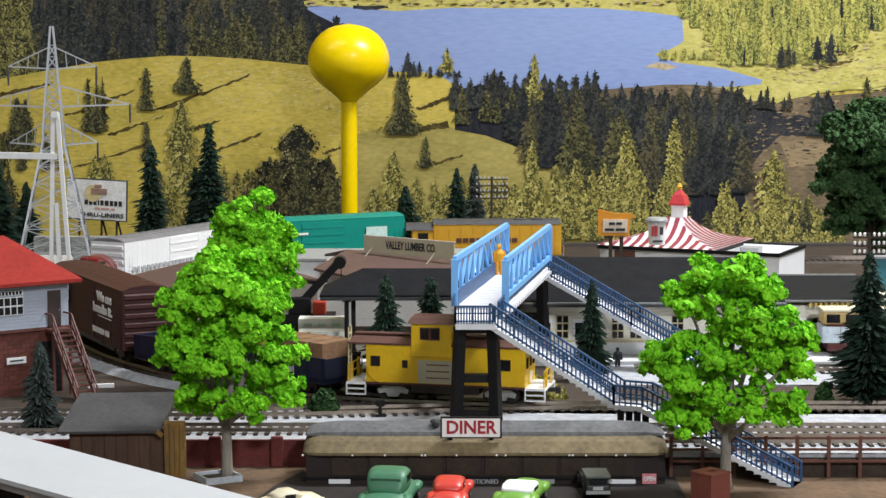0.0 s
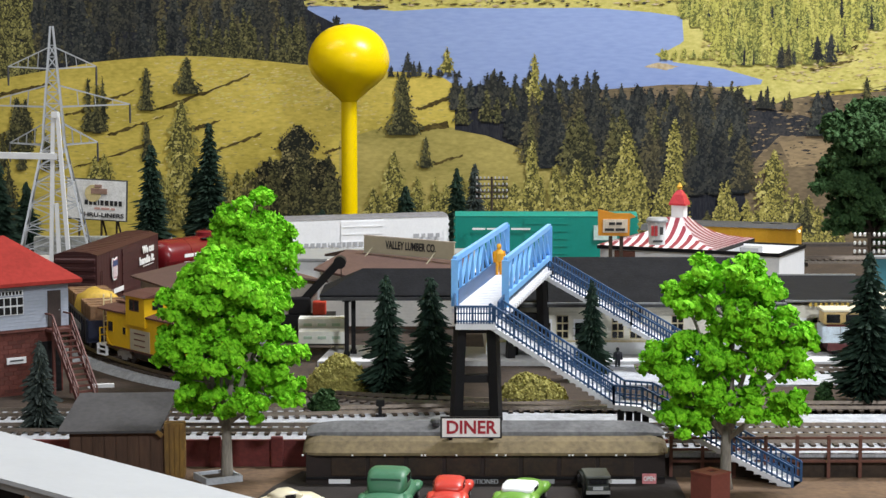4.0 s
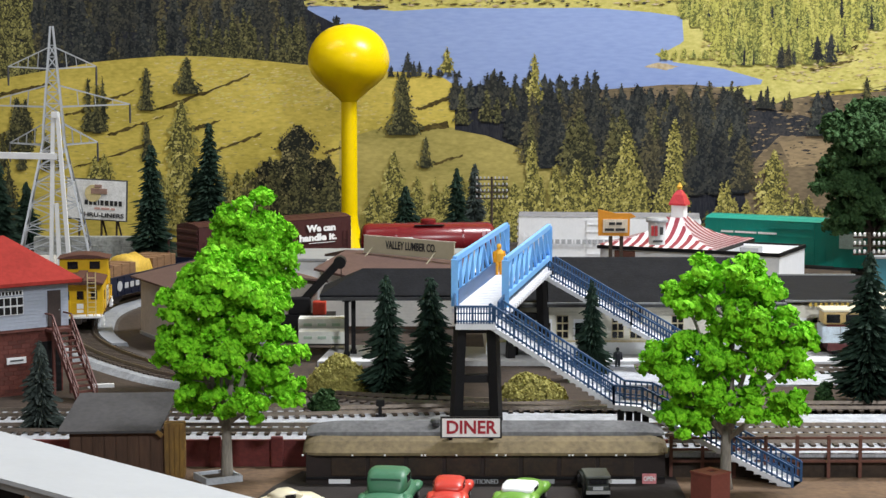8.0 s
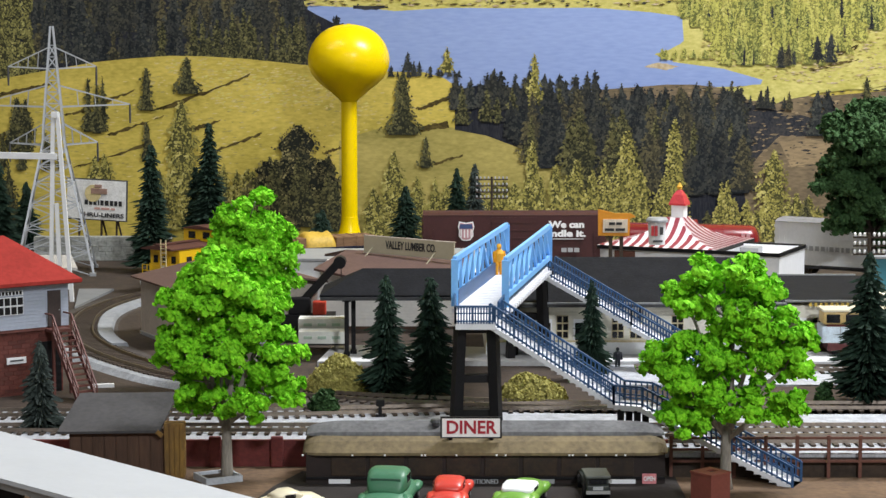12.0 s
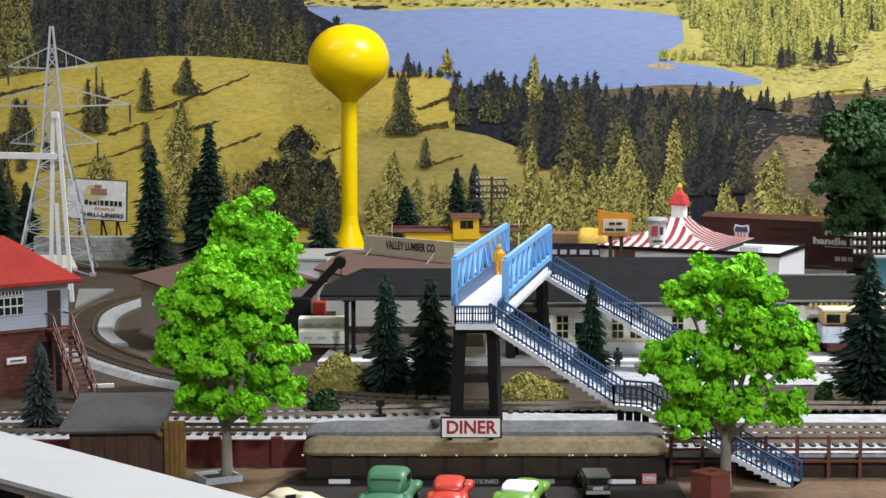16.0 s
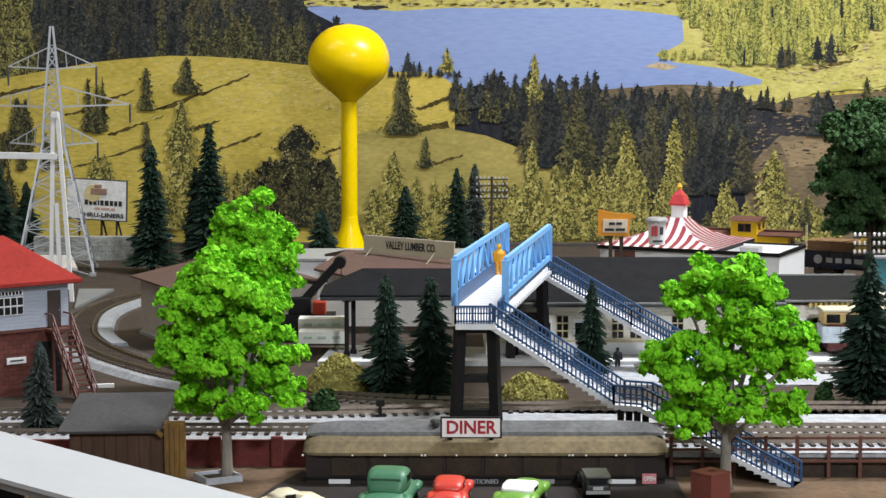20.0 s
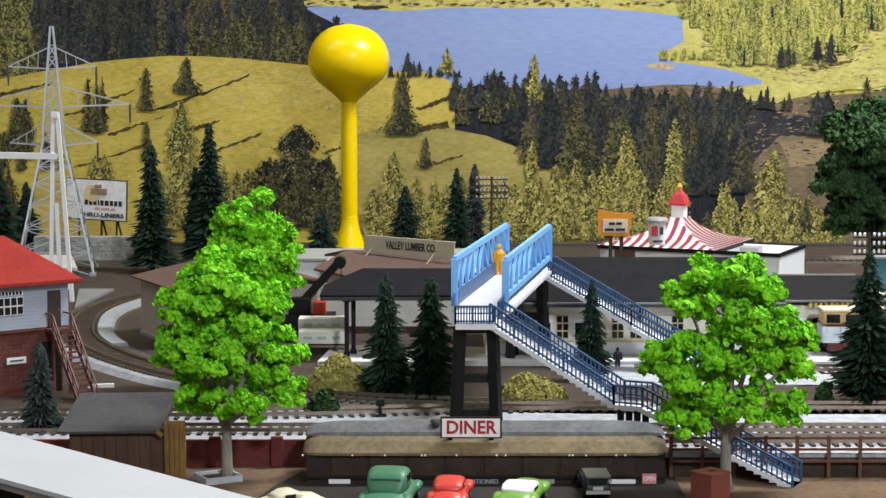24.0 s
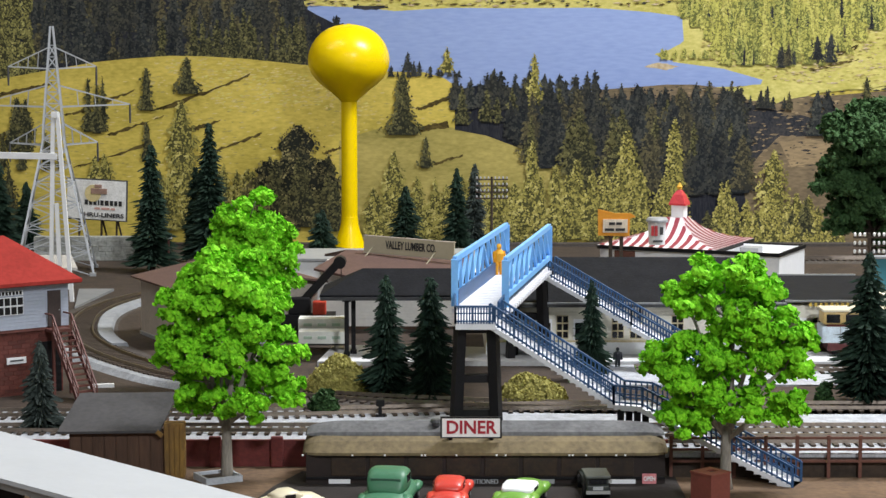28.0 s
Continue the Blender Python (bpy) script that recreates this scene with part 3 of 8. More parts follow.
    tree_row(OLIVE, -0.1502, -0.1207, -0.0071, 0.05, 0.07, 2, 0.59, 117)
    tree_row(SUNLIT, -0.0831, -0.0463, -0.0004, 0.095, 0.102, 1, 0.59, 118)
    tree_row(SUNLIT, -0.0966, -0.0027, -0.0105, 0.05, 0.075, 6, 0.59, 119)
    tree_row(SUNLIT, -0.0094, 0.0912, -0.0206, 0.05, 0.085, 8, 0.566, 120)
    tree_row(OLIVE, 0.1515, 0.232, 0.0466, 0.085, 0.1, 2, 0.543, 121)
    tree_row(SUNLIT, 0.0898, 0.118, 0.003, 0.098, 0.102, 1, 0.425, 122)
    tree_row(SUNLIT, 0.1113, 0.1851, -0.0138, 0.075, 0.098, 5, 0.496, 123)
    tree_row(SUNLIT, 0.1985, 0.2219, 0.0265, 0.088, 0.092, 1, 0.519, 124)
    tree_row(SUNLIT, 0.2488, 0.2789, 0.0097, 0.113, 0.116, 1, 0.401, 125)
    tree_row(SUNLIT, 0.1817, 0.2454, -0.0004, 0.06, 0.085, 4, 0.425, 126)
    tree_row(SUNLIT, 0.1716, 0.2856, -0.0138, 0.05, 0.08, 8, 0.496, 127)
    tree_row(SUNLIT, 0.3192, 0.346, -0.0004, 0.05, 0.06, 2, 0.425, 128)
    tree_row(SUNLIT, 0.3694, 0.403, 0.003, 0.088, 0.092, 1, 0.59, 129)
    tree_row(SUNLIT, 0.3192, 0.4466, -0.024, 0.04, 0.065, 11, 0.59, 130)
    tree_row(SUNLIT, 0.3326, 0.4432, -0.0273, 0.02, 0.045, 9, 0.59, 131)
    tree_row(OLIVE, 0.3058, 0.4801, -0.0273, 0.03, 0.06, 12, 0.649, 133)
    tree_row(SUNLIT, 0.3058, 0.4801, -0.0314, 0.02, 0.045, 16, 0.708, 134)
    tree_row(SUNLIT, -0.0966, 0.1448, -0.0273, 0.02, 0.04, 16, 0.708, 135)
    tree_row(OLIVE, -0.5391, -0.4989, -0.0138, 0.07, 0.09, 2, 0.472, 132)


# ---- tracks ----
RAIL_Z = 0.0042


def loop_points():
    """The loop's centre line: in from the right at the front, round the left end, out along the back and away to the right."""
    knots = [Vector(p) for p in ((1.5, 1.222), (1.1, 1.222), (0.75, 1.222), (0.45, 1.222), (0.25, 1.222), (0.12, 1.222), (0.06, 1.226), (0, 1.238), (-0.0677, 1.2575),
                                 (-0.1183, 1.2911), (-0.1679, 1.3297), (-0.204, 1.3752), (-0.2392, 1.433), (-0.2668, 1.4994), (-0.2805, 1.5696), (-0.2842, 1.6421), (-0.2694, 1.7152), (-0.2402, 1.7806),
                                 (-0.2001, 1.8405), (-0.15, 1.8896), (-0.09, 1.921), (-0.0285, 1.9345), (0.0409, 1.94), (0.1193, 1.9395), (0.1975, 1.9335), (0.2782, 1.9135), (0.3512, 1.875),
                                 (0.4225, 1.8275), (0.5024, 1.7775), (0.6012, 1.7425), (0.75, 1.722), (1, 1.72), (1.5, 1.72), (2.2, 1.72), (3, 1.72))]
    pts = []
    for k in range(1, len(knots) - 2):
        p = knots[k - 1:k + 3]
        t = [0.0]
        for a, b in zip(p, p[1:]):
            t.append(t[-1] + (b - a).length ** 0.5)
        for i in range(10):
            u = t[1] + (t[2] - t[1]) * i / 10
            a = [p[n] + (p[n + 1] - p[n]) * ((u - t[n]) / (t[n + 1] - t[n])) for n in range(3)]
            b = [a[n] + (a[n + 1] - a[n]) * ((u - t[n]) / (t[n + 2] - t[n])) for n in range(2)]
            c = b[0] + (b[1] - b[0]) * ((u - t[1]) / (t[2] - t[1]))
            pts.append((c.x, c.y))
    return pts


LOOP = loop_points()
STATION = [0.0]
for _a, _b in zip(LOOP, LOOP[1:]):
    STATION.append(STATION[-1] + math.hypot(_b[0] - _a[0], _b[1] - _a[1]))
START = 0.98


def along(pts, lens, s):
    """Place and heading on a polyline at s metres from its start."""
    i = max(0, min(len(lens) - 2, int(np.searchsorted(lens, s)) - 1))
    u = (s - lens[i]) / (lens[i + 1] - lens[i])
    (ax, ay), (bx, by) = pts[i], pts[i + 1]
    return ax + (bx - ax) * u, ay + (by - ay) * u, math.atan2(by - ay, bx - ax)


def ribbon(bm, pts, left, right, z0, z1):
    """A strip of constant section along a polyline, from left to right of its line."""
    rows = []
    for i, (x, y) in enumerate(pts):
        ax, ay = pts[max(0, i - 1)]
        bx, by = pts[min(len(pts) - 1, i + 1)]
        d = math.hypot(bx - ax, by - ay)
        nx, ny = -(by - ay) / d, (bx - ax) / d
        rows.append([bm.verts.new((x + nx * o, y + ny * o, z)) for o, z in ((left[0], z0), (left[1], z1), (right[1], z1), (right[0], z0))])
    for a, b in zip(rows, rows[1:]):
        for j in range(3):
            bm.faces.new((a[j], a[j + 1], b[j + 1], b[j]))
    bm.faces.new(rows[0])
    bm.faces.new(rows[-1])
    return bm


def track(pts, label, bed, z=0.0):
    """A railway track: ballast bed, sleepers and two rails."""
    t = thing("railway_track", pose(0, 0, 0), label, "railway track", "model railway tracks", "structure")
    if bed:
        part("ballast_bed", ribbon(bmesh.new(), pts, (0.027, 0.02), (-0.027, -0.02), z, z + 0.0012), bed, t)
    lens = [0.0]
    for a, b in zip(pts, pts[1:]):
        lens.append(lens[-1] + math.hypot(b[0] - a[0], b[1] - a[1]))
    verts, faces = [], []
    s = 0.003
    while s < lens[-1]:
        x, y, h = along(pts, lens, s)
        if -0.75 < x < 0.75:
            c, sn = math.cos(h), math.sin(h)
            k = len(verts)
            for dz in (z + 0.0008, z + 0.0024):
                for u, v in ((-0.00125, -0.0148), (0.00125, -0.0148), (0.00125, 0.0148), (-0.00125, 0.0148)):
                    verts.append((x + u * c - v * sn, y + u * sn + v * c, dz))
            faces += [(k + 4, k + 5, k + 6, k + 7), (k, k + 1, k + 5, k + 4), (k + 1, k + 2, k + 6, k + 5), (k + 2, k + 3, k + 7, k + 6), (k + 3, k, k + 4, k + 7)]
        s += 0.0064
    me = bpy.data.meshes.new("sleepers")
    me.from_pydata(verts, [], faces)
    me.materials.append(SLEEPER)
    ob = new("sleepers", me)
    ob.parent = t
    ob["kind"] = "stuff"
    for o in (-0.00825, 0.00825):
        part("rail", ribbon(bmesh.new(), pts, (o + 0.0009, o + 0.0005), (o - 0.0009, o - 0.0005), z + 0.0022, z + 0.0042), RAIL, t)
    return t


def straight(y0, y1=None, x0=-1.3, x1=1.5):
    y1 = y0 if y1 is None else y1
    return [(x0 + (x1 - x0) * i / 40, y0 + (y1 - y0) * i / 40) for i in range(41)]


def tracks():
    track(LOOP, "single track on pale ballast curving round the town", ROADBED)
    tagged(part("pale_yard_bed", boxes((-1.3, 1.5, 1.1182, 1.214, 0.0, 0.0012), (0.121, 1.5, 1.089, 1.1182, -0.0012, 0.0012)), BALLAST), "pale grey ballast bed between the front tracks", "ballast", kind="structure")
    tagged(part("siding_bank", boxes((0.121, 1.5, 1.0885, 1.1155, LOW, -0.0014)), DIRT), "low brown soil bank under the siding", "bank", kind="structure")
    lead = []
    for i in range(61):
        x = -1.3 + 1.4 * i / 60
        u = max(0.0, min(1.0, (x + 0.15) / 0.25))
        lead.append((x, 1.198 + 0.024 * u * u * (3 - 2 * u)))
    track(lead, "yard lead that joins the main line behind the diner", None)
    track(straight(1.152), "straight yard track on pale ballast", None)
    track(straight(1.12, x0=0.125), "short straight siding on pale ballast behind the fence", None)
    tagged(part("pale_siding_bed", boxes((0.1, 1.3, 1.305, 1.384, 0.0, 0.0011)), BALLAST), "pale ballast in front of the station platform", "ballast", kind="structure")
    track(straight(2.03, x0=0.36), "far siding at the foot of the mural", ROADBED)
    track(straight(1.36, x0=0.13, x1=1.2), "station siding on pale ballast", None)
    curb = [p for p, s in zip(LOOP, STATION) if START + 0.47 < s < START + 0.9]
    tagged(part("curved_kerb", ribbon(bmesh.new(), curb, (-0.0115, -0.012), (-0.0245, -0.023), 0.0, 0.0036), surf("pale_painted_kerb", (0.27, 0.285, 0.31), 0.85, 0.15, 60, 0.2)), "curved light grey kerb inside the track bend", "kerb", kind="structure")
    outer = [p for p, s in zip(LOOP, STATION) if START + 0.22 < s < START + 0.5]
    tagged(part("ballast_shoulder", ribbon(bmesh.new(), outer, (0.031, 0.026), (0.018, 0.02), 0.0, 0.003), surf("grey_shoulder_gravel", (0.36, 0.38, 0.41), 0.95, 0.2, 150, 0.8, other=(0.2, 0.21, 0.225))), "pale ballast shoulder outside the track bend", "ballast", kind="structure")


# ---- rolling stock: x forward, origin on the rail top ----
def truck(parent, x, mat=None, wheel_r=0.0052, span=0.0105):
    """A bogie: side frames, bolster, axles with wheels."""
    mat = mat or COUPLER
    t = part("bogie", boxes((x - 0.004, x + 0.004, -0.011, 0.011, 0.004, 0.0085)), COUPLER, parent)
    for y in (-0.0118, 0.0118):
        bm = bmesh.new()
        prism(bm, [(x - span * 0.95, 0.0065), (x - span * 0.6, 0.0088), (x + span * 0.6, 0.0088), (x + span * 0.95, 0.0065), (x + span * 0.85, 0.004), (x + span * 0.45, 0.0048), (x + span * 0.3, 0.0022), (x - span * 0.3, 0.0022), (x - span * 0.45, 0.0048), (x - span * 0.85, 0.004)], y - 0.0009, y + 0.0009)
        part("side_frame", bm, mat, t)
    for dx in (-span * 0.62, span * 0.62):
        bm = bmesh.new()
        for y0, y1 in ((-0.0099, -0.0074), (0.0074, 0.0099)):
            lathe(bm, [(wheel_r * 0.9, y0), (wheel_r, y0 + 0.0008), (wheel_r, y1 - 0.0008), (wheel_r * 0.9, y1)], 14, "y", (x + dx, 0, wheel_r))
        lathe(bm, [(0.0012, -0.009), (0.0012, 0.009)], 8, "y", (x + dx, 0, wheel_r))
        part("wheelset", bm, COUPLER, t)
    return t


def couplers(parent, half):
    for s in (-1, 1):
        part("coupler", boxes((s * half - 0.003, s * half + 0.003, -0.0012, 0.0012, 0.007, 0.0095), (s * (half + 0.003) - 0.0015, s * (half + 0.003) + 0.0015, -0.002, 0.002, 0.0062, 0.0102)), COUPLER, parent)


def ribbed_side(car, paint, x0, x1, y, s, z0, z1, n, depth=0.0001):
    """Side posts, each a part of its own on one shared mesh."""
    first = None
    for i in range(n + 1):
        x = x0 + (x1 - x0) * i / n
        if first is None:
            first = part("side_post", boxes((-0.0006, 0.0006, min(0, s * depth), max(0, s * depth), z0, z1)), paint, car)
            ob = first
        else:
            ob = new("side_post", first.data)
            ob.parent = car
        ob.location = (x, y, 0)


def boxcar(label, paint, length, top, ends_dark=False, roof=None):
    """A box car: body, sill, roof walk, ribs, doors, ends, bogies and couplers."""
    car = thing("boxcar", pose(0, 0, 0), label, "boxcar", "cars of the freight train")
    h, w = length / 2, 0.0175
    part("body", boxes((-h, h, -w, w, 0.0105, top - 0.003), bevel=0.0004), paint, car)
    bm = bmesh.new()
    prism(bm, [(-w - 0.0004, top - 0.003), (w + 0.0004, top - 0.003), (w * 0.6, top - 0.0008), (0, top), (-w * 0.6, top - 0.0008)], -h, h, "x")
    part("roof", bm, roof or paint, car)
    bm = bmesh.new()
    for i in range(17):
        x = -h + length * (i + 0.5) / 17
        prism(bm, [(-w + 0.0006, top - 0.0028), (w - 0.0006, top - 0.0028), (w * 0.6, top - 0.0006), (0, top + 0.0002), (-w * 0.6, top - 0.0006)], x - 0.0009, x + 0.0009, "x")
    part("roof_ribs", bm, roof or paint, car)
    part("side_sill", boxes((-h * 0.72, h * 0.72, -w + 0.001, w - 0.001, 0.0075, 0.0105), (-h, h, -0.004, 0.004, 0.006, 0.0105)), DARKGREY, car)
    for s in (-1, 1):
        ribbed_side(car, paint, -h + 0.004, -0.024, s * w, s, 0.011, top - 0.0035, 8)
        ribbed_side(car, paint, 0.024, h - 0.004, s * w, s, 0.011, top - 0.0035, 8)
        door = part("sliding_door", boxes((-0.021, 0.021, s * (w + 0.0002) - 0.0006, s * (w + 0.0002) + 0.0006, 0.0115, top - 0.005)), paint, car)
        bm = bmesh.new()
        for k in range(5):
            z = 0.015 + (top - 0.025) * k / 4
            box(bm, -0.0205, 0.0205, s * (w + 0.0008) - 0.0004, s * (w + 0.0008) + 0.0004, z - 0.0006, z + 0.0006)
        part("door_ribs", bm, paint, door)
        part("door_rail", boxes((-0.04, 0.04, s * (w + 0.0009) - 0.0005, s * (w + 0.0009) + 0.0005, 0.0098, 0.0112)), DARKGREY, car)
        bm = bmesh.new()
        for k in range(6):
            z = 0.0148 + (top - 0.0225) * k / 5
            prism(bm, [(z - 0.0024, s * (h - 0.0002)), (z - 0.0012, s * (h + 0.0013)), (z + 0.0012, s * (h + 0.0013)), (z + 0.0024, s * (h - 0.0002))], -w + 0.0015, w - 0.0015, "rib")
        part("end_ribs", bm, paint, car)
        for e in (-1, 1):
            lad = bmesh.new()
            xa = e * (h - 0.0075)
            for xx in (xa - 0.0025, xa + 0.0025):
                bar(lad, (xx, s * (w + 0.001), 0.0085), (xx, s * (w + 0.001), top - 0.016), 0.0004)
            for k in range(6):
                z = 0.0105 + k * 0.004
                bar(lad, (xa - 0.0025, s * (w + 0.001), z), (xa + 0.0025, s * (w + 0.001), z), 0.0004)
            part("ladder", lad, paint, car)
    truck(car, -h + 0.022)
    truck(car, h - 0.022)
    couplers(car, h + 0.002)
    return car


def side_plate(car, name, x0, x1, z0, z1, mat, both=True, y=0.0188):
    """A printed patch on the car's sides; the far side is turned about."""
    for s in ((-1, 1) if both else (-1,)):
        a, b = (x0, x1) if s < 0 else (-x1, -x0)
        part(name, boxes((a, b, min(s * y, s * (y + 0.0003)), max(s * y, s * (y + 0.0003)), z0, z1)), mat, car)


def side_text(car, text, x, z, size, width, mat, y=0.0189):
    lettering(text, size, mat, car, Matrix.Translation((x, -y, z)) @ FACING, width, weight=0.05)
    lettering(text, size, mat, car, Matrix.Translation((-x, y, z)) @ pose(0, 0, 0, 90, 0, 180), width, weight=0.05)


def word_bars(parent, x0, x1, z, h, mat, y, words, s=-1):
    """Writing too small to read: bars of its size and colour."""
    total = sum(words) + 0.5 * (len(words) - 1)
    u, k = 0.0, (x1 - x0) / total
    for w in words:
        a, b = x0 + u * k, x0 + (u + w) * k
        part("lettering_bar", boxes((a, b, min(s * y, s * (y + 0.0003)), max(s * y, s * (y + 0.0003)), z - h / 2, z + h / 2)), mat, parent)
        u += w + 0.5


def emblem(car, x, z, h, y=0.0189):
    """A plain shield in three colours."""
    for s in (-1, 1):
        xx = x if s < 0 else -x
        for name, k, m, dy in (("shield_rim", 1.0, PRINTWHITE, 0), ("shield_field", 0.86, PRINTPINK, 0.0003), ("shield_band", 0.86, PRINTBLUE, 0.0006)):
            w2, h2 = h * 0.42 * k, h * 0.5 * k
            if name == "shield_band":
                pts = [(xx - w2 * 0.95, z + h2 * 0.3), (xx + w2 * 0.95, z + h2 * 0.3), (xx + w2 * 0.85, z + h2 * 0.85), (xx - w2 * 0.85, z + h2 * 0.85)]
            else:
                pts = [(xx - w2, z + h2 * 0.45), (xx - w2 * 0.85, z + h2), (xx, z + h2 * 0.86), (xx + w2 * 0.85, z + h2), (xx + w2, z + h2 * 0.45), (xx + w2 * 0.85, z), (xx + w2 * 0.9, z - h2 * 0.5), (xx + w2 * 0.5, z - h2 * 0.95), (xx, z - h2), (xx - w2 * 0.5, z - h2 * 0.95), (xx - w2 * 0.9, z - h2 * 0.5), (xx - w2 * 0.85, z)]
            a, b = sorted((s * (y + dy), s * (y + dy + 0.0003)))
            part(name, prism(bmesh.new(), pts, a, b), m, car)
        for k in range(4):
            xs = xx + (k - 1.5) * h * 0.17
            a, b = sorted((s * (y + 0.0006), s * (y + 0.0009)))
            part("shield_stripe", boxes((xs - h * 0.03, xs + h * 0.03, a, b, z - h * 0.33, z + h * 0.1)), PRINTWHITE, car)


def teal_car():
    car = boxcar("teal steel boxcar with a white placard in the train", TEAL, 0.173, 0.0535)
    side_plate(car, "placard", 0.045, 0.067, 0.028, 0.042, surf("pale_green_placard", (0.5, 0.66, 0.62), 0.5))
    for s in (-1, 1):
        word_bars(car, -0.07, -0.015, 0.0385, 0.0018, PRINTWHITE, 0.0189, [4, 7, 6], s)
        word_bars(car, -0.05, -0.036, 0.022, 0.003, PRINTGREY, 0.0189, [3, 3], s)
        word_bars(car, -0.06, -0.02, 0.017, 0.0015, PRINTGREY, 0.0189, [3, 5, 4], s)
    return car


def white_car():
    car = boxcar("white steel boxcar with grey railroad lettering in the train", CARWHITE, 0.171, 0.053, roof=surf("galvanised_car_roof", (0.2, 0.2, 0.22), 0.55))
    for s in (-1, 1):
        word_bars(car, -0.076, 0.012 if s < 0 else 0.012, 0.0265, 0.0042, PRINTGREY, 0.0189, [1, 1, 0.2, 1, 1, 1, 1, 1, 0.2, 1, 1, 0.6, 1, 1, 1, 1, 1], s)
        word_bars(car, 0.045, 0.072, 0.0285, 0.0012, PRINTGREY, 0.0189, [9], s)
        word_bars(car, 0.05, 0.076, 0.0325, 0.004, PRINTGREY, 0.0189, [1.2, 0.8, 1.2, 0.8], s)
        word_bars(car, 0.074, 0.082, 0.0155, 0.004, PRINTBLACK, 0.0189, [1, 1], s)
    return car


def brown_car():
    car = boxcar("dark brown boxcar with white slogan lettering in the train", BOXBROWN, 0.173, 0.0545)
    side_text(car, "We can", 0.05, 0.0425, 0.0085, 0.034, PRINTWHITE, 0.0192)
    side_text(car, "handle it.", 0.046, 0.034, 0.0085, 0.044, PRINTWHITE, 0.0192)
    side_plate(car, "underline", 0.035, 0.066, 0.0288, 0.0293, PRINTWHITE, y=0.019)
    for s in (-1, 1):
        word_bars(car, 0.045 if s < 0 else 0.045, 0.062, 0.0185, 0.004, PRINTGREY, 0.019, [2, 2, 2], s)
        word_bars(car, -0.06, -0.022, 0.0185, 0.0038, PRINTWHITE, 0.019, [2, 6], s)
    emblem(car, -0.0455, 0.0365, 0.0185, 0.019)
    return car


def tank_car():
    car = thing("tank_car", pose(0, 0, 0), "glossy dark red tank car with white lettering in the train", "tank car", "cars of the freight train")
    h, r, zc = 0.0655, 0.0165, 0.0268
    bm = lathe(bmesh.new(), [(0.004, -h), (r * 0.6, -h + 0.0012), (r * 0.9, -h + 0.004), (r, -h + 0.008), (r, h - 0.008), (r * 0.9, h - 0.004), (r * 0.6, h - 0.0012), (0.004, h)], 32, "x", (0, 0, zc))
    part("tank", bm, TANKRED, car, smooth=True)
    part("dome", lathe(bmesh.new(), [(0.0075, zc + r - 0.002), (0.0075, zc + r + 0.0028), (0.006, zc + r + 0.004), (0.002, zc + r + 0.0045)], 20), TANKRED, car)
    part("dome_walk", boxes((-0.014, 0.014, -0.012, -0.008, zc + r - 0.002, zc + r - 0.0012), (-0.014, 0.014, 0.008, 0.012, zc + r - 0.002, zc + r - 0.0012)), BLACKP, car)
    part("underframe", boxes((-h - 0.003, h + 0.003, -0.005, 0.005, 0.0065, 0.0105), (-h - 0.002, -h + 0.016, -0.014, 0.014, 0.009, 0.0122), (h - 0.016, h + 0.002, -0.014, 0.014, 0.009, 0.0122)), BLACKP, car)
    bm = bmesh.new()
    for s in (-1, 1):
        bar(bm, (-h, s * 0.0178, 0.0265), (h, s * 0.0178, 0.0265), 0.0005)
        for k in range(7):
            x = -h + 2 * h * k / 6
            bar(bm, (x, s * 0.0164, 0.0265), (x, s * 0.0178, 0.0265), 0.0005)
    part("handrail", bm, TANKRED, car)
    bm = bmesh.new()
    for x in (-0.032, 0.032):
        lathe(bm, [(r + 0.0003, x - 0.0008), (r + 0.0003, x + 0.0008)], 32, "x", (0, 0, zc))
    part("tank_band", bm, TANKRED, car)
    for s in (-1, 1):
        word_bars(car, -0.044, -0.016, 0.0295, 0.003, PRINTWHITE, 0.0165, [4, 5], s)
        word_bars(car, -0.044, -0.03, 0.0235, 0.0016, PRINTWHITE, 0.0165, [3, 2], s)
        word_bars(car, 0.05, 0.058, 0.0335, 0.005, PRINTPINK, 0.0155, [1, 1], s)
    truck(car, -h + 0.014)
    truck(car, h - 0.014)
    couplers(car, h + 0.004)
    return car


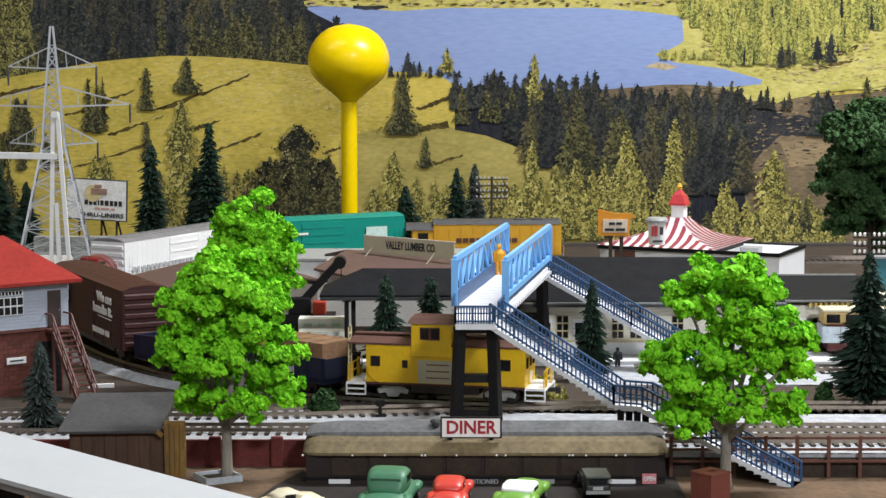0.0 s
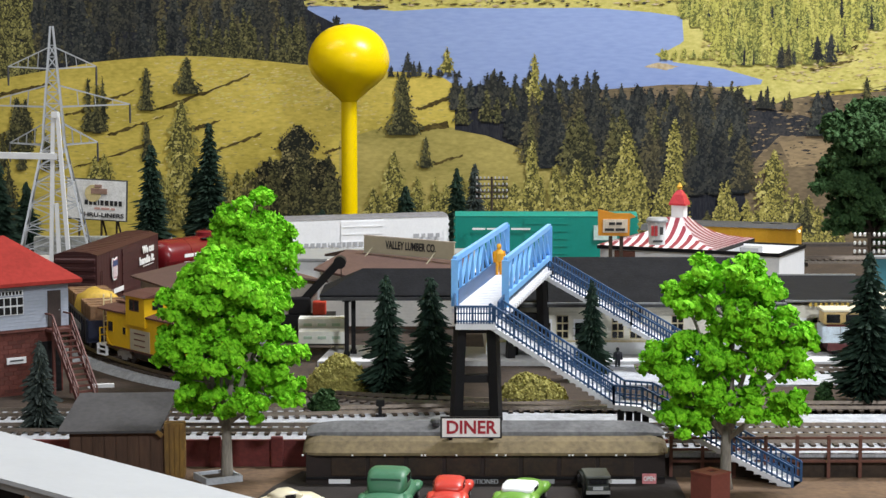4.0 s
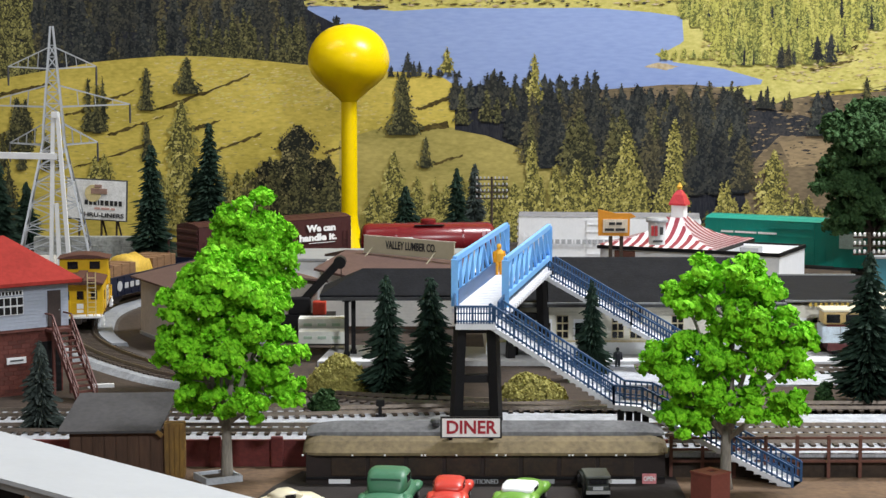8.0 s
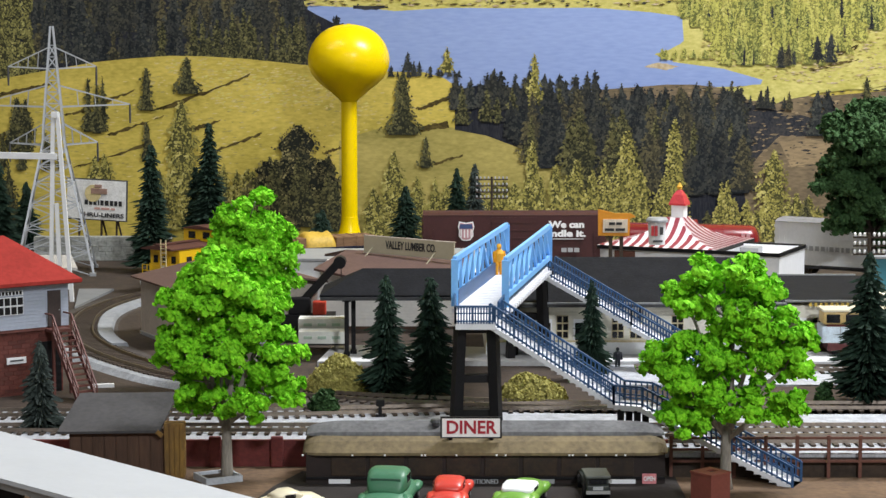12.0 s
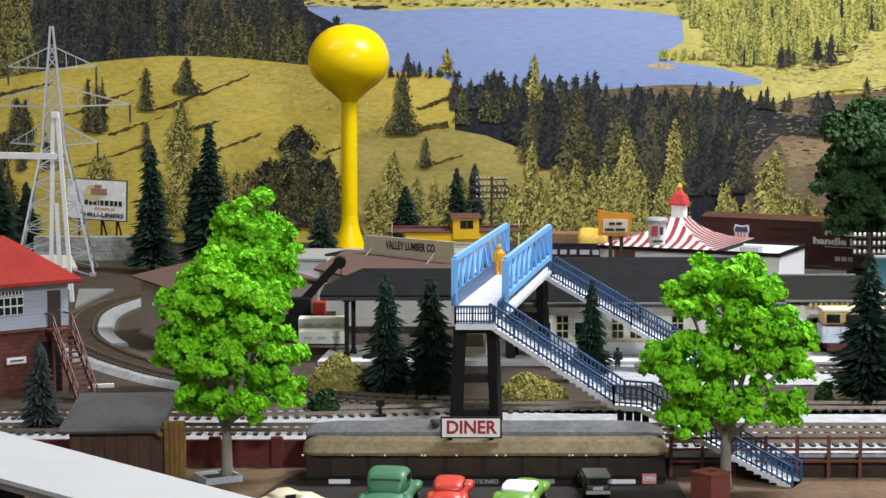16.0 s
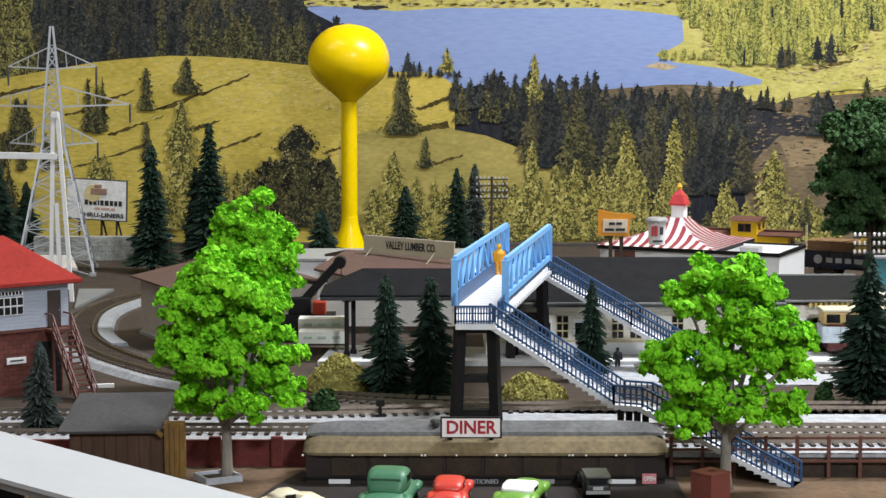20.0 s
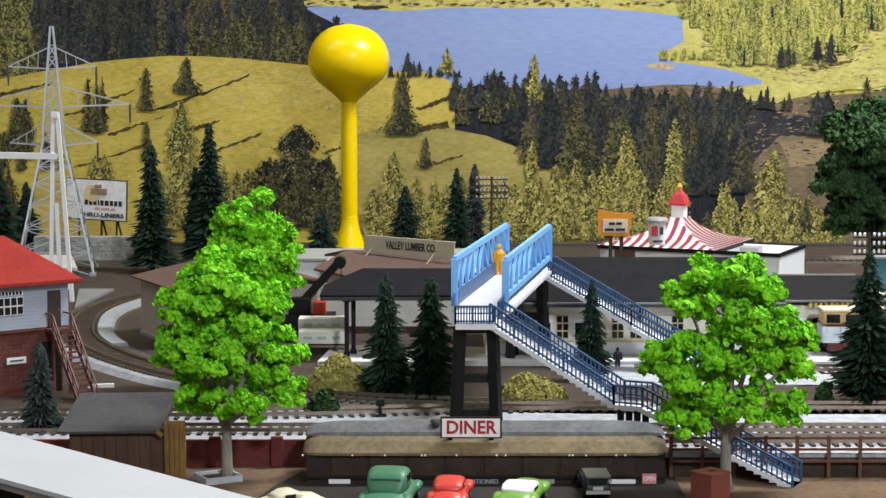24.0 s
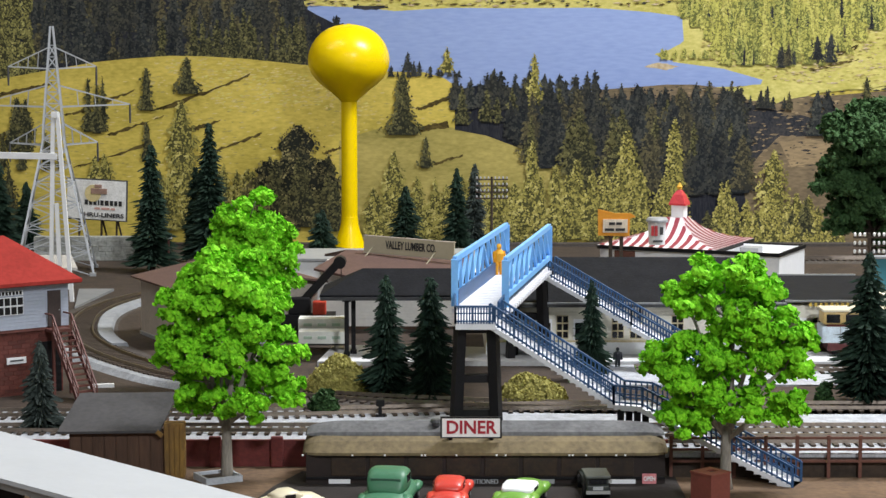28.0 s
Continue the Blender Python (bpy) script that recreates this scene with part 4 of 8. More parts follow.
def gondola():
    car = thing("gondola", pose(0, 0, 0), "navy blue gondola carrying wooden crates and a yellow tarp", "gondola", "cars of the freight train")
    h, w = 0.0845, 0.0172
    part("body", boxes((-h, h, -w, -w + 0.001, 0.0095, 0.024), (-h, h, w - 0.001, w, 0.0095, 0.024), (-h, -h + 0.001, -w, w, 0.0095, 0.024), (h - 0.001, h, -w, w, 0.0095, 0.024), (-h, h, -w, w, 0.0085, 0.0115)), NAVY, car)
    part("top_chord", boxes((-h, h, -w - 0.0006, -w + 0.001, 0.0235, 0.0248), (-h, h, w - 0.001, w + 0.0006, 0.0235, 0.0248)), NAVY, car)
    for s in (-1, 1):
        ribbed_side(car, NAVY, -h + 0.003, h - 0.003, s * w, s, 0.0085, 0.0235, 14, 0.0007)
        word_bars(car, -0.06, -0.005, 0.0165, 0.0045, PRINTGREY, w + 0.0008, [1, 1, 1, 1.5, 1, 1], s)
        if s < 0:
            part("roundel", lathe(bmesh.new(), [(0.0042, s * (w + 0.0007)), (0.0042, s * (w + 0.001))], 18, "y", (s * 0.068, 0, 0.0168)), PRINTGREY, car)
    part("crate", boxes((-0.005, 0.036, -0.0145, 0.0145, 0.0116, 0.0335), bevel=0.0006), LOAD, car)
    part("crate", boxes((-0.0805, -0.0345, -0.0145, 0.0145, 0.0116, 0.0335), bevel=0.0006), LOAD, car)
    for x in (0.003, 0.0155, 0.028, -0.071, -0.0575, -0.044):
        part("crate_strap", boxes((x - 0.0007, x + 0.0007, -0.0149, 0.0149, 0.0118, 0.0339)), LOAD, car)
    bm = bmesh.new()
    rng = random.Random(4)
    rings = []
    for i in range(9):
        x = -0.0345 + 0.029 * i / 8
        ring = []
        for j in range(11):
            a = math.pi * j / 10
            k = 1 + 0.12 * (rng.random() - 0.5)
            ring.append(bm.verts.new((x, -0.0158 * math.cos(a) * k, 0.013 + 0.0245 * math.sin(a) ** 0.45 * k * (0.9 if i in (0, 8) else 1))))
        rings.append(ring)
    for a, b in zip(rings, rings[1:]):
        for j in range(10):
            bm.faces.new((a[j], a[j + 1], b[j + 1], b[j]))
    bm.faces.new(rings[0])
    bm.faces.new(rings[-1])
    part("tarp", bm, TARP, car, "crumpled yellow tarpaulin over the load", True)
    truck(car, -h + 0.02)
    truck(car, h - 0.02)
    couplers(car, h + 0.002)
    return car


def caboose():
    car = thing("caboose", pose(0, 0, 0), "yellow caboose with a red-brown roof and silver trucks", "caboose", "cars of the freight train")
    h, w, zt = 0.0495, 0.0172, 0.0385
    part("body", boxes((-h, h, -w, w, 0.0105, zt - 0.003), bevel=0.0004), CABYELLOW, car)
    bm = prism(bmesh.new(), [(-w - 0.001, zt - 0.0035), (w + 0.001, zt - 0.0035), (w + 0.001, zt - 0.0025), (w * 0.55, zt - 0.0006), (0, zt), (-w * 0.55, zt - 0.0006), (-w - 0.001, zt - 0.0025)], -h - 0.011, h + 0.011, "x")
    part("roof", bm, OXIDE, car)
    for xa, xb in ((-h - 0.011, -0.0066), (0.023, h + 0.011)):
        part("roof_walk", boxes((xa, xb, -0.0035, 0.0035, zt + 0.0004, zt + 0.0014)), OXIDE, car)
    # the cupola stands ahead of the middle, a little wider than the body
    cup = part("cupola", boxes((-0.0042, 0.0206, -w - 0.0016, w + 0.0016, 0.0285, 0.049), bevel=0.0004), CABYELLOW, car)
    part("cupola_roof", prism(bmesh.new(), [(-w - 0.0032, 0.0488), (w + 0.0032, 0.0488), (w * 0.6, 0.0512), (0, 0.052), (-w * 0.6, 0.0512)], -0.0064, 0.0228, "x"), OXIDE, cup)
    for s in (-1, 1):
        y = s * (w + 0.0016)
        for x in (0.0056, 0.0122):
            part("window_pane", boxes((x - 0.0025, x + 0.0025, min(y, y + s * 0.0004), max(y, y + s * 0.0004), 0.0395, 0.046)), GLASS, cup)
        part("cupola_window_frame", boxes((0.0026, 0.0152, min(y, y + s * 0.0002), max(y, y + s * 0.0002), 0.0388, 0.0466)), MAROON, cup)
        for xe, sx in ((-0.0042, -1), (0.0206, 1)):
            part("end_pane", boxes((xe + sx * 0.0001 - 0.0003, xe + sx * 0.0001 + 0.0003, s * 0.0085 - 0.004, s * 0.0085 + 0.004, 0.0405, 0.0465)), GLASS, cup)
        y = s * w
        for x, ww, hh in ((-0.0375, 0.0033, 0.0034), (0.0434, 0.003, 0.0032), (0.0248, 0.0017, 0.0024)):
            zw = 0.0248 if hh > 0.003 else 0.0235
            part("window_frame", boxes((x - ww - 0.0007, x + ww + 0.0007, min(y, y + s * 0.0004), max(y, y + s * 0.0004), zw - hh - 0.0007, zw + hh + 0.0007)), CABYELLOW, car)
            part("window_pane", boxes((x - ww, x + ww, min(y, y + s * 0.0006), max(y, y + s * 0.0006), zw - hh, zw + hh)), GLASS, car)
        part("placard", boxes((-0.0085, 0.0168, min(y, y + s * 0.0005), max(y, y + s * 0.0005), 0.0122, 0.0262)), BOARDTAN if s > 0 else surf("pale_notice_board", (0.5, 0.47, 0.4), 0.7), car, "pale notice board with small print")
        for k in range(3):
            part("lettering_bar", boxes((-0.003, 0.0115, min(y, y + s * 0.0007), max(y, y + s * 0.0007), 0.0232 - k * 0.004, 0.0239 - k * 0.004)), MAROON, car)
        part("body_stripe", boxes((-h, h, min(y, y + s * 0.0004), max(y, y + s * 0.0004), 0.0105, 0.0118)), OXIDE, car)
        for e in (-1, 1):
            bm = bmesh.new()
            for i in range(6):
                a0, a1 = math.pi / 2 * i / 6, math.pi / 2 * (i + 1) / 6
                p = [(e * (h - 0.001 - 0.009 * (1 - math.cos(a))), s * (w + 0.0009), 0.0215 - 0.0095 * math.sin(a)) for a in (a0, a1)]
                bar(bm, p[0], p[1], 0.0006)
            part("grab_rail", bm, CABYELLOW, car)
    part("underframe", boxes((-h - 0.011, h + 0.011, -0.005, 0.005, 0.007, 0.0106), (-0.02, 0.022, -0.012, 0.012, 0.005, 0.0098)), COUPLER, car)
    for e in (-1, 1):
        x0, x1 = sorted((e * h, e * (h + 0.0125)))
        end = part("end_platform", boxes((x0, x1, -w, w, 0.0098, 0.0112)), WHITE, car, "white end platform with railings")
        bm = bmesh.new()
        xr = e * (h + 0.0115)
        for k in range(7):
            y = -w + 0.001 + (2 * w - 0.002) * k / 6
            if k != 3:
                bar(bm, (xr, y, 0.0112), (xr, y, 0.0215), 0.0006)
        for z in (0.0165, 0.0215):
            bar(bm, (xr, -w + 0.001, z), (xr, w - 0.001, z), 0.0006)
        part("end_railing", bm, CABYELLOW, end)
        bm = bmesh.new()
        ya, yb = e * 0.0065, e * 0.0125
        for y in (ya, yb):
            bar(bm, (xr + e * 0.0006, y, 0.0112), (xr + e * 0.0006, y, zt + 0.006), 0.0007)
        for k in range(8):
            z = 0.0145 + k * 0.0037
            bar(bm, (xr + e * 0.0006, ya, z), (xr + e * 0.0006, yb, z), 0.0006)
        part("end_ladder", bm, surf("cream_ladder_paint", (0.7, 0.6, 0.35), 0.5), end)
        for y in (-w, w):
            bm = bmesh.new()
            box(bm, x0, x1, y - 0.0012, y + 0.0012, 0.0035, 0.0042)
            box(bm, x0, x1, y - 0.0016, y + 0.0008, 0.0068, 0.0075)
            box(bm, x0, x0 + 0.0006, y - 0.001, y + 0.001, 0.0035, 0.0105)
            box(bm, x1 - 0.0006, x1, y - 0.001, y + 0.001, 0.0035, 0.0105)
            part("end_step", bm, WHITE, end)
        part("brake_stand", lathe(bmesh.new(), [(0.0006, 0.0112), (0.0006, 0.023)], 8, "z", (xr, -e * 0.007, 0)), CABYELLOW, end)
        part("end_door", boxes((e * h - 0.0004, e * h + 0.0004, -0.004, 0.004, 0.0115, 0.032)), WOODBROWN if e > 0 else CABYELLOW, car)
        for y in (-0.0105, 0.0105, 0.0):
            part("end_window", boxes((e * h - 0.0006, e * h + 0.0006, y - 0.0024, y + 0.0024, 0.0225, 0.029)), GLASS, car)
        part("marker_board", boxes((e * h - 0.0007 + e * 0.0004, e * h + 0.0007 + e * 0.0004, -0.0025, 0.0025, 0.0125, 0.0195)), PRINTWHITE, car)
    truck(car, -h + 0.016, TRUCKGREY)
    truck(car, h - 0.016, TRUCKGREY)
    couplers(car, h + 0.0145)
    return car


def locomotive():
    car = thing("locomotive", pose(0, 0, 0), "yellow diesel locomotive with a grey roof pulling the freight train", "locomotive", "cars of the freight train")
    h, w = 0.074, 0.0165
    part("long_hood", boxes((-0.05, h - 0.002, -w + 0.001, w - 0.001, 0.0125, 0.043), bevel=0.0012), LOCOYELLOW, car)
    part("hood_roof", prism(bmesh.new(), [(-w + 0.0005, 0.0425), (w - 0.0005, 0.0425), (w * 0.7, 0.0458), (-w * 0.7, 0.0458)], -0.05, h - 0.0025, "x"), DARKGREY, car)
    cab = part("cab", boxes((-h + 0.004, -0.0505, -w, w, 0.0125, 0.038), bevel=0.0008), LOCOYELLOW, car)
    part("cab_roof", prism(bmesh.new(), [(-w - 0.001, 0.0372), (w + 0.001, 0.0372), (w * 0.7, 0.0422), (-w * 0.7, 0.0422)], -h - 0.002, -0.0498, "x"), DARKGREY, cab)
    for s in (-1, 1):
        y = s * w
        part("cab_window", boxes((-0.0645, -0.0548, min(y, y + s * 0.0005), max(y, y + s * 0.0005), 0.0265, 0.0345)), GLASS, cab)
        part("number_panel", boxes((-h + 0.006, -0.052, min(y, y + s * 0.0005), max(y, y + s * 0.0005), 0.0175, 0.0225)), PRINTWHITE, cab)
        word_bars(car, -0.028, 0.03, 0.0275, 0.0042, OXIDE, w - 0.0006, [2, 2, 2, 2, 2, 0.5, 2, 2, 2, 2], s)
        for k in range(11):
            x = -0.046 + k * 0.0112
            part("door_strip", boxes((x, x + 0.0006, min(s * (w - 0.001), s * (w - 0.0006)), max(s * (w - 0.001), s * (w - 0.0006)), 0.0135, 0.041)), LOCOYELLOW, car)
        bm = bmesh.new()
        bar(bm, (-h, s * 0.0182, 0.0225), (h, s * 0.0182, 0.0225), 0.0005)
        for k in range(9):
            x = -h + 2 * h * k / 8
            bar(bm, (x, s * 0.0182, 0.012), (x, s * 0.0182, 0.0225), 0.0005)
        part("handrail", bm, LOCOYELLOW, car)
    part("walkway", boxes((-h - 0.001, h + 0.001, -w - 0.0018, w + 0.0018, 0.0105, 0.0125)), DARKGREY, car)
    part("fuel_tank", boxes((-0.018, 0.018, -0.013, 0.013, 0.0025, 0.0105), bevel=0.001), DARKGREY, car)
    part("headlight", lathe(bmesh.new(), [(0.0014, h - 0.0022), (0.0014, h - 0.0012)], 12, "x", (0, -0.002, 0.0395)), glow("lit_headlight", (1.0, 0.85, 0.55), 3.0), car)
    part("roof_fan", lathe(bmesh.new(), [(0.006, 0.0455), (0.006, 0.0468)], 18, "z", (0.05, 0, 0)), DARKGREY, car)
    part("roof_fan", lathe(bmesh.new(), [(0.006, 0.0455), (0.006, 0.0468)], 18, "z", (0.033, 0, 0)), DARKGREY, car)
    truck(car, -h + 0.024, DARKGREY)
    truck(car, h - 0.024, DARKGREY)
    couplers(car, h + 0.002)
    return car


TRAIN = []
# the train eases a little on the bend and makes it up on the straight: seconds, metres
PACE = ((0, 0.5, 1, 1.5, 2, 3, 4.5, 6, 8, 10, 12.5, 15, 17.5, 20, 22, 28), (0.0037, 0.0073, 0.0107, 0.0134, 0.0152, 0.0162, 0.0175, 0.0226, 0.028, 0.0262, 0.0279, 0.0314, 0.0248, 0.012, -0.0085, -0.0085))
# position offset: cars set back on the front straight, faded out round the bend
SETBACK = ((0.3, 0.5), (0.0078, 0.0))


def train():
    for make, offset, reach in ((caboose, 0.0, 0.037), (gondola, 0.1519, 0.0645), (brown_car, 0.3262, 0.064), (tank_car, 0.4955, 0.0515), (white_car, 0.6689, 0.062), (teal_car, 0.8525, 0.062), (locomotive, 1.0225, 0.05)):
        TRAIN.append((make(), offset, reach))


def motions():
    """The train's run: from the front straight round the left bend and away along the back."""
    for car, offset, reach in TRAIN:
        rows = []
        turn = math.pi
        for i in range(57):
            t = i * 0.5
            s = START + 0.1206 + 0.0514 * t + 0.000575 * t * t + float(np.interp(t, PACE[0], PACE[1])) + offset
            s -= float(np.interp(s - START, SETBACK[0], SETBACK[1]))
            ax, ay, _ = along(LOOP, STATION, s + reach)
            bx, by, _ = along(LOOP, STATION, s - reach)
            a = math.atan2(ay - by, ax - bx)
            while a > turn + math.pi:
                a -= 2 * math.pi
            while a < turn - math.pi:
                a += 2 * math.pi
            turn = a
            rows.append((t, pose((ax + bx) / 2, (ay + by) / 2, RAIL_Z, 0, 0, math.degrees(a))))
        walk(car, rows)


# ---- plants ----
def fir_mesh(h, w, seed, tiers=13, spread=20):
    """Needle crown of a model fir: many short drooping tufts in loose, uneven tiers round a blunt column."""
    rng = random.Random(seed)
    verts, faces = [], []
    swing = [0.8 + 0.4 * rng.random() for _ in range(tiers + 1)]
    for i in range(tiers):
        u = (i + 0.4) / tiers
        z = h * (0.06 + 0.94 * (1 - u))
        r = w / 2 * (0.13 + 0.92 * u ** 0.72) * swing[i]
        n = max(9, int(spread * (0.4 + 0.8 * u)))
        lean = 6.28 * rng.random()
        for j in range(n):
            a = 2 * math.pi * (j + rng.random()) / n
            rr = r * (0.42 + 0.6 * rng.random()) * (1 + 0.16 * math.sin(a + lean))
            droop = h / tiers * (0.35 + 0.9 * rng.random())
            half = max(0.0005, w * 0.022) * (0.6 + 0.8 * rng.random())
            zz = z + h / tiers * (rng.random() - 0.5) * 1.3
            c, s = math.cos(a), math.sin(a)
            k = len(verts)
            for f, lat, dz in ((0.05, 0, 0.3), (0.55, -half, -0.2), (0.55, half, -0.2), (0.6, 0, 0.35), (0.9, -half * 0.8, -0.75), (0.9, half * 0.8, -0.75), (1.0, 0, -0.7)):
                verts.append((c * rr * f - s * lat, s * rr * f + c * lat, zz + dz * droop))
            faces += [(k, k + 1, k + 3), (k, k + 3, k + 2), (k + 1, k + 4, k + 6, k + 3), (k + 3, k + 6, k + 5, k + 2), (k, k + 2, k + 1), (k + 1, k + 2, k + 5, k + 6, k + 4)]
    me = bpy.data.meshes.new("needle_crown")
    me.from_pydata(verts, [], faces)
    return me


def fir(x, y, z, h, w, mat, seed, label, group="model firs"):
    t = thing("fir_tree", pose(x, y, z), label, "tree", group)
    bm = lathe(bmesh.new(), [(w * 0.06, 0), (w * 0.05, h * 0.3), (w * 0.02, h * 0.95)], 7)
    part("trunk", bm, DARKBARK, t)
    me = fir_mesh(h, w, seed, max(14, int(h / 0.0029)), 62)
    me.materials.append(mat)
    ob = new("needle_crown", me)
    ob.parent = t
    return t


def clump_mesh(name, blobs, seed, flakes=4):
    """Foam foliage: very many small bent flakes, a few to each lump."""
    rng = random.Random(seed)
    verts, faces = [], []
    for x, y, z, r, *out in blobs:
        way = Vector(out) * 1.5 if out else Vector((0, 0, 0.5))
        for q in range(flakes):
            k = len(verts)
            n = (Vector((rng.gauss(0, 1), rng.gauss(0, 1), rng.gauss(0, 1))) * (1.15 if out else 1.0) + way).normalized()
            a = n.orthogonal().normalized()
            b = n.cross(a)
            c = Vector((x, y, z)) + Vector((rng.gauss(0, 1), rng.gauss(0, 1), rng.gauss(0, 1))) * r * 0.45
            w, h = r * (0.6 + 0.6 * rng.random()), r * (0.7 + 0.7 * rng.random())
            bend = n * r * 0.35
            for u, v, d in ((-1, -0.6, 0.6), (0.1, -1, 0), (1, -0.3, 0.7), (0.7, 0.8, 0.3), (-0.5, 1, 0.5)):
                verts.append(c + a * (u * w) + b * (v * h) - bend * d * (0.5 + rng.random()))
            verts.append(c + bend * 0.4)
            faces += [(k, k + 1, k + 5), (k + 1, k + 2, k + 5), (k + 2, k + 3, k + 5), (k + 3, k + 4, k + 5), (k + 4, k, k + 5)]
    me = bpy.data.meshes.new(name)
    me.from_pydata(verts, [], faces)
    return me


def broadleaf(x, y, z, lobes, label, mat, bark, seed, fork, lump=0.0018, density=1.0, group="bright green model trees", trunk_r=0.003, slim=0.95, swell=1.12):
    """A leafy model tree: trunk, limbs to each lobe and a foam crown. lobes: x, y, z, radius across, radius up."""
    rng = random.Random(seed)
    t = thing("leafy_tree", pose(x, y, z), label, "tree", group)
    lobes = [(lx * slim, ly, lz, r * slim, rz * swell) for lx, ly, lz, r, rz in lobes]
    bm = bmesh.new()
    lathe(bm, [(trunk_r * 1.5, -0.002), (trunk_r * 1.05, 0.006), (trunk_r * 0.9, fork * 0.6), (trunk_r * 0.85, fork)], 9)
    part("trunk", bm, bark, t, smooth=True)
    for i, (lx, ly, lz, r, rz) in enumerate(lobes):
        limb = bmesh.new()
        a = Vector((0, 0, fork * (0.75 + 0.25 * rng.random())))
        b = Vector((lx, ly, lz))
        mid = (a + b) / 2 + Vector(((rng.random() - 0.5) * 0.008, (rng.random() - 0.5) * 0.008, 0.002))
        for p, q, w in ((a, mid, trunk_r * 0.85), (mid, b, trunk_r * 0.5)):
            bar(limb, p, q, w)
        for k in range(5):
            c = mid + (b - mid) * rng.random()
            bar(limb, c, c + Vector((rng.random() - 0.5, rng.random() - 0.5, rng.random() * 0.6)) * r * 1.4, trunk_r * 0.22)
        part("limb", limb, bark, t)
    blobs = []
    for lx, ly, lz, r, rz in lobes:
        # small heads over the lobe's shell, each leafy on top and bare below
        heads = 7 + int(11 * density * (r * rz) / (0.02 * 0.02))
        for k in range(heads):
            d = Vector((rng.gauss(0, 1), rng.gauss(0, 1) - 0.35, rng.gauss(0, 0.8) + 0.25)).normalized()
            f = 0.72 + 0.28 * rng.random()
            c = Vector((lx + d.x * r * f, ly + d.y * r * f, lz + d.z * rz * f))
            size = min(r, rz) * (0.24 + 0.22 * rng.random())
            for q in range(int(46 * size * size / (lump * lump * 9)) + 10):
                e = Vector((rng.gauss(0, 1), rng.gauss(0, 1), rng.gauss(0, 0.8) + 0.6)).normalized()
                if e.z < -0.3:
                    continue
                p = c + Vector((e.x * 1.05, e.y, e.z * 0.92)) * size * (0.4 + 0.6 * rng.random())
                w = e * 0.7 + d * 0.5
                blobs.append((p.x, p.y, p.z, lump * (0.5 + 0.7 * rng.random()), w.x, w.y, w.z))
    for lx, ly, lz, r, rz in lobes:
        # leaves deep inside, so that the crown is not see-through
        for k in range(int(48 * density * (r * rz) / (0.02 * 0.02)) + 20):
            d = Vector((rng.gauss(0, 1), rng.gauss(0, 1), rng.gauss(0, 1))).normalized() * (0.25 + 0.4 * rng.random())
            blobs.append((lx + d.x * r, ly + d.y * r + 0.003, lz + d.z * rz, lump * 1.2, d.x, d.y, d.z))
    me = clump_mesh("crown", blobs, seed)
    me.materials.append(mat)
    ob = new("crown", me)
    ob.parent = t
    return t


def bush(x, y, z, r, h, mat, seed, label, name="bush", lump=0.0018):
    rng = random.Random(seed)
    blobs = []
    for k in range(int(9 * r * h / (lump * lump)) + 30):
        d = Vector((rng.gauss(0, 1), rng.gauss(0, 1), abs(rng.gauss(0, 1)))).normalized()
        f = 0.86 + 0.16 * rng.random()
        wave = 1 + 0.12 * math.sin(5 * d.x + seed) * math.cos(4 * d.y)
        blobs.append((d.x * r * f * wave, d.y * r * f * 0.7, d.z * h * f * wave, lump * (0.6 + 0.7 * rng.random()), d.x, d.y, d.z))
    me = clump_mesh(name, blobs, seed)
    me.materials.append(mat)
    ob = new(name, me)
    ob.matrix_basis = pose(x, y, z)
    return tagged(ob, label, name)


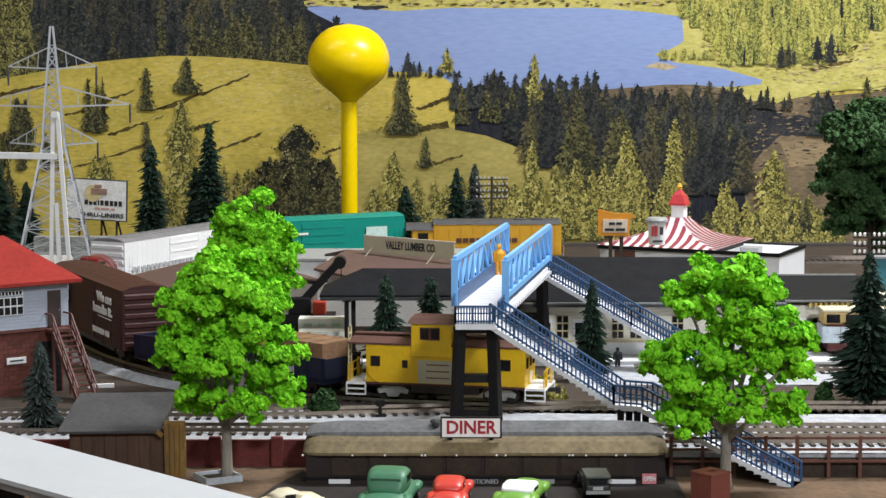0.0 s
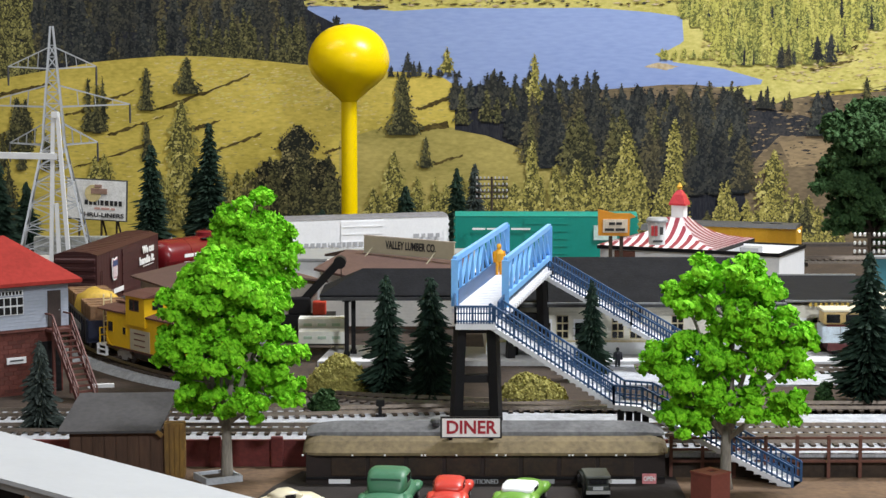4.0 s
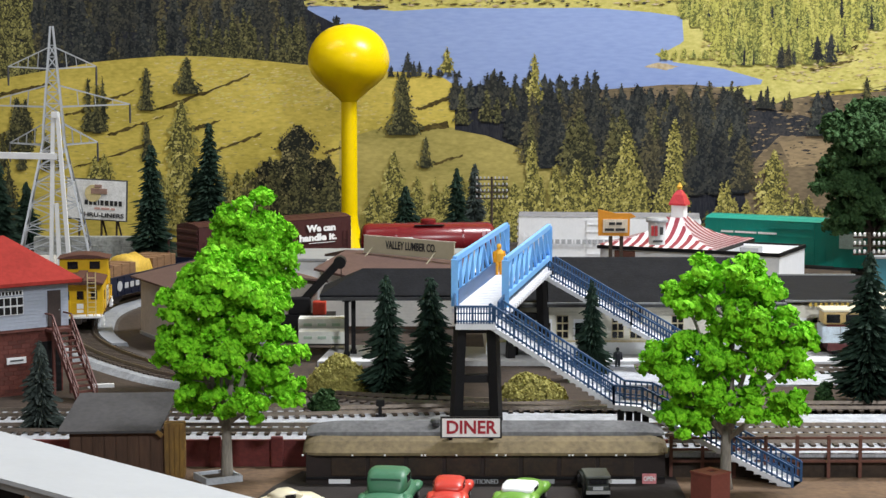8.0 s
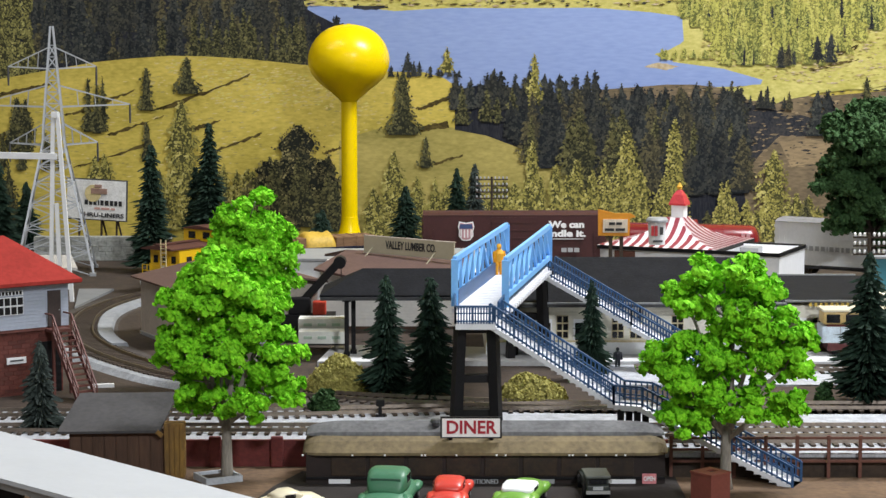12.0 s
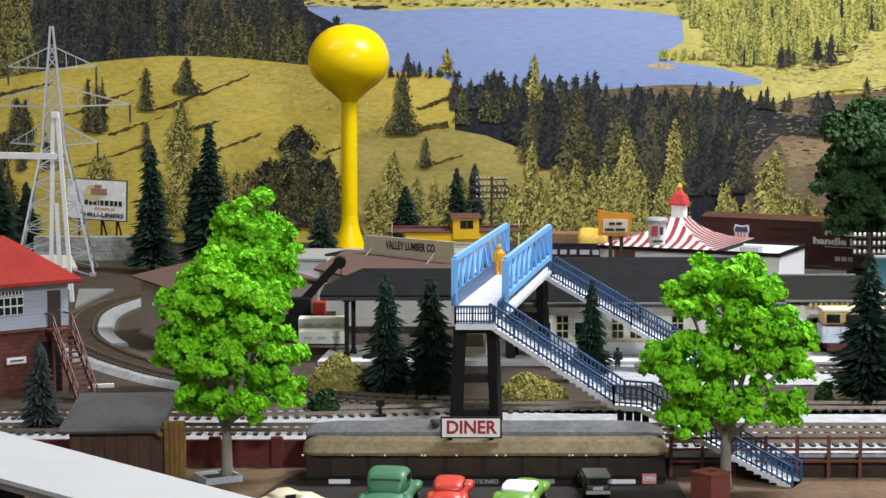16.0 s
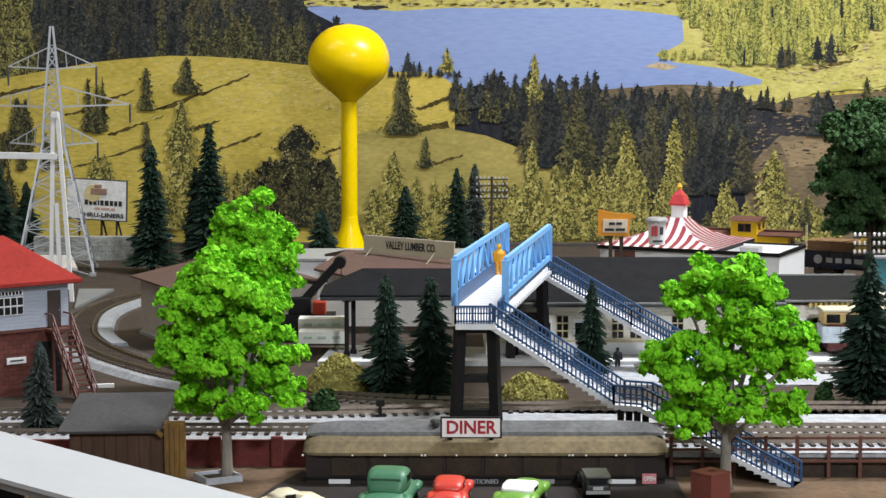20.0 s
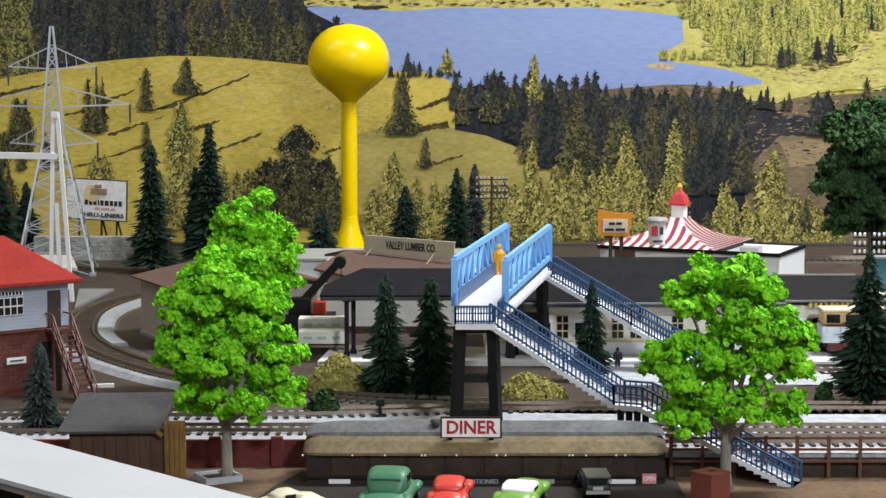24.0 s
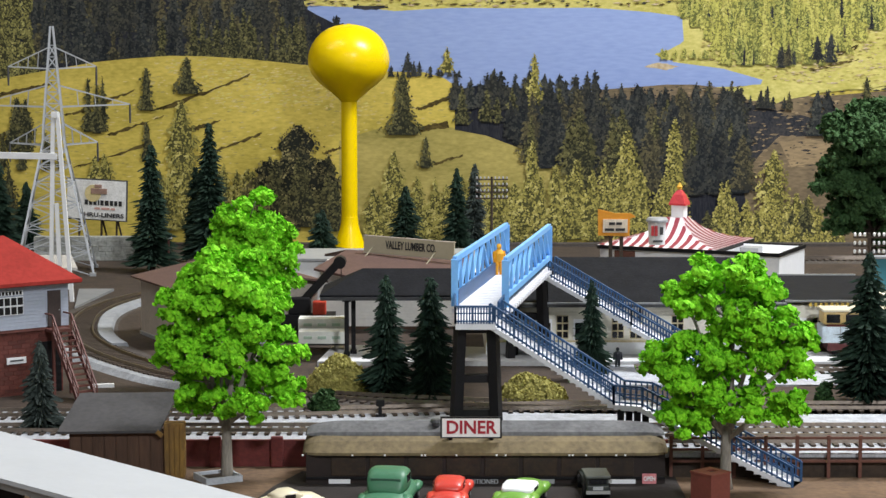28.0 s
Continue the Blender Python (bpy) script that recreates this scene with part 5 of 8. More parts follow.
def plants():
    broadleaf(-0.1174, 1.0867, LOW, [(0.0055, 0, 0.0923 + 0.012, 0.0274, 0.0168), (-0.0204, -0.004, 0.0799 + 0.012, 0.0168, 0.0137), (0.0238, 0, 0.0784 + 0.012, 0.0152, 0.0137), (-0.0006, -0.006, 0.0753 + 0.012, 0.0289, 0.0137), (-0.0219, 0, 0.0582 + 0.012, 0.0189, 0.0128), (0.0268, 0, 0.0535 + 0.012, 0.0168, 0.0137), (-0.0006, -0.008, 0.055 + 0.012, 0.0244, 0.0137), (-0.0158, 0, 0.0347 + 0.012, 0.0183, 0.0098), (0.0116, -0.004, 0.0316 + 0.012, 0.0259, 0.0098), (0.0329, 0, 0.0379 + 0.012, 0.0107, 0.0107), (-0.0037, 0, 0.1 + 0.012, 0.0183, 0.0098)],
              "bright lime green leafy model tree standing in a grey planter", LEAFBRIGHT, BARK, 21, 0.034)
    broadleaf(-0.1231, 1.3, 0.0, [(-0.0022, 0, 0.1081 + 0, 0.0224, 0.0159), (-0.009, 0, 0.0943 + 0, 0.0209, 0.0144), (0.0126, 0, 0.087 + 0, 0.0188, 0.0173), (-0.0181, 0, 0.0906 + 0, 0.013, 0.0108), (0.0199, 0, 0.0723 + 0, 0.013, 0.0144), (-0.0054, 0, 0.0687 + 0, 0.0253, 0.0181)],
              "bright lime green leafy model tree beside the track", LEAFBRIGHT, BARK, 22, 0.05)
    broadleaf(0.1498, 1.06, LOW, [(-0.0029, 0, 0.0984 + 0.012, 0.0265, 0.0124), (0.0147, 0, 0.091 + 0.012, 0.0177, 0.0112), (-0.0221, 0, 0.0865 + 0.012, 0.0147, 0.0106), (0.0029, -0.004, 0.0775 + 0.012, 0.025, 0.0118), (0.0309, 0, 0.0685 + 0.012, 0.0147, 0.0124), (-0.0294, 0, 0.0564 + 0.012, 0.0183, 0.0141), (0.0029, -0.008, 0.0564 + 0.012, 0.0206, 0.0124), (0.0324, 0, 0.0534 + 0.012, 0.0141, 0.01), (-0.0206, 0, 0.0383 + 0.012, 0.0212, 0.0135), (0.0118, -0.004, 0.0353 + 0.012, 0.0221, 0.0106), (0.0324, 0, 0.0307 + 0.012, 0.0118, 0.0094), (-0.0236, 0, 0.0247 + 0.012, 0.0153, 0.0082)],
              "bright lime green leafy model tree beside the brick box", LEAFBRIGHT, BARK, 23, 0.034)
    broadleaf(0.3806, 1.79, 0.0, [(0, 0, 0.1272, 0.044, 0.039), (-0.0245, 0, 0.093, 0.0293, 0.0293), (0.0196, 0, 0.0734, 0.044, 0.0342), (-0.0196, 0, 0.0637, 0.0235, 0.0215)],
              "large dark green leafy model tree beside the back track", LEAFDEEP, DARKBARK, 24, 0.05, 0.0022, 0.9, "dark green model trees", 0.0042, swell=1.0)
    ground_firs = ((-0.0355, 1.2718, 0.0757, 0.038, LEAFDARK, 1), (-0.0078, 1.2638, 0.0754, 0.041, LEAFDARK, 2), (0.0985, 1.33, 0.0645, 0.029, LEAFDARK, 3),
                   (0.2624, 1.2405, 0.0931, 0.049, LEAFDARK, 4), (0.2843, 1.2718, 0.0711, 0.041, LEAFDARK, 14),
                   (-0.2778, 1.9322, 0.1206, 0.05, LEAFDARK, 5), (-0.2291, 1.9887, 0.1386, 0.05, LEAFDARK, 6), (-0.2448, 2.0082, 0.0944, 0.036, LEAFDARK, 15), (-0.4523, 2.064, 0.0973, 0.05, LEAFDARK, 7),
                   (-0.4321, 2.1011, 0.0729, 0.041, LEAFDARK, 16),
                   (-0.1225, 2.0485, 0.0484, 0.043, LEAFDARK, 8), (0.0142, 2.1119, 0.0863, 0.038, LEAFDARK, 9), (-0.0396, 2.1451, 0.0651, 0.043, LEAFDARK, 10), (0.0336, 2.1451, 0.0887, 0.035, LEAFGREY, 11))
    for x, y, h, w, mat, seed in ground_firs:
        fir(x, y, 0.0, h, w, mat, seed, "dark green model fir tree with ragged needle tiers")
    fir(-0.2318, 1.1553, LOW, 0.0635, 0.033, LEAFGREY, 12, "grey-green model fir beside the signal tower")
    bush(-0.0709, 1.2034, 0.003, 0.0068, 0.0115, LEAFDEEP, 31, "small dark green bush between the tracks", "bush")
    bush(0.2359, 1.2424, 0.0, 0.0038, 0.012, LEAFDEEP, 32, "small dark green bush beside the track", "bush")
    bush(-0.0664, 1.2819, 0.0, 0.021, 0.022, HAY, 33, "mound of dry yellow scrub beside the track", "scrub", 0.001)
    bush(0.0541, 1.2482, 0.0, 0.021, 0.0165, HAY, 34, "mound of dry yellow scrub below the footbridge", "scrub", 0.001)


# ---- the footbridge ----
def railing(parent, a, b, side, h, n):
    """One stair railing: rails, posts and balusters from a to b."""
    a, b = Vector(a) + side, Vector(b) + side
    up = Vector((0, 0, h))
    rail = part("handrail", bar(bar(bar(bmesh.new(), a + up, b + up, 0.0011), a + up * 0.6, b + up * 0.6, 0.0007), a + up * 0.14, b + up * 0.14, 0.0009), DEEPBLUE, parent)
    for i in range(n + 1):
        p = a + (b - a) * (i / n)
        part("baluster", bar(bmesh.new(), p, p + up, 0.0013 if i % 6 == 0 else 0.0008), DEEPBLUE, rail)


def flight(parent, a, b, width, n, h=0.0108):
    """A flight of stairs from a (top) down to b, with stringers and two railings."""
    a, b = Vector(a), Vector(b)
    run = Vector((b.x - a.x, b.y - a.y, 0))
    e = run.normalized()
    side = Vector((-e.y, e.x, 0)) * (width / 2)
    low = Vector((0, 0, 0.0022))
    f = part("stair_flight", bar(bar(bmesh.new(), a + side - low, b + side - low * 0.3, 0.0009, 0.0026), a - side - low, b - side - low * 0.3, 0.0009, 0.0026), DECKWHITE, parent)
    for i in range(n):
        z = a.z + (b.z - a.z) * (i + 1) / n
        row = [a + run * (i / n) - side, a + run * ((i + 1.15) / n) - side, a + run * ((i + 1.15) / n) + side, a + run * (i / n) + side]
        part("step", slab(bmesh.new(), [Vector((v.x, v.y, z)) for v in row], 0.0021), DECKWHITE, f)
    for s in (-1, 1):
        railing(f, a, b, side * s, h, 30)
    return f


def footbridge():
    t = thing("footbridge", pose(0, 0, 0), "blue truss footbridge with white deck, stairs and black piers", "footbridge")
    n0, n1 = Vector((0.0218, 1.19, 0)), Vector((0.0583, 1.398, 0))
    e = (n1 - n0).normalized()
    n0 = n0 - e * 0.012
    r = Vector((e.y, -e.x, 0))
    zd, zt, half, length = 0.068, 0.0957, 0.0151, (n1 - n0).length
    full = length + 0.004

    def at(u, v, z):
        return n0 + r * u + e * v + Vector((0, 0, z))
    deck = part("deck", slab(bmesh.new(), [at(-half, 0.012, zd), at(half, 0.012, zd), at(half, full, zd), at(-half, full, zd)], 0.003), DECKWHITE, t)
    for i in range(28):
        v = 0.0135 + (full - 0.014) * i / 28
        part("deck_plank", slab(bmesh.new(), [at(-half + 0.001, v, zd + 0.0006), at(half - 0.001, v, zd + 0.0006), at(half - 0.001, v + 0.0068, zd + 0.0006), at(-half + 0.001, v + 0.0068, zd + 0.0006)], 0.0012), DECKWHITE, deck)
    for s in (-1, 1):
        u, long = s * half, full if s < 0 else length
        tr = part("truss", bar(bar(bmesh.new(), at(u, 0.012, zt), at(u, long, zt), 0.0024, 0.0034), at(u, 0.012, zd + 0.0062), at(u, long, zd + 0.0062), 0.0024, 0.0036), LIGHTBLUE, t, "sky blue truss side of the footbridge")
        m = 10 if s < 0 else 9
        for i in range(m + 1):
            v = 0.012 + (long - 0.012) * i / m
            part("post", bar(bmesh.new(), at(u, v, zd if i in (0, m) else zd + 0.0062), at(u, v, zt), 0.0042 if i in (0, m) else 0.0019), LIGHTBLUE, tr)
            if i < m:
                v2 = 0.012 + (long - 0.012) * (i + 1) / m
                lo, hi = (v, v2) if i < m / 2 else (v2, v)
                part("brace", bar(bmesh.new(), at(u, lo, zd + 0.0062), at(u, hi, zt), 0.0016), LIGHTBLUE, tr)
        part("side_panel", slab(bmesh.new(), [at(u - 0.0006 - s * 0.0016, 0.013, zd + 0.009), at(u + 0.0006 - s * 0.0016, 0.013, zd + 0.009), at(u + 0.0006 - s * 0.0016, long, zd + 0.009), at(u - 0.0006 - s * 0.0016, long, zd + 0.009)], 0.009), DEEPBLUE, tr)
        bm = bmesh.new()
        for i in range(24):
            v = 0.014 + (long - 0.016) * i / 24
            slab(bm, [at(u - 0.002, v, zd - 0.0022), at(u + 0.0026, v, zd - 0.0022), at(u + 0.0026, v + 0.004, zd - 0.0022), at(u - 0.002, v + 0.004, zd - 0.0022)], 0.0022)
        part("joist_ends", bm, DECKWHITE, tr)
    # landings at both ends
    zl = zd - 0.0026
    c = [Vector((0.007, 1.137, zl)), Vector((0.0295, 1.137, zl)), Vector((0.0365, 1.191, zl)), Vector((0.0072, 1.191, zl))]
    land = part("landing", slab(bmesh.new(), c, 0.0035), DECKWHITE, t)
    for i in range(8):
        p, q = c[0].lerp(c[3], (i + 0.06) / 8), c[1].lerp(c[2], (i + 0.06) / 8)
        p2, q2 = c[0].lerp(c[3], (i + 0.94) / 8), c[1].lerp(c[2], (i + 0.94) / 8)
        part("deck_plank", slab(bmesh.new(), [v + Vector((0, 0, 0.0005)) for v in (p, q, q2, p2)], 0.001), DECKWHITE, land)
    zero = Vector((0, 0, 0))
    railing(land, c[0], c[1], zero, 0.0097, 14)
    railing(land, c[0], c[3], zero, 0.0097, 20)
    railing(land, c[1].lerp(c[2], 0.32), c[2], zero, 0.0097, 13)
    part("end_panel", slab(bmesh.new(), [at(-half, full, zd + 0.008), at(half, full, zd + 0.008), at(half, full + 0.0012, zd + 0.008), at(-half, full + 0.0012, zd + 0.008)], 0.008), DEEPBLUE, t)
    # piers
    mid = (c[0] + c[1]) / 2 + Vector((0.0008, 0.014, 0))
    foot = at(0, length + 0.006, zd)
    for m0, ex, ey in ((mid, Vector((1, 0, 0)), Vector((0, 1, 0))), (foot, r, e)):
        def on(u, v, z):
            return Vector((m0.x, m0.y, 0)) + ex * u + ey * v + Vector((0, 0, z))
        pier = part("pier", bar(bmesh.new(), on(-half * 0.7, 0, zl - 0.0052), on(half * 0.7, 0, zl - 0.0052), 0.009, 0.0034), BLACKP, t, "black steel pier of the footbridge")
        for s in (-1, 1):
            for dv in (-0.004, 0.004):
                part("pier_leg", bar(bmesh.new(), on(s * half * 0.62, dv, zl - 0.0042), on(s * half * 0.78, dv * 1.3, 0.002), 0.0055), BLACKP, pier)
        for z in (0.032, 0.012):
            part("pier_tie", bar(bmesh.new(), on(-half * 0.7, 0, z), on(half * 0.7, 0, z), 0.008, 0.0042), BLACKP, pier)
    # near stairs, in two flights toward the camera side
    a = Vector((0.0301, 1.148, zl))
    end = Vector((0.1895, 1.0705, LOW))
    run = Vector((end.x - a.x, end.y - a.y, 0))
    p1, p2 = a + run * 0.425, a + run * 0.52
    p1.z = p2.z = 0.0245
    flight(t, a, p1, 0.0165, 20)
    side = Vector((-run.y, run.x, 0)).normalized() * 0.00825
    land = part("landing", slab(bmesh.new(), [p1 - side, p2 - side, p2 + side, p1 + side], 0.003), DECKWHITE, t)
    for s in (-1, 1):
        railing(land, p1, p2, side * s, 0.0108, 5)
        for p in (p1 + run * 0.02, p2 - run * 0.02):
            part("landing_leg", bar(bmesh.new(), Vector((p.x, p.y, 0.022)) + side * s * 0.8, Vector((p.x, p.y, 0.001)) + side * s * 0.8, 0.0035), BLACKP, land)
    flight(t, p2, end, 0.0165, 20)
    # far stairs
    a = at(half + 0.0006, length + 0.004, 0.0625)
    b = a + run * (0.126 / run.length)
    b.z = 0.0
    m = a + (b - a) * 0.5
    flight(t, a, m, 0.0165, 20)
    flight(t, m, b, 0.0165, 20)
    # the two figures, plain painted dolls
    doll(Vector(at(-half + 0.004, 0.164, zd + 0.0006)), surf("orange_doll_paint", (0.9, 0.4, 0.02), 0.5), "orange painted toy figure standing on the footbridge")
    doll(Vector((0.1195, 1.3759, 0.0)), surf("black_doll_paint", (0.02, 0.022, 0.03), 0.5), "dark painted toy figure standing below the bridge stairs", 0.7)


def doll(p, mat, label, k=1.0):
    bm = bmesh.new()
    for y in (-0.0015, 0.0015):
        lathe(bm, [(0.0011, 0), (0.0013, 0.005), (0.0017, 0.0098)], 10, "z", (y, 0, 0))
    lathe(bm, [(0.0028, 0.0088), (0.003, 0.0105), (0.0033, 0.0145), (0.0022, 0.0165), (0.0009, 0.0172)], 12)
    for s in (-1, 1):
        bar(bm, (s * 0.0032, 0, 0.0158), (s * 0.0042, -0.0008, 0.0085), 0.0017)
    lathe(bm, [(0.0004, 0.0168), (0.0015, 0.0178), (0.0017, 0.0192), (0.0011, 0.0205), (0.0003, 0.0208)], 12)
    ob = part("toy_figure", bm, mat)
    ob.matrix_basis = Matrix.Translation(p) @ pose(0, 0, 0, 0, 0, 20) @ Matrix.Scale(k, 4)
    tagged(ob, label, "toy figure")


# ---- buildings ----
def window(parent, x, z, w, h, y, mat_frame, cols=2, rows=2, s=-1, axis="y"):
    """A framed window on a wall facing s along y (or x): frame, panes between glazing bars."""
    def bx(a, b, d0, d1, c, d):
        lo, hi = sorted((y + s * d0, y + s * d1))
        return (a, b, lo, hi, c, d) if axis == "y" else (lo, hi, a, b, c, d)
    f = part("window", boxes(bx(x - w / 2, x + w / 2, -0.0002, 0.0005, z - h / 2, z + h / 2)), mat_frame, parent)
    for i in range(cols):
        for j in range(rows):
            pw, ph = w / cols, h / rows
            x0, z0 = x - w / 2 + i * pw, z - h / 2 + j * ph
            part("pane", boxes(bx(x0 + pw * 0.1, x0 + pw * 0.9, 0.0003, 0.0008, z0 + ph * 0.1, z0 + ph * 0.9)), GLASS, f)
    return f


def clapboards(parent, x0, x1, z0, z1, y, n, mat, s=-1):
    for i in range(n):
        za = z0 + (z1 - z0) * i / n
        lo, hi = sorted((y, y + s * 0.0006))
        part("clapboard", boxes((x0, x1, lo, hi, za + 0.0001, za + (z1 - z0) / n)), mat, parent)


def hip_roof(bm, x0, x1, y0, y1, z0, z1, inset, thick=0.0014):
    """A hipped roof over a rectangle."""
    ym = (y0 + y1) / 2
    e = [bm.verts.new(p) for p in ((x0, y0, z0), (x1, y0, z0), (x1, y1, z0), (x0, y1, z0))]
    d = [bm.verts.new(p) for p in ((x0, y0, z0 - thick), (x1, y0, z0 - thick), (x1, y1, z0 - thick), (x0, y1, z0 - thick))]
    r = [bm.verts.new(p) for p in ((x0 + inset, ym, z1), (x1 - inset, ym, z1))]
    for q in ((e[0], e[1], r[1], r[0]), (e[2], e[3], r[0], r[1]), (e[1], e[2], r[1]), (e[3], e[0], r[0]), (d[0], d[3], d[2], d[1])):
        bm.faces.new(q)
    for i in range(4):
        bm.faces.new((d[i], d[(i + 1) % 4], e[(i + 1) % 4], e[i]))
    return bm


def station():
    t = thing("station", pose(0, 0, 0), "long cream station with black hipped roof and dark porch posts", "station building")
    x0, x1, y0, y1 = 0.0302, 0.2226, 1.418, 1.53
    part("wall", boxes((x0, x1, y0, y1, 0.0, 0.043)), CREAM, t)
    clapboards(t, x0, x1, 0.0125, 0.036, y0, 11, CREAM)
    part("wainscot", boxes((x0, x1, y0 - 0.0012, y0 - 0.0002, 0.0, 0.012)), WHITE, t)
    trim = surf("yellowed_trim", (0.62, 0.53, 0.33), 0.6)
    part("wainscot_rail", boxes((x0, x1, y0 - 0.0022, y0 - 0.0002, 0.0118, 0.0132)), trim, t)
    zr = 0.0417
    part("roof", hip_roof(bmesh.new(), 0.033, 0.2398, 1.405, 1.535, zr, 0.0662, 0.03), BLACK, t)
    part("fascia", boxes((0.0338, 0.2394, 1.404, 1.406, zr - 0.0035, zr - 0.0014)), DARKGREY, t)
    part("gutter", bar(bmesh.new(), (0.0337, 1.4035, zr - 0.0006), (0.2393, 1.4035, zr - 0.0006), 0.0012), MIDGREY, t)
    part("frieze_band", boxes((x0, x1, y0 - 0.004, y0 - 0.0007, 0.0358, zr - 0.0016)), CREAM, t)
    for xp in (0.0841, 0.123, 0.1357, 0.048, 0.165, 0.2007):
        window(t, xp, 0.0225, 0.0085, 0.0165, y0 - 0.0006, trim, 2, 3)
    for xp in (0.0726, 0.096):
        d = part("door", boxes((xp - 0.0042, xp + 0.0042, y0 - 0.0014, y0 - 0.0004, 0.0, 0.028)), WHITE, t)
        part("door_panel", boxes((xp - 0.003, xp + 0.003, y0 - 0.0019, y0 - 0.0014, 0.013, 0.0255)), GLASS, d)
    # open porch at the west end
    zp = 0.0465
    part("porch_roof", hip_roof(bmesh.new(), -0.086, 0.033 + 0.012, 1.405, 1.465, zp, 0.062, 0.029), BLACK, t)
    part("porch_fascia", boxes((-0.0856, 0.033, 1.404, 1.406, zp - 0.0036, zp - 0.0014)), DARKGREY, t)
    for xp, yp in ((-0.0674, 1.41), (-0.0631, 1.42), (0.011, 1.41)):
        post = part("porch_post", boxes((xp - 0.0015, xp + 0.0015, yp - 0.0015, yp + 0.0015, 0.003, zp - 0.0014)), BLACKP, t)
        part("post_cap", boxes((xp - 0.003, xp + 0.003, yp - 0.003, yp + 0.003, zp - 0.005, zp - 0.0015)), BLACKP, post)
        part("post_foot", boxes((xp - 0.0022, xp + 0.0022, yp - 0.0022, yp + 0.0022, 0.003, 0.006)), BLACKP, post)
    slabm = surf("pale_platform_slab", (0.58, 0.58, 0.59), 0.85, 0.1, 60)
    tagged(part("station_platform", slab(bmesh.new(), [(-0.0867, 1.385, 0.0032), (0.3003, 1.385, 0.0032), (0.3087, 1.424, 0.0032), (-0.0791, 1.46, 0.0032)], 0.0032), slabm), "pale grey platform slab in front of the station", "platform", kind="structure")
    # lower east wing
    w = thing("station_wing", pose(0, 0, 0), "low cream station wing with a flat black roof", "station building")
    part("wall", boxes((x1 + 0.002, 0.3336, 1.5, 1.56, 0.0, 0.034)), CREAM, w)
    ze, zt = 0.0387, 0.0417
    part("roof", slab(bmesh.new(), [(x1 + 0.008, 1.44, ze), (0.3041, 1.44, ze), (0.3295, 1.56, zt), (x1 + 0.008, 1.56, zt)], 0.0016), BLACK, w)
    part("roof_edge", boxes((0.2563, 0.3186, 1.5605, 1.563, zt - 0.001, zt + 0.0009)), MIDGREY, w)
    part("gutter", bar(bmesh.new(), (x1 + 0.008, 1.4385, ze - 0.0006), (0.3041, 1.4385, ze - 0.0006), 0.0012), MIDGREY, w)
    part("frieze_band", boxes((x1 + 0.004, 0.286, 1.4445, 1.452, ze - 0.0135, ze - 0.0042)), CREAM, w)
    part("corner_post", boxes((0.2559, 0.2604, 1.4445, 1.449, 0.0, ze - 0.0135)), WHITE, w)
    gold = surf("gold_eave_trim", (0.75, 0.55, 0.12), 0.45)
    for k in range(9):
        xa = 0.2623 + k * 0.0038
        part("eave_trim", lathe(bmesh.new(), [(0.0013, ze - 0.0045), (0.001, ze - 0.0022)], 8, "z", (xa, 1.4395, 0)), gold, w)
    for xp in (0.2791, 0.2917):
        window(w, xp, 0.02, 0.009, 0.014, 1.5, trim, 2, 2)


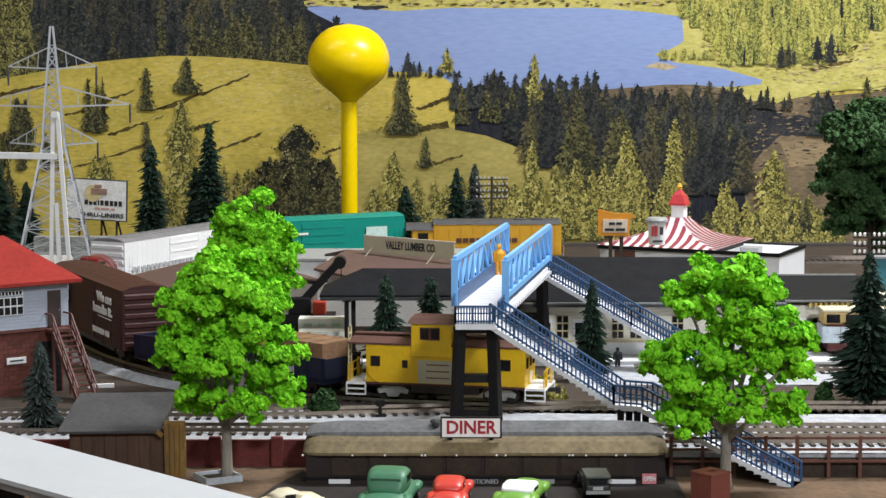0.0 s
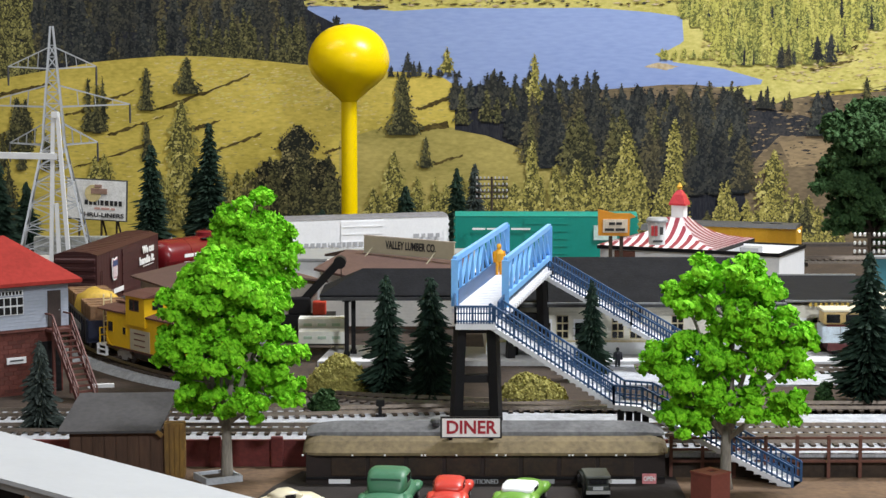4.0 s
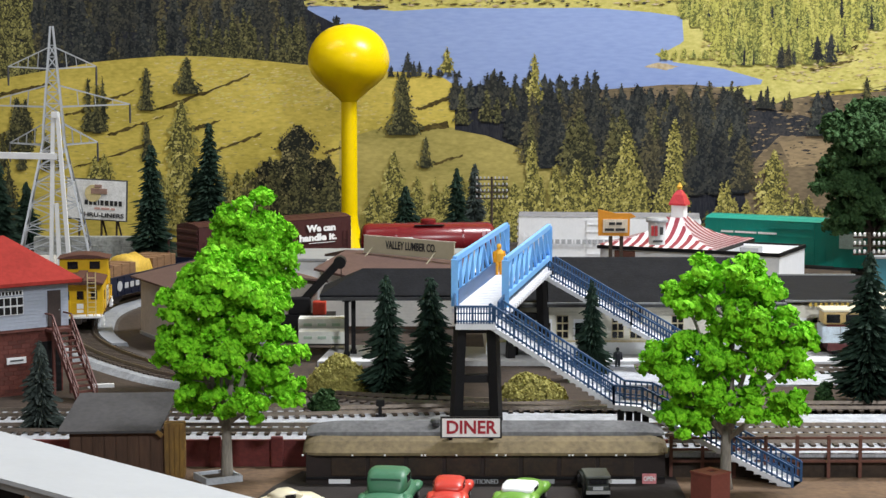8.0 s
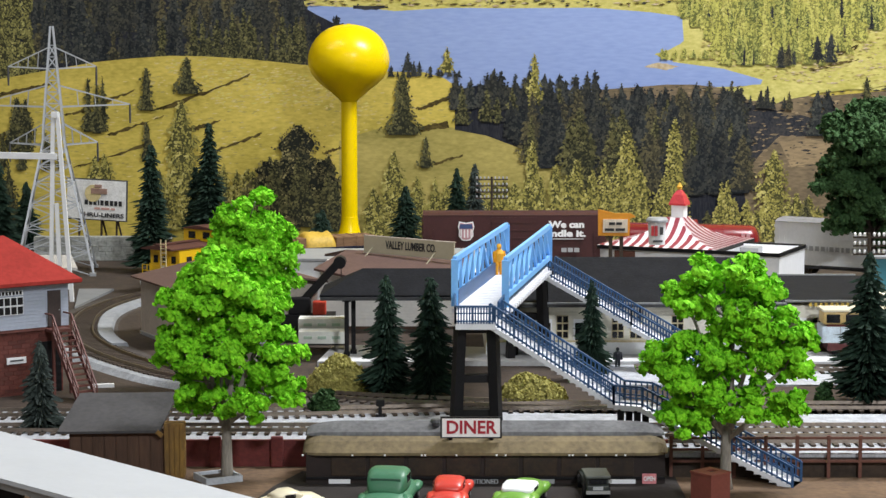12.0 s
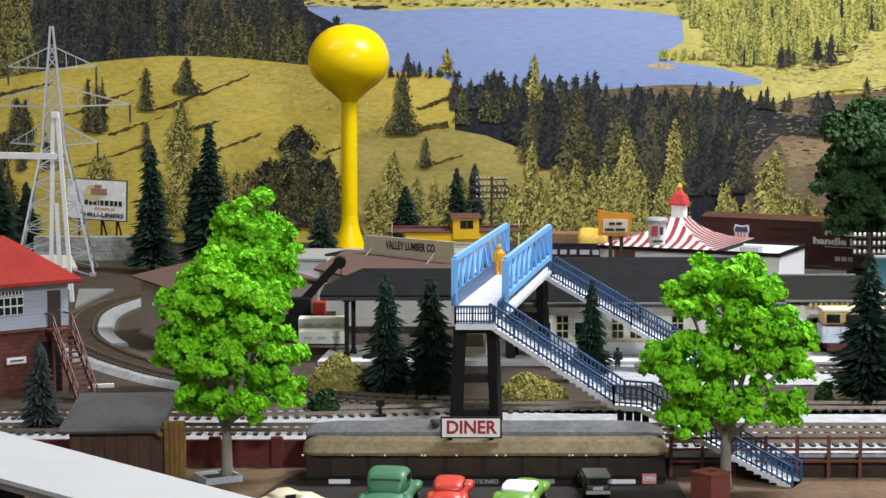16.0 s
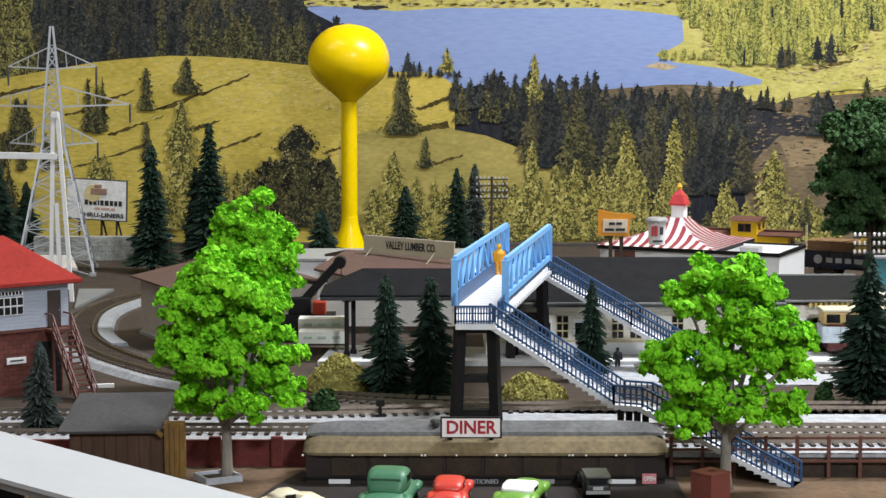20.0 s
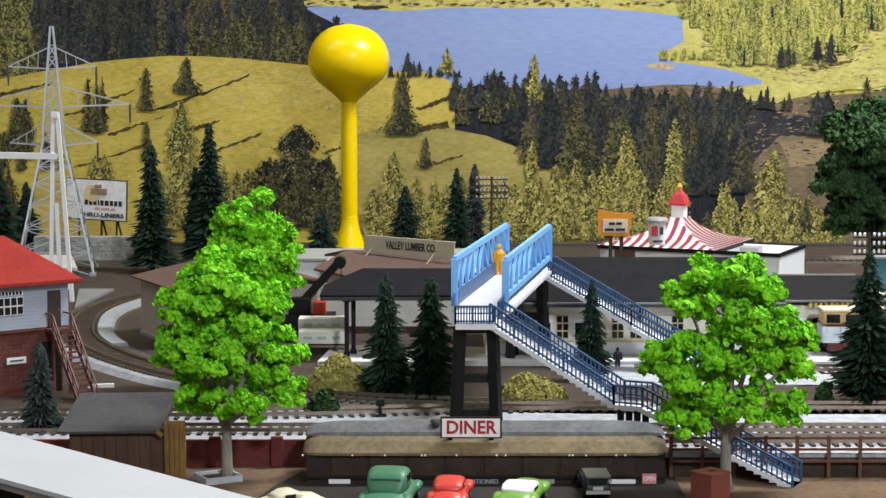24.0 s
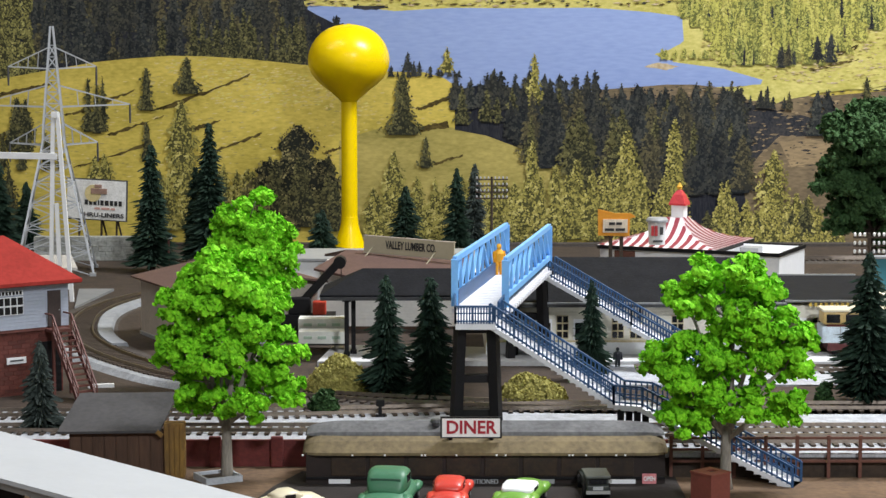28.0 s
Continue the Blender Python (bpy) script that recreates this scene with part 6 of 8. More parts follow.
def lumber_store():
    t = thing("lumber_store", pose(0, 0, 0), "lumber store with a brown roof, grey clapboard and khaki sign", "store")
    grey = surf("pale_grey_clapboard", (0.8, 0.78, 0.75), 0.75, 0.06, 60, 0.1)
    part("wall", boxes((-0.095, 0.0288, 1.56, 1.66, 0.0, 0.0432)), grey, t)
    clapboards(t, -0.095, 0.0288, 0.001, 0.042, 1.56, 17, grey)
    part("foundation", boxes((-0.0954, 0.0292, 1.5585, 1.561, 0.0, 0.0022)), WOODBROWN, t)
    corners = [(-0.0995, 1.555, 0.048), (-0.0695, 1.535, 0.0438), (0.0223, 1.535, 0.0438), (0.0232, 1.6, 0.049), (-0.0779, 1.63, 0.0543)]
    part("roof", slab(bmesh.new(), corners, 0.0018), BROWNROOF, t)
    part("rear_roof", slab(bmesh.new(), [corners[4], corners[3], (corners[3][0], 1.7, 0.043), (corners[0][0], 1.7, 0.043)], 0.0018), BROWNROOF, t)
    part("gable", boxes((-0.089, 0.0232, 1.57, 1.65, 0.043, 0.0455)), grey, t)
    a, b = Vector((-0.0628, 1.617, 0)), Vector((0.0089, 1.585, 0))
    m = Matrix.Translation(((a + b) / 2 + Vector((0, 0, 0.0592)))) @ pose(0, 0, 0, 0, 1.8, math.degrees(math.atan2(b.y - a.y, b.x - a.x)))
    wdt = (b - a).length
    sign = part("sign_board", boxes((-wdt / 2, wdt / 2, -0.001, 0.001, -0.0066, 0.0066)), BOARDTAN, t, "khaki sign board with black letters")
    sign.matrix_basis = m
    lettering("VALLEY LUMBER CO.", 0.0088, PRINTBLACK, sign, Matrix.Translation((0.002, -0.0012, 0.0005)) @ FACING, wdt * 0.56)
    part("sign_rim", boxes((-wdt / 2 - 0.0006, wdt / 2 + 0.0006, -0.0008, 0.0012, 0.0066, 0.0072)), TAN, sign)
    part("sign_rim", boxes((-wdt / 2 - 0.0006, wdt / 2 + 0.0006, -0.0008, 0.0012, -0.0072, -0.0066)), TAN, sign)
    for u in (-0.4, 0.3):
        part("sign_stay", bar(bmesh.new(), (wdt * u, -0.001, -0.002), (wdt * u - 0.005, -0.014, -0.0145), 0.0007), BOARDTAN, sign)
    s = thing("white_warehouse", pose(0, 0, 0), "plain white flat-roofed warehouse beside the lumber store", "warehouse")
    part("wall", boxes((-0.1509, 0.0269, 1.72, 1.8, 0.0, 0.0349)), WHITE, s)
    part("roof", boxes((-0.1518, 0.0279, 1.718, 1.802, 0.0349, 0.0369)), MIDGREY, s)


def tan_house():
    # x runs along the eave from the back corner toward the near tree, y inward
    t = thing("tan_freight_house", pose(-0.238, 1.538, 0, 0, 0, -62.8), "tan stucco freight house with a brown pitched roof", "freight house")
    h, rise, d = 0.0445, 0.0105, 0.06
    part("wall", boxes((0.006, 0.094, 0.006, 2 * d - 0.006, 0.0, h - 0.001)), TAN, t)
    part("gable", prism(bmesh.new(), [(0.007, h - 0.0012), (2 * d - 0.007, h - 0.0012), (d, h + rise - 0.0016)], 0.0062, 0.0938, "x"), TAN, t)
    for y0, z0, y1, z1 in ((0.0, h, d, h + rise), (d, h + rise, 2 * d, h)):
        part("roof_slope", slab(bmesh.new(), [(0.0, y0, z0), (0.1, y0, z0), (0.1, y1, z1), (0.0, y1, z1)], 0.0014), BROWNROOF, t)
    part("foundation", boxes((0.005, 0.095, 0.005, 2 * d - 0.005, 0.0, 0.0025)), MIDGREY, t)


def signal_tower():
    # origin at the tower's near right corner, x along the visible face
    rz = 36
    t = thing("signal_tower", pose(-0.2408, 1.2922, 0.0, 0, 0, rz), "signal tower with red hipped roof, grey-blue siding over brick", "signal tower")
    L, D, zf, ze = 0.1, 0.06, 0.0415, 0.0705
    part("brick_base", boxes((-L, -0.004, 0.0, D, -0.012, zf)), BRICKRED, t)
    part("upper_wall", boxes((-L - 0.001, 0.0, -0.001, D, zf + 0.0006, ze)), GREYBLUE, t)
    clapboards(t, -L - 0.001, 0.0, zf + 0.0008, ze, -0.001, 13, GREYBLUE)
    part("belt_board", boxes((-L - 0.002, 0.001, -0.002, D + 0.001, zf - 0.001, zf + 0.0006)), MAROON, t)
    part("roof", hip_roof(bmesh.new(), -L - 0.008, 0.007, -0.008, D + 0.008, ze + 0.002, ze + 0.0285, 0.036, 0.0022), REDROOF, t)
    part("fascia", boxes((-L - 0.0075, 0.0065, -0.0075, -0.0062, ze - 0.0008, ze + 0.0006), (0.005, 0.0065, -0.0075, D + 0.0075, ze - 0.0008, ze + 0.0006)), MAROON, t)
    # window band with small upper lights
    for k in range(3):
        xc = -0.0398 - k * 0.0205
        window(t, xc, 0.0575, 0.0175, 0.0115, -0.0016, WHITE, 4, 2)
        bm = bmesh.new()
        wf = part("transom", boxes((xc - 0.00875, xc + 0.00875, -0.0021, -0.0015, 0.0643, 0.0672)), WHITE, t)
        for i in range(7):
            xa = xc - 0.008 + i * 0.00235
            part("pane", boxes((xa, xa + 0.0015, -0.0025, -0.0021, 0.0647, 0.0668)), GLASS, wf)
    d = part("door", boxes((-0.0145, -0.0055, -0.0024, -0.001, zf + 0.0008, 0.0655), bevel=0.0003), surf("dark_brown_door", (0.05, 0.035, 0.032), 0.6), t, "dark brown door at the stair head")
    part("door_knob", boxes((-0.0072, -0.0066, -0.0031, -0.0024, 0.0525, 0.0531)), TRUCKGREY, d)
    part("name_plate", boxes((-0.0425, -0.0295, -0.0012, -0.0002, 0.0205, 0.0245)), WHITE, t)
    word = part("lettering_bar", boxes((-0.0405, -0.0315, -0.0016, -0.0011, 0.0222, 0.023)), PRINTBLACK, t)
    # outside stair, square to the wall
    st = part("stair_landing", boxes((-0.0165, -0.003, -0.0125, -0.0012, zf - 0.0018, zf)), MAROON, t)
    n = 13
    for i in range(n):
        u = (i + 1) / n
        part("step", boxes((-0.0155, -0.004, -0.0125 - 0.034 * u - 0.0014, -0.0125 - 0.034 * u + 0.0016, zf * (1 - u) - 0.001, zf * (1 - u))), MAROON, st)
    for x in (-0.0162, -0.0033):
        part("stringer", bar(bmesh.new(), (x, -0.0125, zf - 0.002), (x, -0.047, 0.0), 0.0008, 0.003), MAROON, st)
        part("handrail", bar(bar(bmesh.new(), (x, -0.0125, zf + 0.0095), (x, -0.047, 0.0095), 0.0009), (x, -0.0125, zf + 0.005), (x, -0.047, 0.005), 0.0006), MAROON, st)
        part("landing_rail", bar(bmesh.new(), (x, -0.0015, zf + 0.0095), (x, -0.0125, zf + 0.0095), 0.0009), MAROON, st)
        for k in range(6):
            u = k / 5
            part("rail_post", bar(bmesh.new(), (x, -0.0125 - 0.0345 * u, zf * (1 - u)), (x, -0.0125 - 0.0345 * u, zf * (1 - u) + 0.0095), 0.0008), MAROON, st)
    for x in (-0.0155, -0.004):
        part("landing_post", boxes((x - 0.0008, x + 0.0008, -0.0125, -0.0109, 0.0, zf - 0.0018)), MAROON, st)
    # black panel on the wall paints the shadow behind the stair
    part("cellar_door", boxes((-0.019, -0.0055, -0.0012, -0.0002, 0.0, 0.033)), BLACKP, t)
    # brick courses on the visible face
    me = None
    for row in range(15):
        z = -0.001 + row * 0.00282
        for k in range(16):
            x = -0.0055 - k * 0.006 - (0.003 if row % 2 else 0)
            if x - 0.0056 < -L:
                continue
            if me is None:
                ob = part("brick", boxes((-0.0056, 0.0, -0.0003, 0.0, 0.0, 0.0025)), BRICK, t)
                me = ob.data
            else:
                ob = new("brick", me)
                ob.parent = t
            ob.location = (x, 0, z)
    # platform and plank at the foot
    p = part("plank", boxes((-0.006, 0.011, 0.0, 0.004, 0.0, 0.0022)), WHITE)
    p.matrix_basis = pose(-0.2237, 1.2984, 0.0, 0, 0, 12)
    tagged(p, "pale plank lying beside the tower stairs", "plank")


def small_canopy():
    t = thing("canopy_hut", pose(-0.3365, 1.8, 0.0, 0, 0, 20), "small white hut with a beige sloping roof behind the tower", "hut")
    z = 0.021
    part("wall", boxes((-0.032, 0.006, 0.0, 0.021, 0.0, z)), WHITE, t)
    part("roof", slab(bmesh.new(), [(-0.039, -0.0065, z + 0.0005), (0.0097, -0.0065, z - 0.001), (0.0097, 0.0237, z + 0.0075), (-0.039, 0.0237, z + 0.009)], 0.0022), surf("beige_roof", (0.42, 0.4, 0.37), 0.8), t)
    tagged(part("concrete_apron", slab(bmesh.new(), [(-0.3053, 1.6708, 0.002), (-0.3232, 1.7921, 0.002), (-0.292, 1.7921, 0.002)], 0.002), surf("pale_concrete", (0.19, 0.195, 0.2), 0.9, 0.1, 60)), "pale concrete apron beside the bend", "pavement", kind="structure")


def restaurant():
    # origin at the near roof corner, x along the front to the right, y to the back
    cap = surf("scarlet_cap_paint", (0.5, 0.04, 0.05), 0.5)
    t = thing("restaurant", pose(0.2289, 1.7, 0, 0, 0, -25.2), "white take-away restaurant with a red and white striped tent roof", "restaurant")
    zt, A0, B0 = 0.0445, 0.106, 0.112
    part("wall", boxes((-A0 + 0.002, -0.002, 0.002, B0 - 0.002, 0.0, zt - 0.002)), WHITE, t)
    part("side_wing", boxes((-0.0015, 0.055, 0.001, 0.0035, 0.0, zt), (0.0525, 0.055, 0.0035, 0.08, 0.0, zt), (-0.0015, 0.0525, 0.078, 0.08, 0.0, zt), (-0.0015, 0.0525, 0.0035, 0.078, 0.0, zt - 0.006)), WHITE, t)
    bm = bmesh.new()
    for a, b in (((-A0, 0, zt), (0, 0, zt)), ((0, 0.0, zt), (0.056, 0.0, zt)), ((0.055, 0, zt), (0.055, 0.081, zt)), ((0.055, 0.08, zt), (0, 0.08, zt)), ((0, 0, zt), (0, B0, zt))):
        bar(bm, a, b, 0.0018, 0.003)
    part("parapet_cap", bm, BLACKP, t)
    part("roof_unit", boxes((0.012, 0.028, 0.03, 0.045, zt - 0.006, zt + 0.002), bevel=0.0005), MIDGREY, t)
    part("front_window", boxes((-0.09, -0.072, -0.0002, 0.002, 0.033, zt - 0.0025)), surf("rust_red_paint", (0.13, 0.05, 0.035), 0.7), t)
    for x in (0.012, 0.03):
        part("wall_panel", boxes((x, x + 0.007, 0.0002, 0.001, 0.012, zt - 0.007)), MIDGREY, t)
    # tent roof: concave slopes up to a lantern, stripes square to the eaves
    c, zl = (-A0 / 2, B0 / 2), 0.066

    def rise(d):
        """Height above the eave at distance d in from it."""
        u = min(1.0, d / 0.046)
        return (zl - zt) * (0.32 * u + 0.68 * u ** 3.2)
    steps = 12
    bm = bmesh.new()
    rows = []
    for i in range(steps + 1):
        d = 0.046 * i / steps
        z = zt + 0.0016 + rise(d)
        rows.append([bm.verts.new(p) for p in ((-A0 + d, d, z), (-d, d, z), (-d, B0 - d, z), (-A0 + d, B0 - d, z))])
    for p, q in zip(rows, rows[1:]):
        for k in range(4):
            bm.faces.new((p[k], p[(k + 1) % 4], q[(k + 1) % 4], q[k]))
    bm.faces.new(rows[0])
    bm.faces.new(rows[-1])
    roof = part("tent_roof", bm, STRIPEWHITE, t, "red and white striped tent roof")
    for side in range(4):
        length = A0 if side in (0, 2) else B0
        n = 12
        for k in range(n):
            s0, s1 = length * (k + 0.27) / n, length * (k + 0.73) / n
            bm = bmesh.new()
            prev = None
            top = min((s0 + s1) / 2, length - (s0 + s1) / 2, 0.046)
            for i in range(steps + 1):
                d = top * i / steps
                a0, a1 = max(s0, min(d, s1)), min(s1, max(length - d, s0))
                z = zt + 0.0021 + rise(d)
                pts = []
                for a in (a0, a1):
                    o = d - 0.0005
                    pts.append({0: (-A0 + a, o, z), 1: (-o, a, z), 2: (-a, B0 - o, z), 3: (-A0 + o, B0 - a, z)}[side])
                cur = [bm.verts.new(p) for p in pts]
                if prev:
                    bm.faces.new((prev[0], prev[1], cur[1], cur[0]))
                prev = cur
            part("roof_stripe", bm, STRIPERED, roof)
    zr = 0.0789
    lan = part("lantern", boxes((c[0] - 0.0034, c[0] + 0.0076, c[1] - 0.0055, c[1] + 0.0055, zl - 0.004, zr)), WHITE, t)
    part("lantern_roof", lathe(bmesh.new(), [(0.0105, zr - 0.0005), (0.0103, zr + 0.001), (0.0062, zr + 0.0085), (0.0024, zr + 0.0125)], 4), cap, lan).matrix_basis = pose(c[0] + 0.0021, c[1], 0, 0, 0, 45)
    part("finial", lathe(bmesh.new(), [(0.0018, zr + 0.013), (0.0028, zr + 0.0155), (0.0014, zr + 0.0175), (0.0004, zr + 0.019)], 8, "z", (c[0] + 0.0021, c[1], 0)), surf("gold_finial", (0.7, 0.4, 0.04), 0.4), lan)
    # the bucket sign on the roof's edge
    b = thing("bucket_sign", pose(0.1813, 1.715, 0), "white and red bucket-shaped sign with a grey lid", "sign")
    zb = 0.0496
    part("bucket", lathe(bmesh.new(), [(0.0068, zb), (0.0078, 0.0687)], 24), WHITE, b)
    part("lid", lathe(bmesh.new(), [(0.0095, 0.0687), (0.0095, 0.0706), (0.008, 0.0725)], 24), MIDGREY, b)
    for xa, w in ((-0.0045, 0.0012), (-0.0015, 0.0012)):
        part("red_panel", boxes((xa - w, xa + w, -0.0085, -0.0074, zb + 0.008, zb + 0.0165)), cap, b)
    part("dark_mark", boxes((0.0016, 0.0044, -0.0082, -0.0072, zb + 0.009, zb + 0.0155)), DARKGREY, b)
    part("lettering_bar", boxes((-0.004, 0.004, -0.0078, -0.0068, zb + 0.0026, zb + 0.0042)), DARKGREY, b)
    # the orange road sign
    o = thing("road_sign", pose(0.1436, 1.68, 0), "orange arrow-shaped road sign with a white panel", "sign")
    z0, z1 = 0.0602, 0.0828
    part("sign_body", prism(bmesh.new(), [(-0.0148, z0 + 0.0005), (0.011, z0), (0.0115, z1 - 0.008), (0.0165, z1 - 0.0065), (0.012, z1 - 0.0035), (-0.0005, z1 - 0.0035), (-0.0152, z1)], -0.001, 0.001), ORANGE, o)
    part("sign_panel", boxes((-0.011, 0.0095, -0.0016, -0.0009, z0 + 0.003, z1 - 0.0085)), surf("pale_sign_panel", (0.72, 0.62, 0.5), 0.6), o)
    for z, a, w in ((z0 + 0.0105, -0.006, 0.006), (z0 + 0.0055, -0.0095, 0.0085)):
        for k in range(2):
            xa = a + k * (w - a) / 2
            part("lettering_bar", boxes((xa, xa + (w - a) / 2 - 0.0012, -0.002, -0.0015, z - 0.0011, z + 0.0011)), PRINTBLACK, o)
    part("sign_post", boxes((-0.006, -0.003, -0.0008, 0.0008, 0.0, z0), (0.003, 0.006, -0.0008, 0.0008, 0.0, z0)), DARKBARK, o)


def rounded_roof(profile, x0, x1, base, reach):
    """A railcar roof of one section whose two ends curve down to their eaves."""
    rows = [(reach * (1 - math.cos(math.pi / 2 * k / 6)), 0.3 + 0.7 * math.sin(math.pi / 2 * k / 6)) for k in range(7)]
    stations = [(x0 + d, f) for d, f in rows] + [(x1 - d, f) for d, f in reversed(rows)]
    mid = sum(y for y, z in profile) / len(profile)
    bm = bmesh.new()
    rings = [[bm.verts.new((x, mid + (y - mid) * (0.55 + 0.45 * f), base + (z - base) * f)) for y, z in profile] for x, f in stations]
    n = len(profile)
    for a, b in zip(rings, rings[1:]):
        for i in range(n):
            bm.faces.new((a[i], a[(i + 1) % n], b[(i + 1) % n], b[i]))
    bm.faces.new(rings[0])
    bm.faces.new(rings[-1])
    return bm


def diner():
    t = thing("diner_car", pose(0, 0, 0), "old brown railcar diner with a grey and tan roof", "diner")
    x0, x1, y0, y1 = -0.0753, 0.1208, 1.07, 1.112
    ze = 0.0054
    part("body", boxes((x0 + 0.002, x1 - 0.002, y0, y1, LOW, ze)), surf("dark_umber_carbody", (0.017, 0.009, 0.0075), 0.6, 0.25, 60, 0.15), t)
    yc = (y0 + y1) / 2
    zr = 0.0179
    lower = [(y0 - 0.003, ze - 0.001), (y0 - 0.003, ze + 0.0005), (y0 + 0.003, ze + 0.0055), (y0 + 0.009, ze + 0.0078), (y1 - 0.009, ze + 0.0078), (y1 - 0.003, ze + 0.0055), (y1 + 0.003, ze + 0.0005), (y1 + 0.003, ze - 0.001)]
    part("lower_roof", rounded_roof(lower, x0, x1, ze - 0.001, 0.012), surf("tan_weathered_roof", (0.215, 0.165, 0.085), 0.85, 0.2, 60, 0.3, other=(0.115, 0.088, 0.05)), t)
    upper = [(y0 + 0.008, ze + 0.0076), (y0 + 0.009, ze + 0.0095), (y0 + 0.014, zr - 0.001), (yc, zr + 0.001), (y1 - 0.014, zr - 0.001), (y1 - 0.009, ze + 0.0095), (y1 - 0.008, ze + 0.0076)]
    part("upper_roof", rounded_roof(upper, x0 + 0.001, x1 - 0.001, ze + 0.0066, 0.022), surf("grey_weathered_roof", (0.15, 0.15, 0.155), 0.85, 0.2, 60, 0.3, other=(0.08, 0.08, 0.085)), t)
    for xa in (-0.0748, -0.0483, -0.031, -0.0113, -0.0095, 0.0072, 0.0286, 0.0334, 0.0674, 0.0692, 0.0763, 0.0924, 0.0972):
        part("eave_light", boxes((xa - 0.0005, xa + 0.0005, y0 - 0.0037, y0 - 0.0028, ze - 0.0011, ze - 0.0003)), PRINTWHITE, t)
    n = 8
    board = surf("stained_window_board", (0.042, 0.023, 0.0105), 0.6, 0.3, 70, 0.2, other=(0.015, 0.0085, 0.006))
    for k in range(n):
        xa = -0.0607 + k * 0.0205
        part("window_board", boxes((xa + 0.001, xa + 0.0205 - 0.0012, y0 - 0.0006, y0 + 0.001, ze - 0.0125, ze - 0.0016), bevel=0.0003), board, t)
    part("skirt_rail", boxes((x0 + 0.002, x1 - 0.002, y0 - 0.0012, y0, ze - 0.0142, ze - 0.0131)), BLACKP, t)
    sign = thing("diner_sign", pose(0.015, 1.072, 0.0187), "white sign with red letters reading DINER on the roof", "sign")
    part("sign_board", boxes((-0.0155, 0.0155, -0.0009, 0.0009, -0.005, 0.005)), PRINTWHITE, sign)
    part("sign_rim", boxes((-0.0164, 0.0164, -0.0006, 0.0012, 0.005, 0.0058), (-0.0164, 0.0164, -0.0006, 0.0012, -0.0058, -0.005), (-0.0164, -0.0155, -0.0006, 0.0012, -0.005, 0.005), (0.0155, 0.0164, -0.0006, 0.0012, -0.005, 0.005)), BLACKP, sign)
    part("sign_foot", boxes((-0.012, -0.01, 0.0022, 0.0042, -0.0085, 0.002), (0.01, 0.012, 0.0022, 0.0042, -0.0085, 0.002)), BLACKP, sign)
    lettering("DINER", 0.0098, PRINTRED, sign, Matrix.Translation((0, -0.0011, 0)) @ FACING, 0.0268)
    part("roof_vent", lathe(bmesh.new(), [(0.0022, -0.002), (0.0022, 0.003), (0.0032, 0.0032), (0.0026, 0.0048)], 12), DARKGREY, t).matrix_basis = pose(-0.0039, 1.085, zr - 0.002)
    zl = -0.0103
    lettering("AIR CONDITIONED", 0.0042, PRINTGREY, t, Matrix.Translation((0.0152, 1.0692, zl)) @ FACING, 0.029)
    part("letter_board", boxes((-0.0612, -0.0496, 1.0688, 1.0694, zl - 0.0012, zl + 0.0016)), WHITE, t)
    part("letter_board", boxes((0.0391, 0.0597, 1.0688, 1.0694, zl - 0.0016, zl + 0.0016)), MIDGREY, t)
    part("letter_board", boxes((0.0896, 0.103, 1.0688, 1.0694, zl - 0.0026, zl + 0.0022)), WHITE, t)
    o = part("open_board", boxes((0.1066, 0.1141, 1.0686, 1.0694, zl - 0.001, zl + 0.0045)), surf("pink_red_board", (0.7, 0.25, 0.27), 0.6), t)
    lettering("OPEN", 0.0034, PRINTWHITE, o, Matrix.Translation((0.1104, 1.0683, zl + 0.0018)) @ FACING, 0.0062)


def parking_lot():
    # dark slab stands in for the soft-edged shadow lying before the diner
    shade_slab = slab(bmesh.new(), [(-0.0905, 1.062, LOW + 0.0008), (-0.0775, 1.1, LOW + 0.0008), (0.126, 1.1, LOW + 0.0008), (0.126, 0.97, LOW + 0.0008), (-0.11, 0.97, LOW + 0.0008)], 0.0008)
    tagged(part("parking_lot", shade_slab, surf("painted_shade_brown", (0.018, 0.0125, 0.0105), 0.9, 0.25, 60, 0.4)), "dark brown-black sheet laid as the shade in front of the diner", "pavement", kind="structure")


def shed():
    t = thing("track_shed", pose(-0.1778, 1.088, LOW, 0, 0, 3), "low brown track shed with a grey roof and gold end boards", "shed")
    h = 0.0255
    part("wall", boxes((-0.025, 0.026, 0.0, 0.036, 0.0, h)), WOODBROWN, t)
    part("roof", slab(bmesh.new(), [(-0.031, -0.004, h + 0.0008), (0.024, -0.004, h + 0.0008), (0.031, 0.038, h + 0.0145), (-0.0235, 0.038, h + 0.0145)], 0.0013), GREYROOF, t)
    for k in range(8):
        part("wall_board", boxes((-0.0245 + k * 0.0062, -0.0245 + k * 0.0062 + 0.0056, -0.0006, 0.0, 0.0005, h - 0.0005)), WOODBROWN, t)
    part("end_wall", boxes((0.0262, 0.0375, -0.002, 0.006, 0.0, h + 0.0045), bevel=0.0006), GOLDWOOD, t, "weathered gold board end of the shed")
    for k in range(4):
        part("end_board", boxes((0.0264 + k * 0.0028, 0.0288 + k * 0.0028, -0.0028, -0.002, 0.0, h + 0.0025 + 0.0016 * (k % 2))), GOLDWOOD, t)
    part("roof_bracket", bar(bmesh.new(), (0.0255, -0.004, h - 0.002), (0.0225, -0.004, h + 0.0005), 0.0022), GOLDWOOD, t)


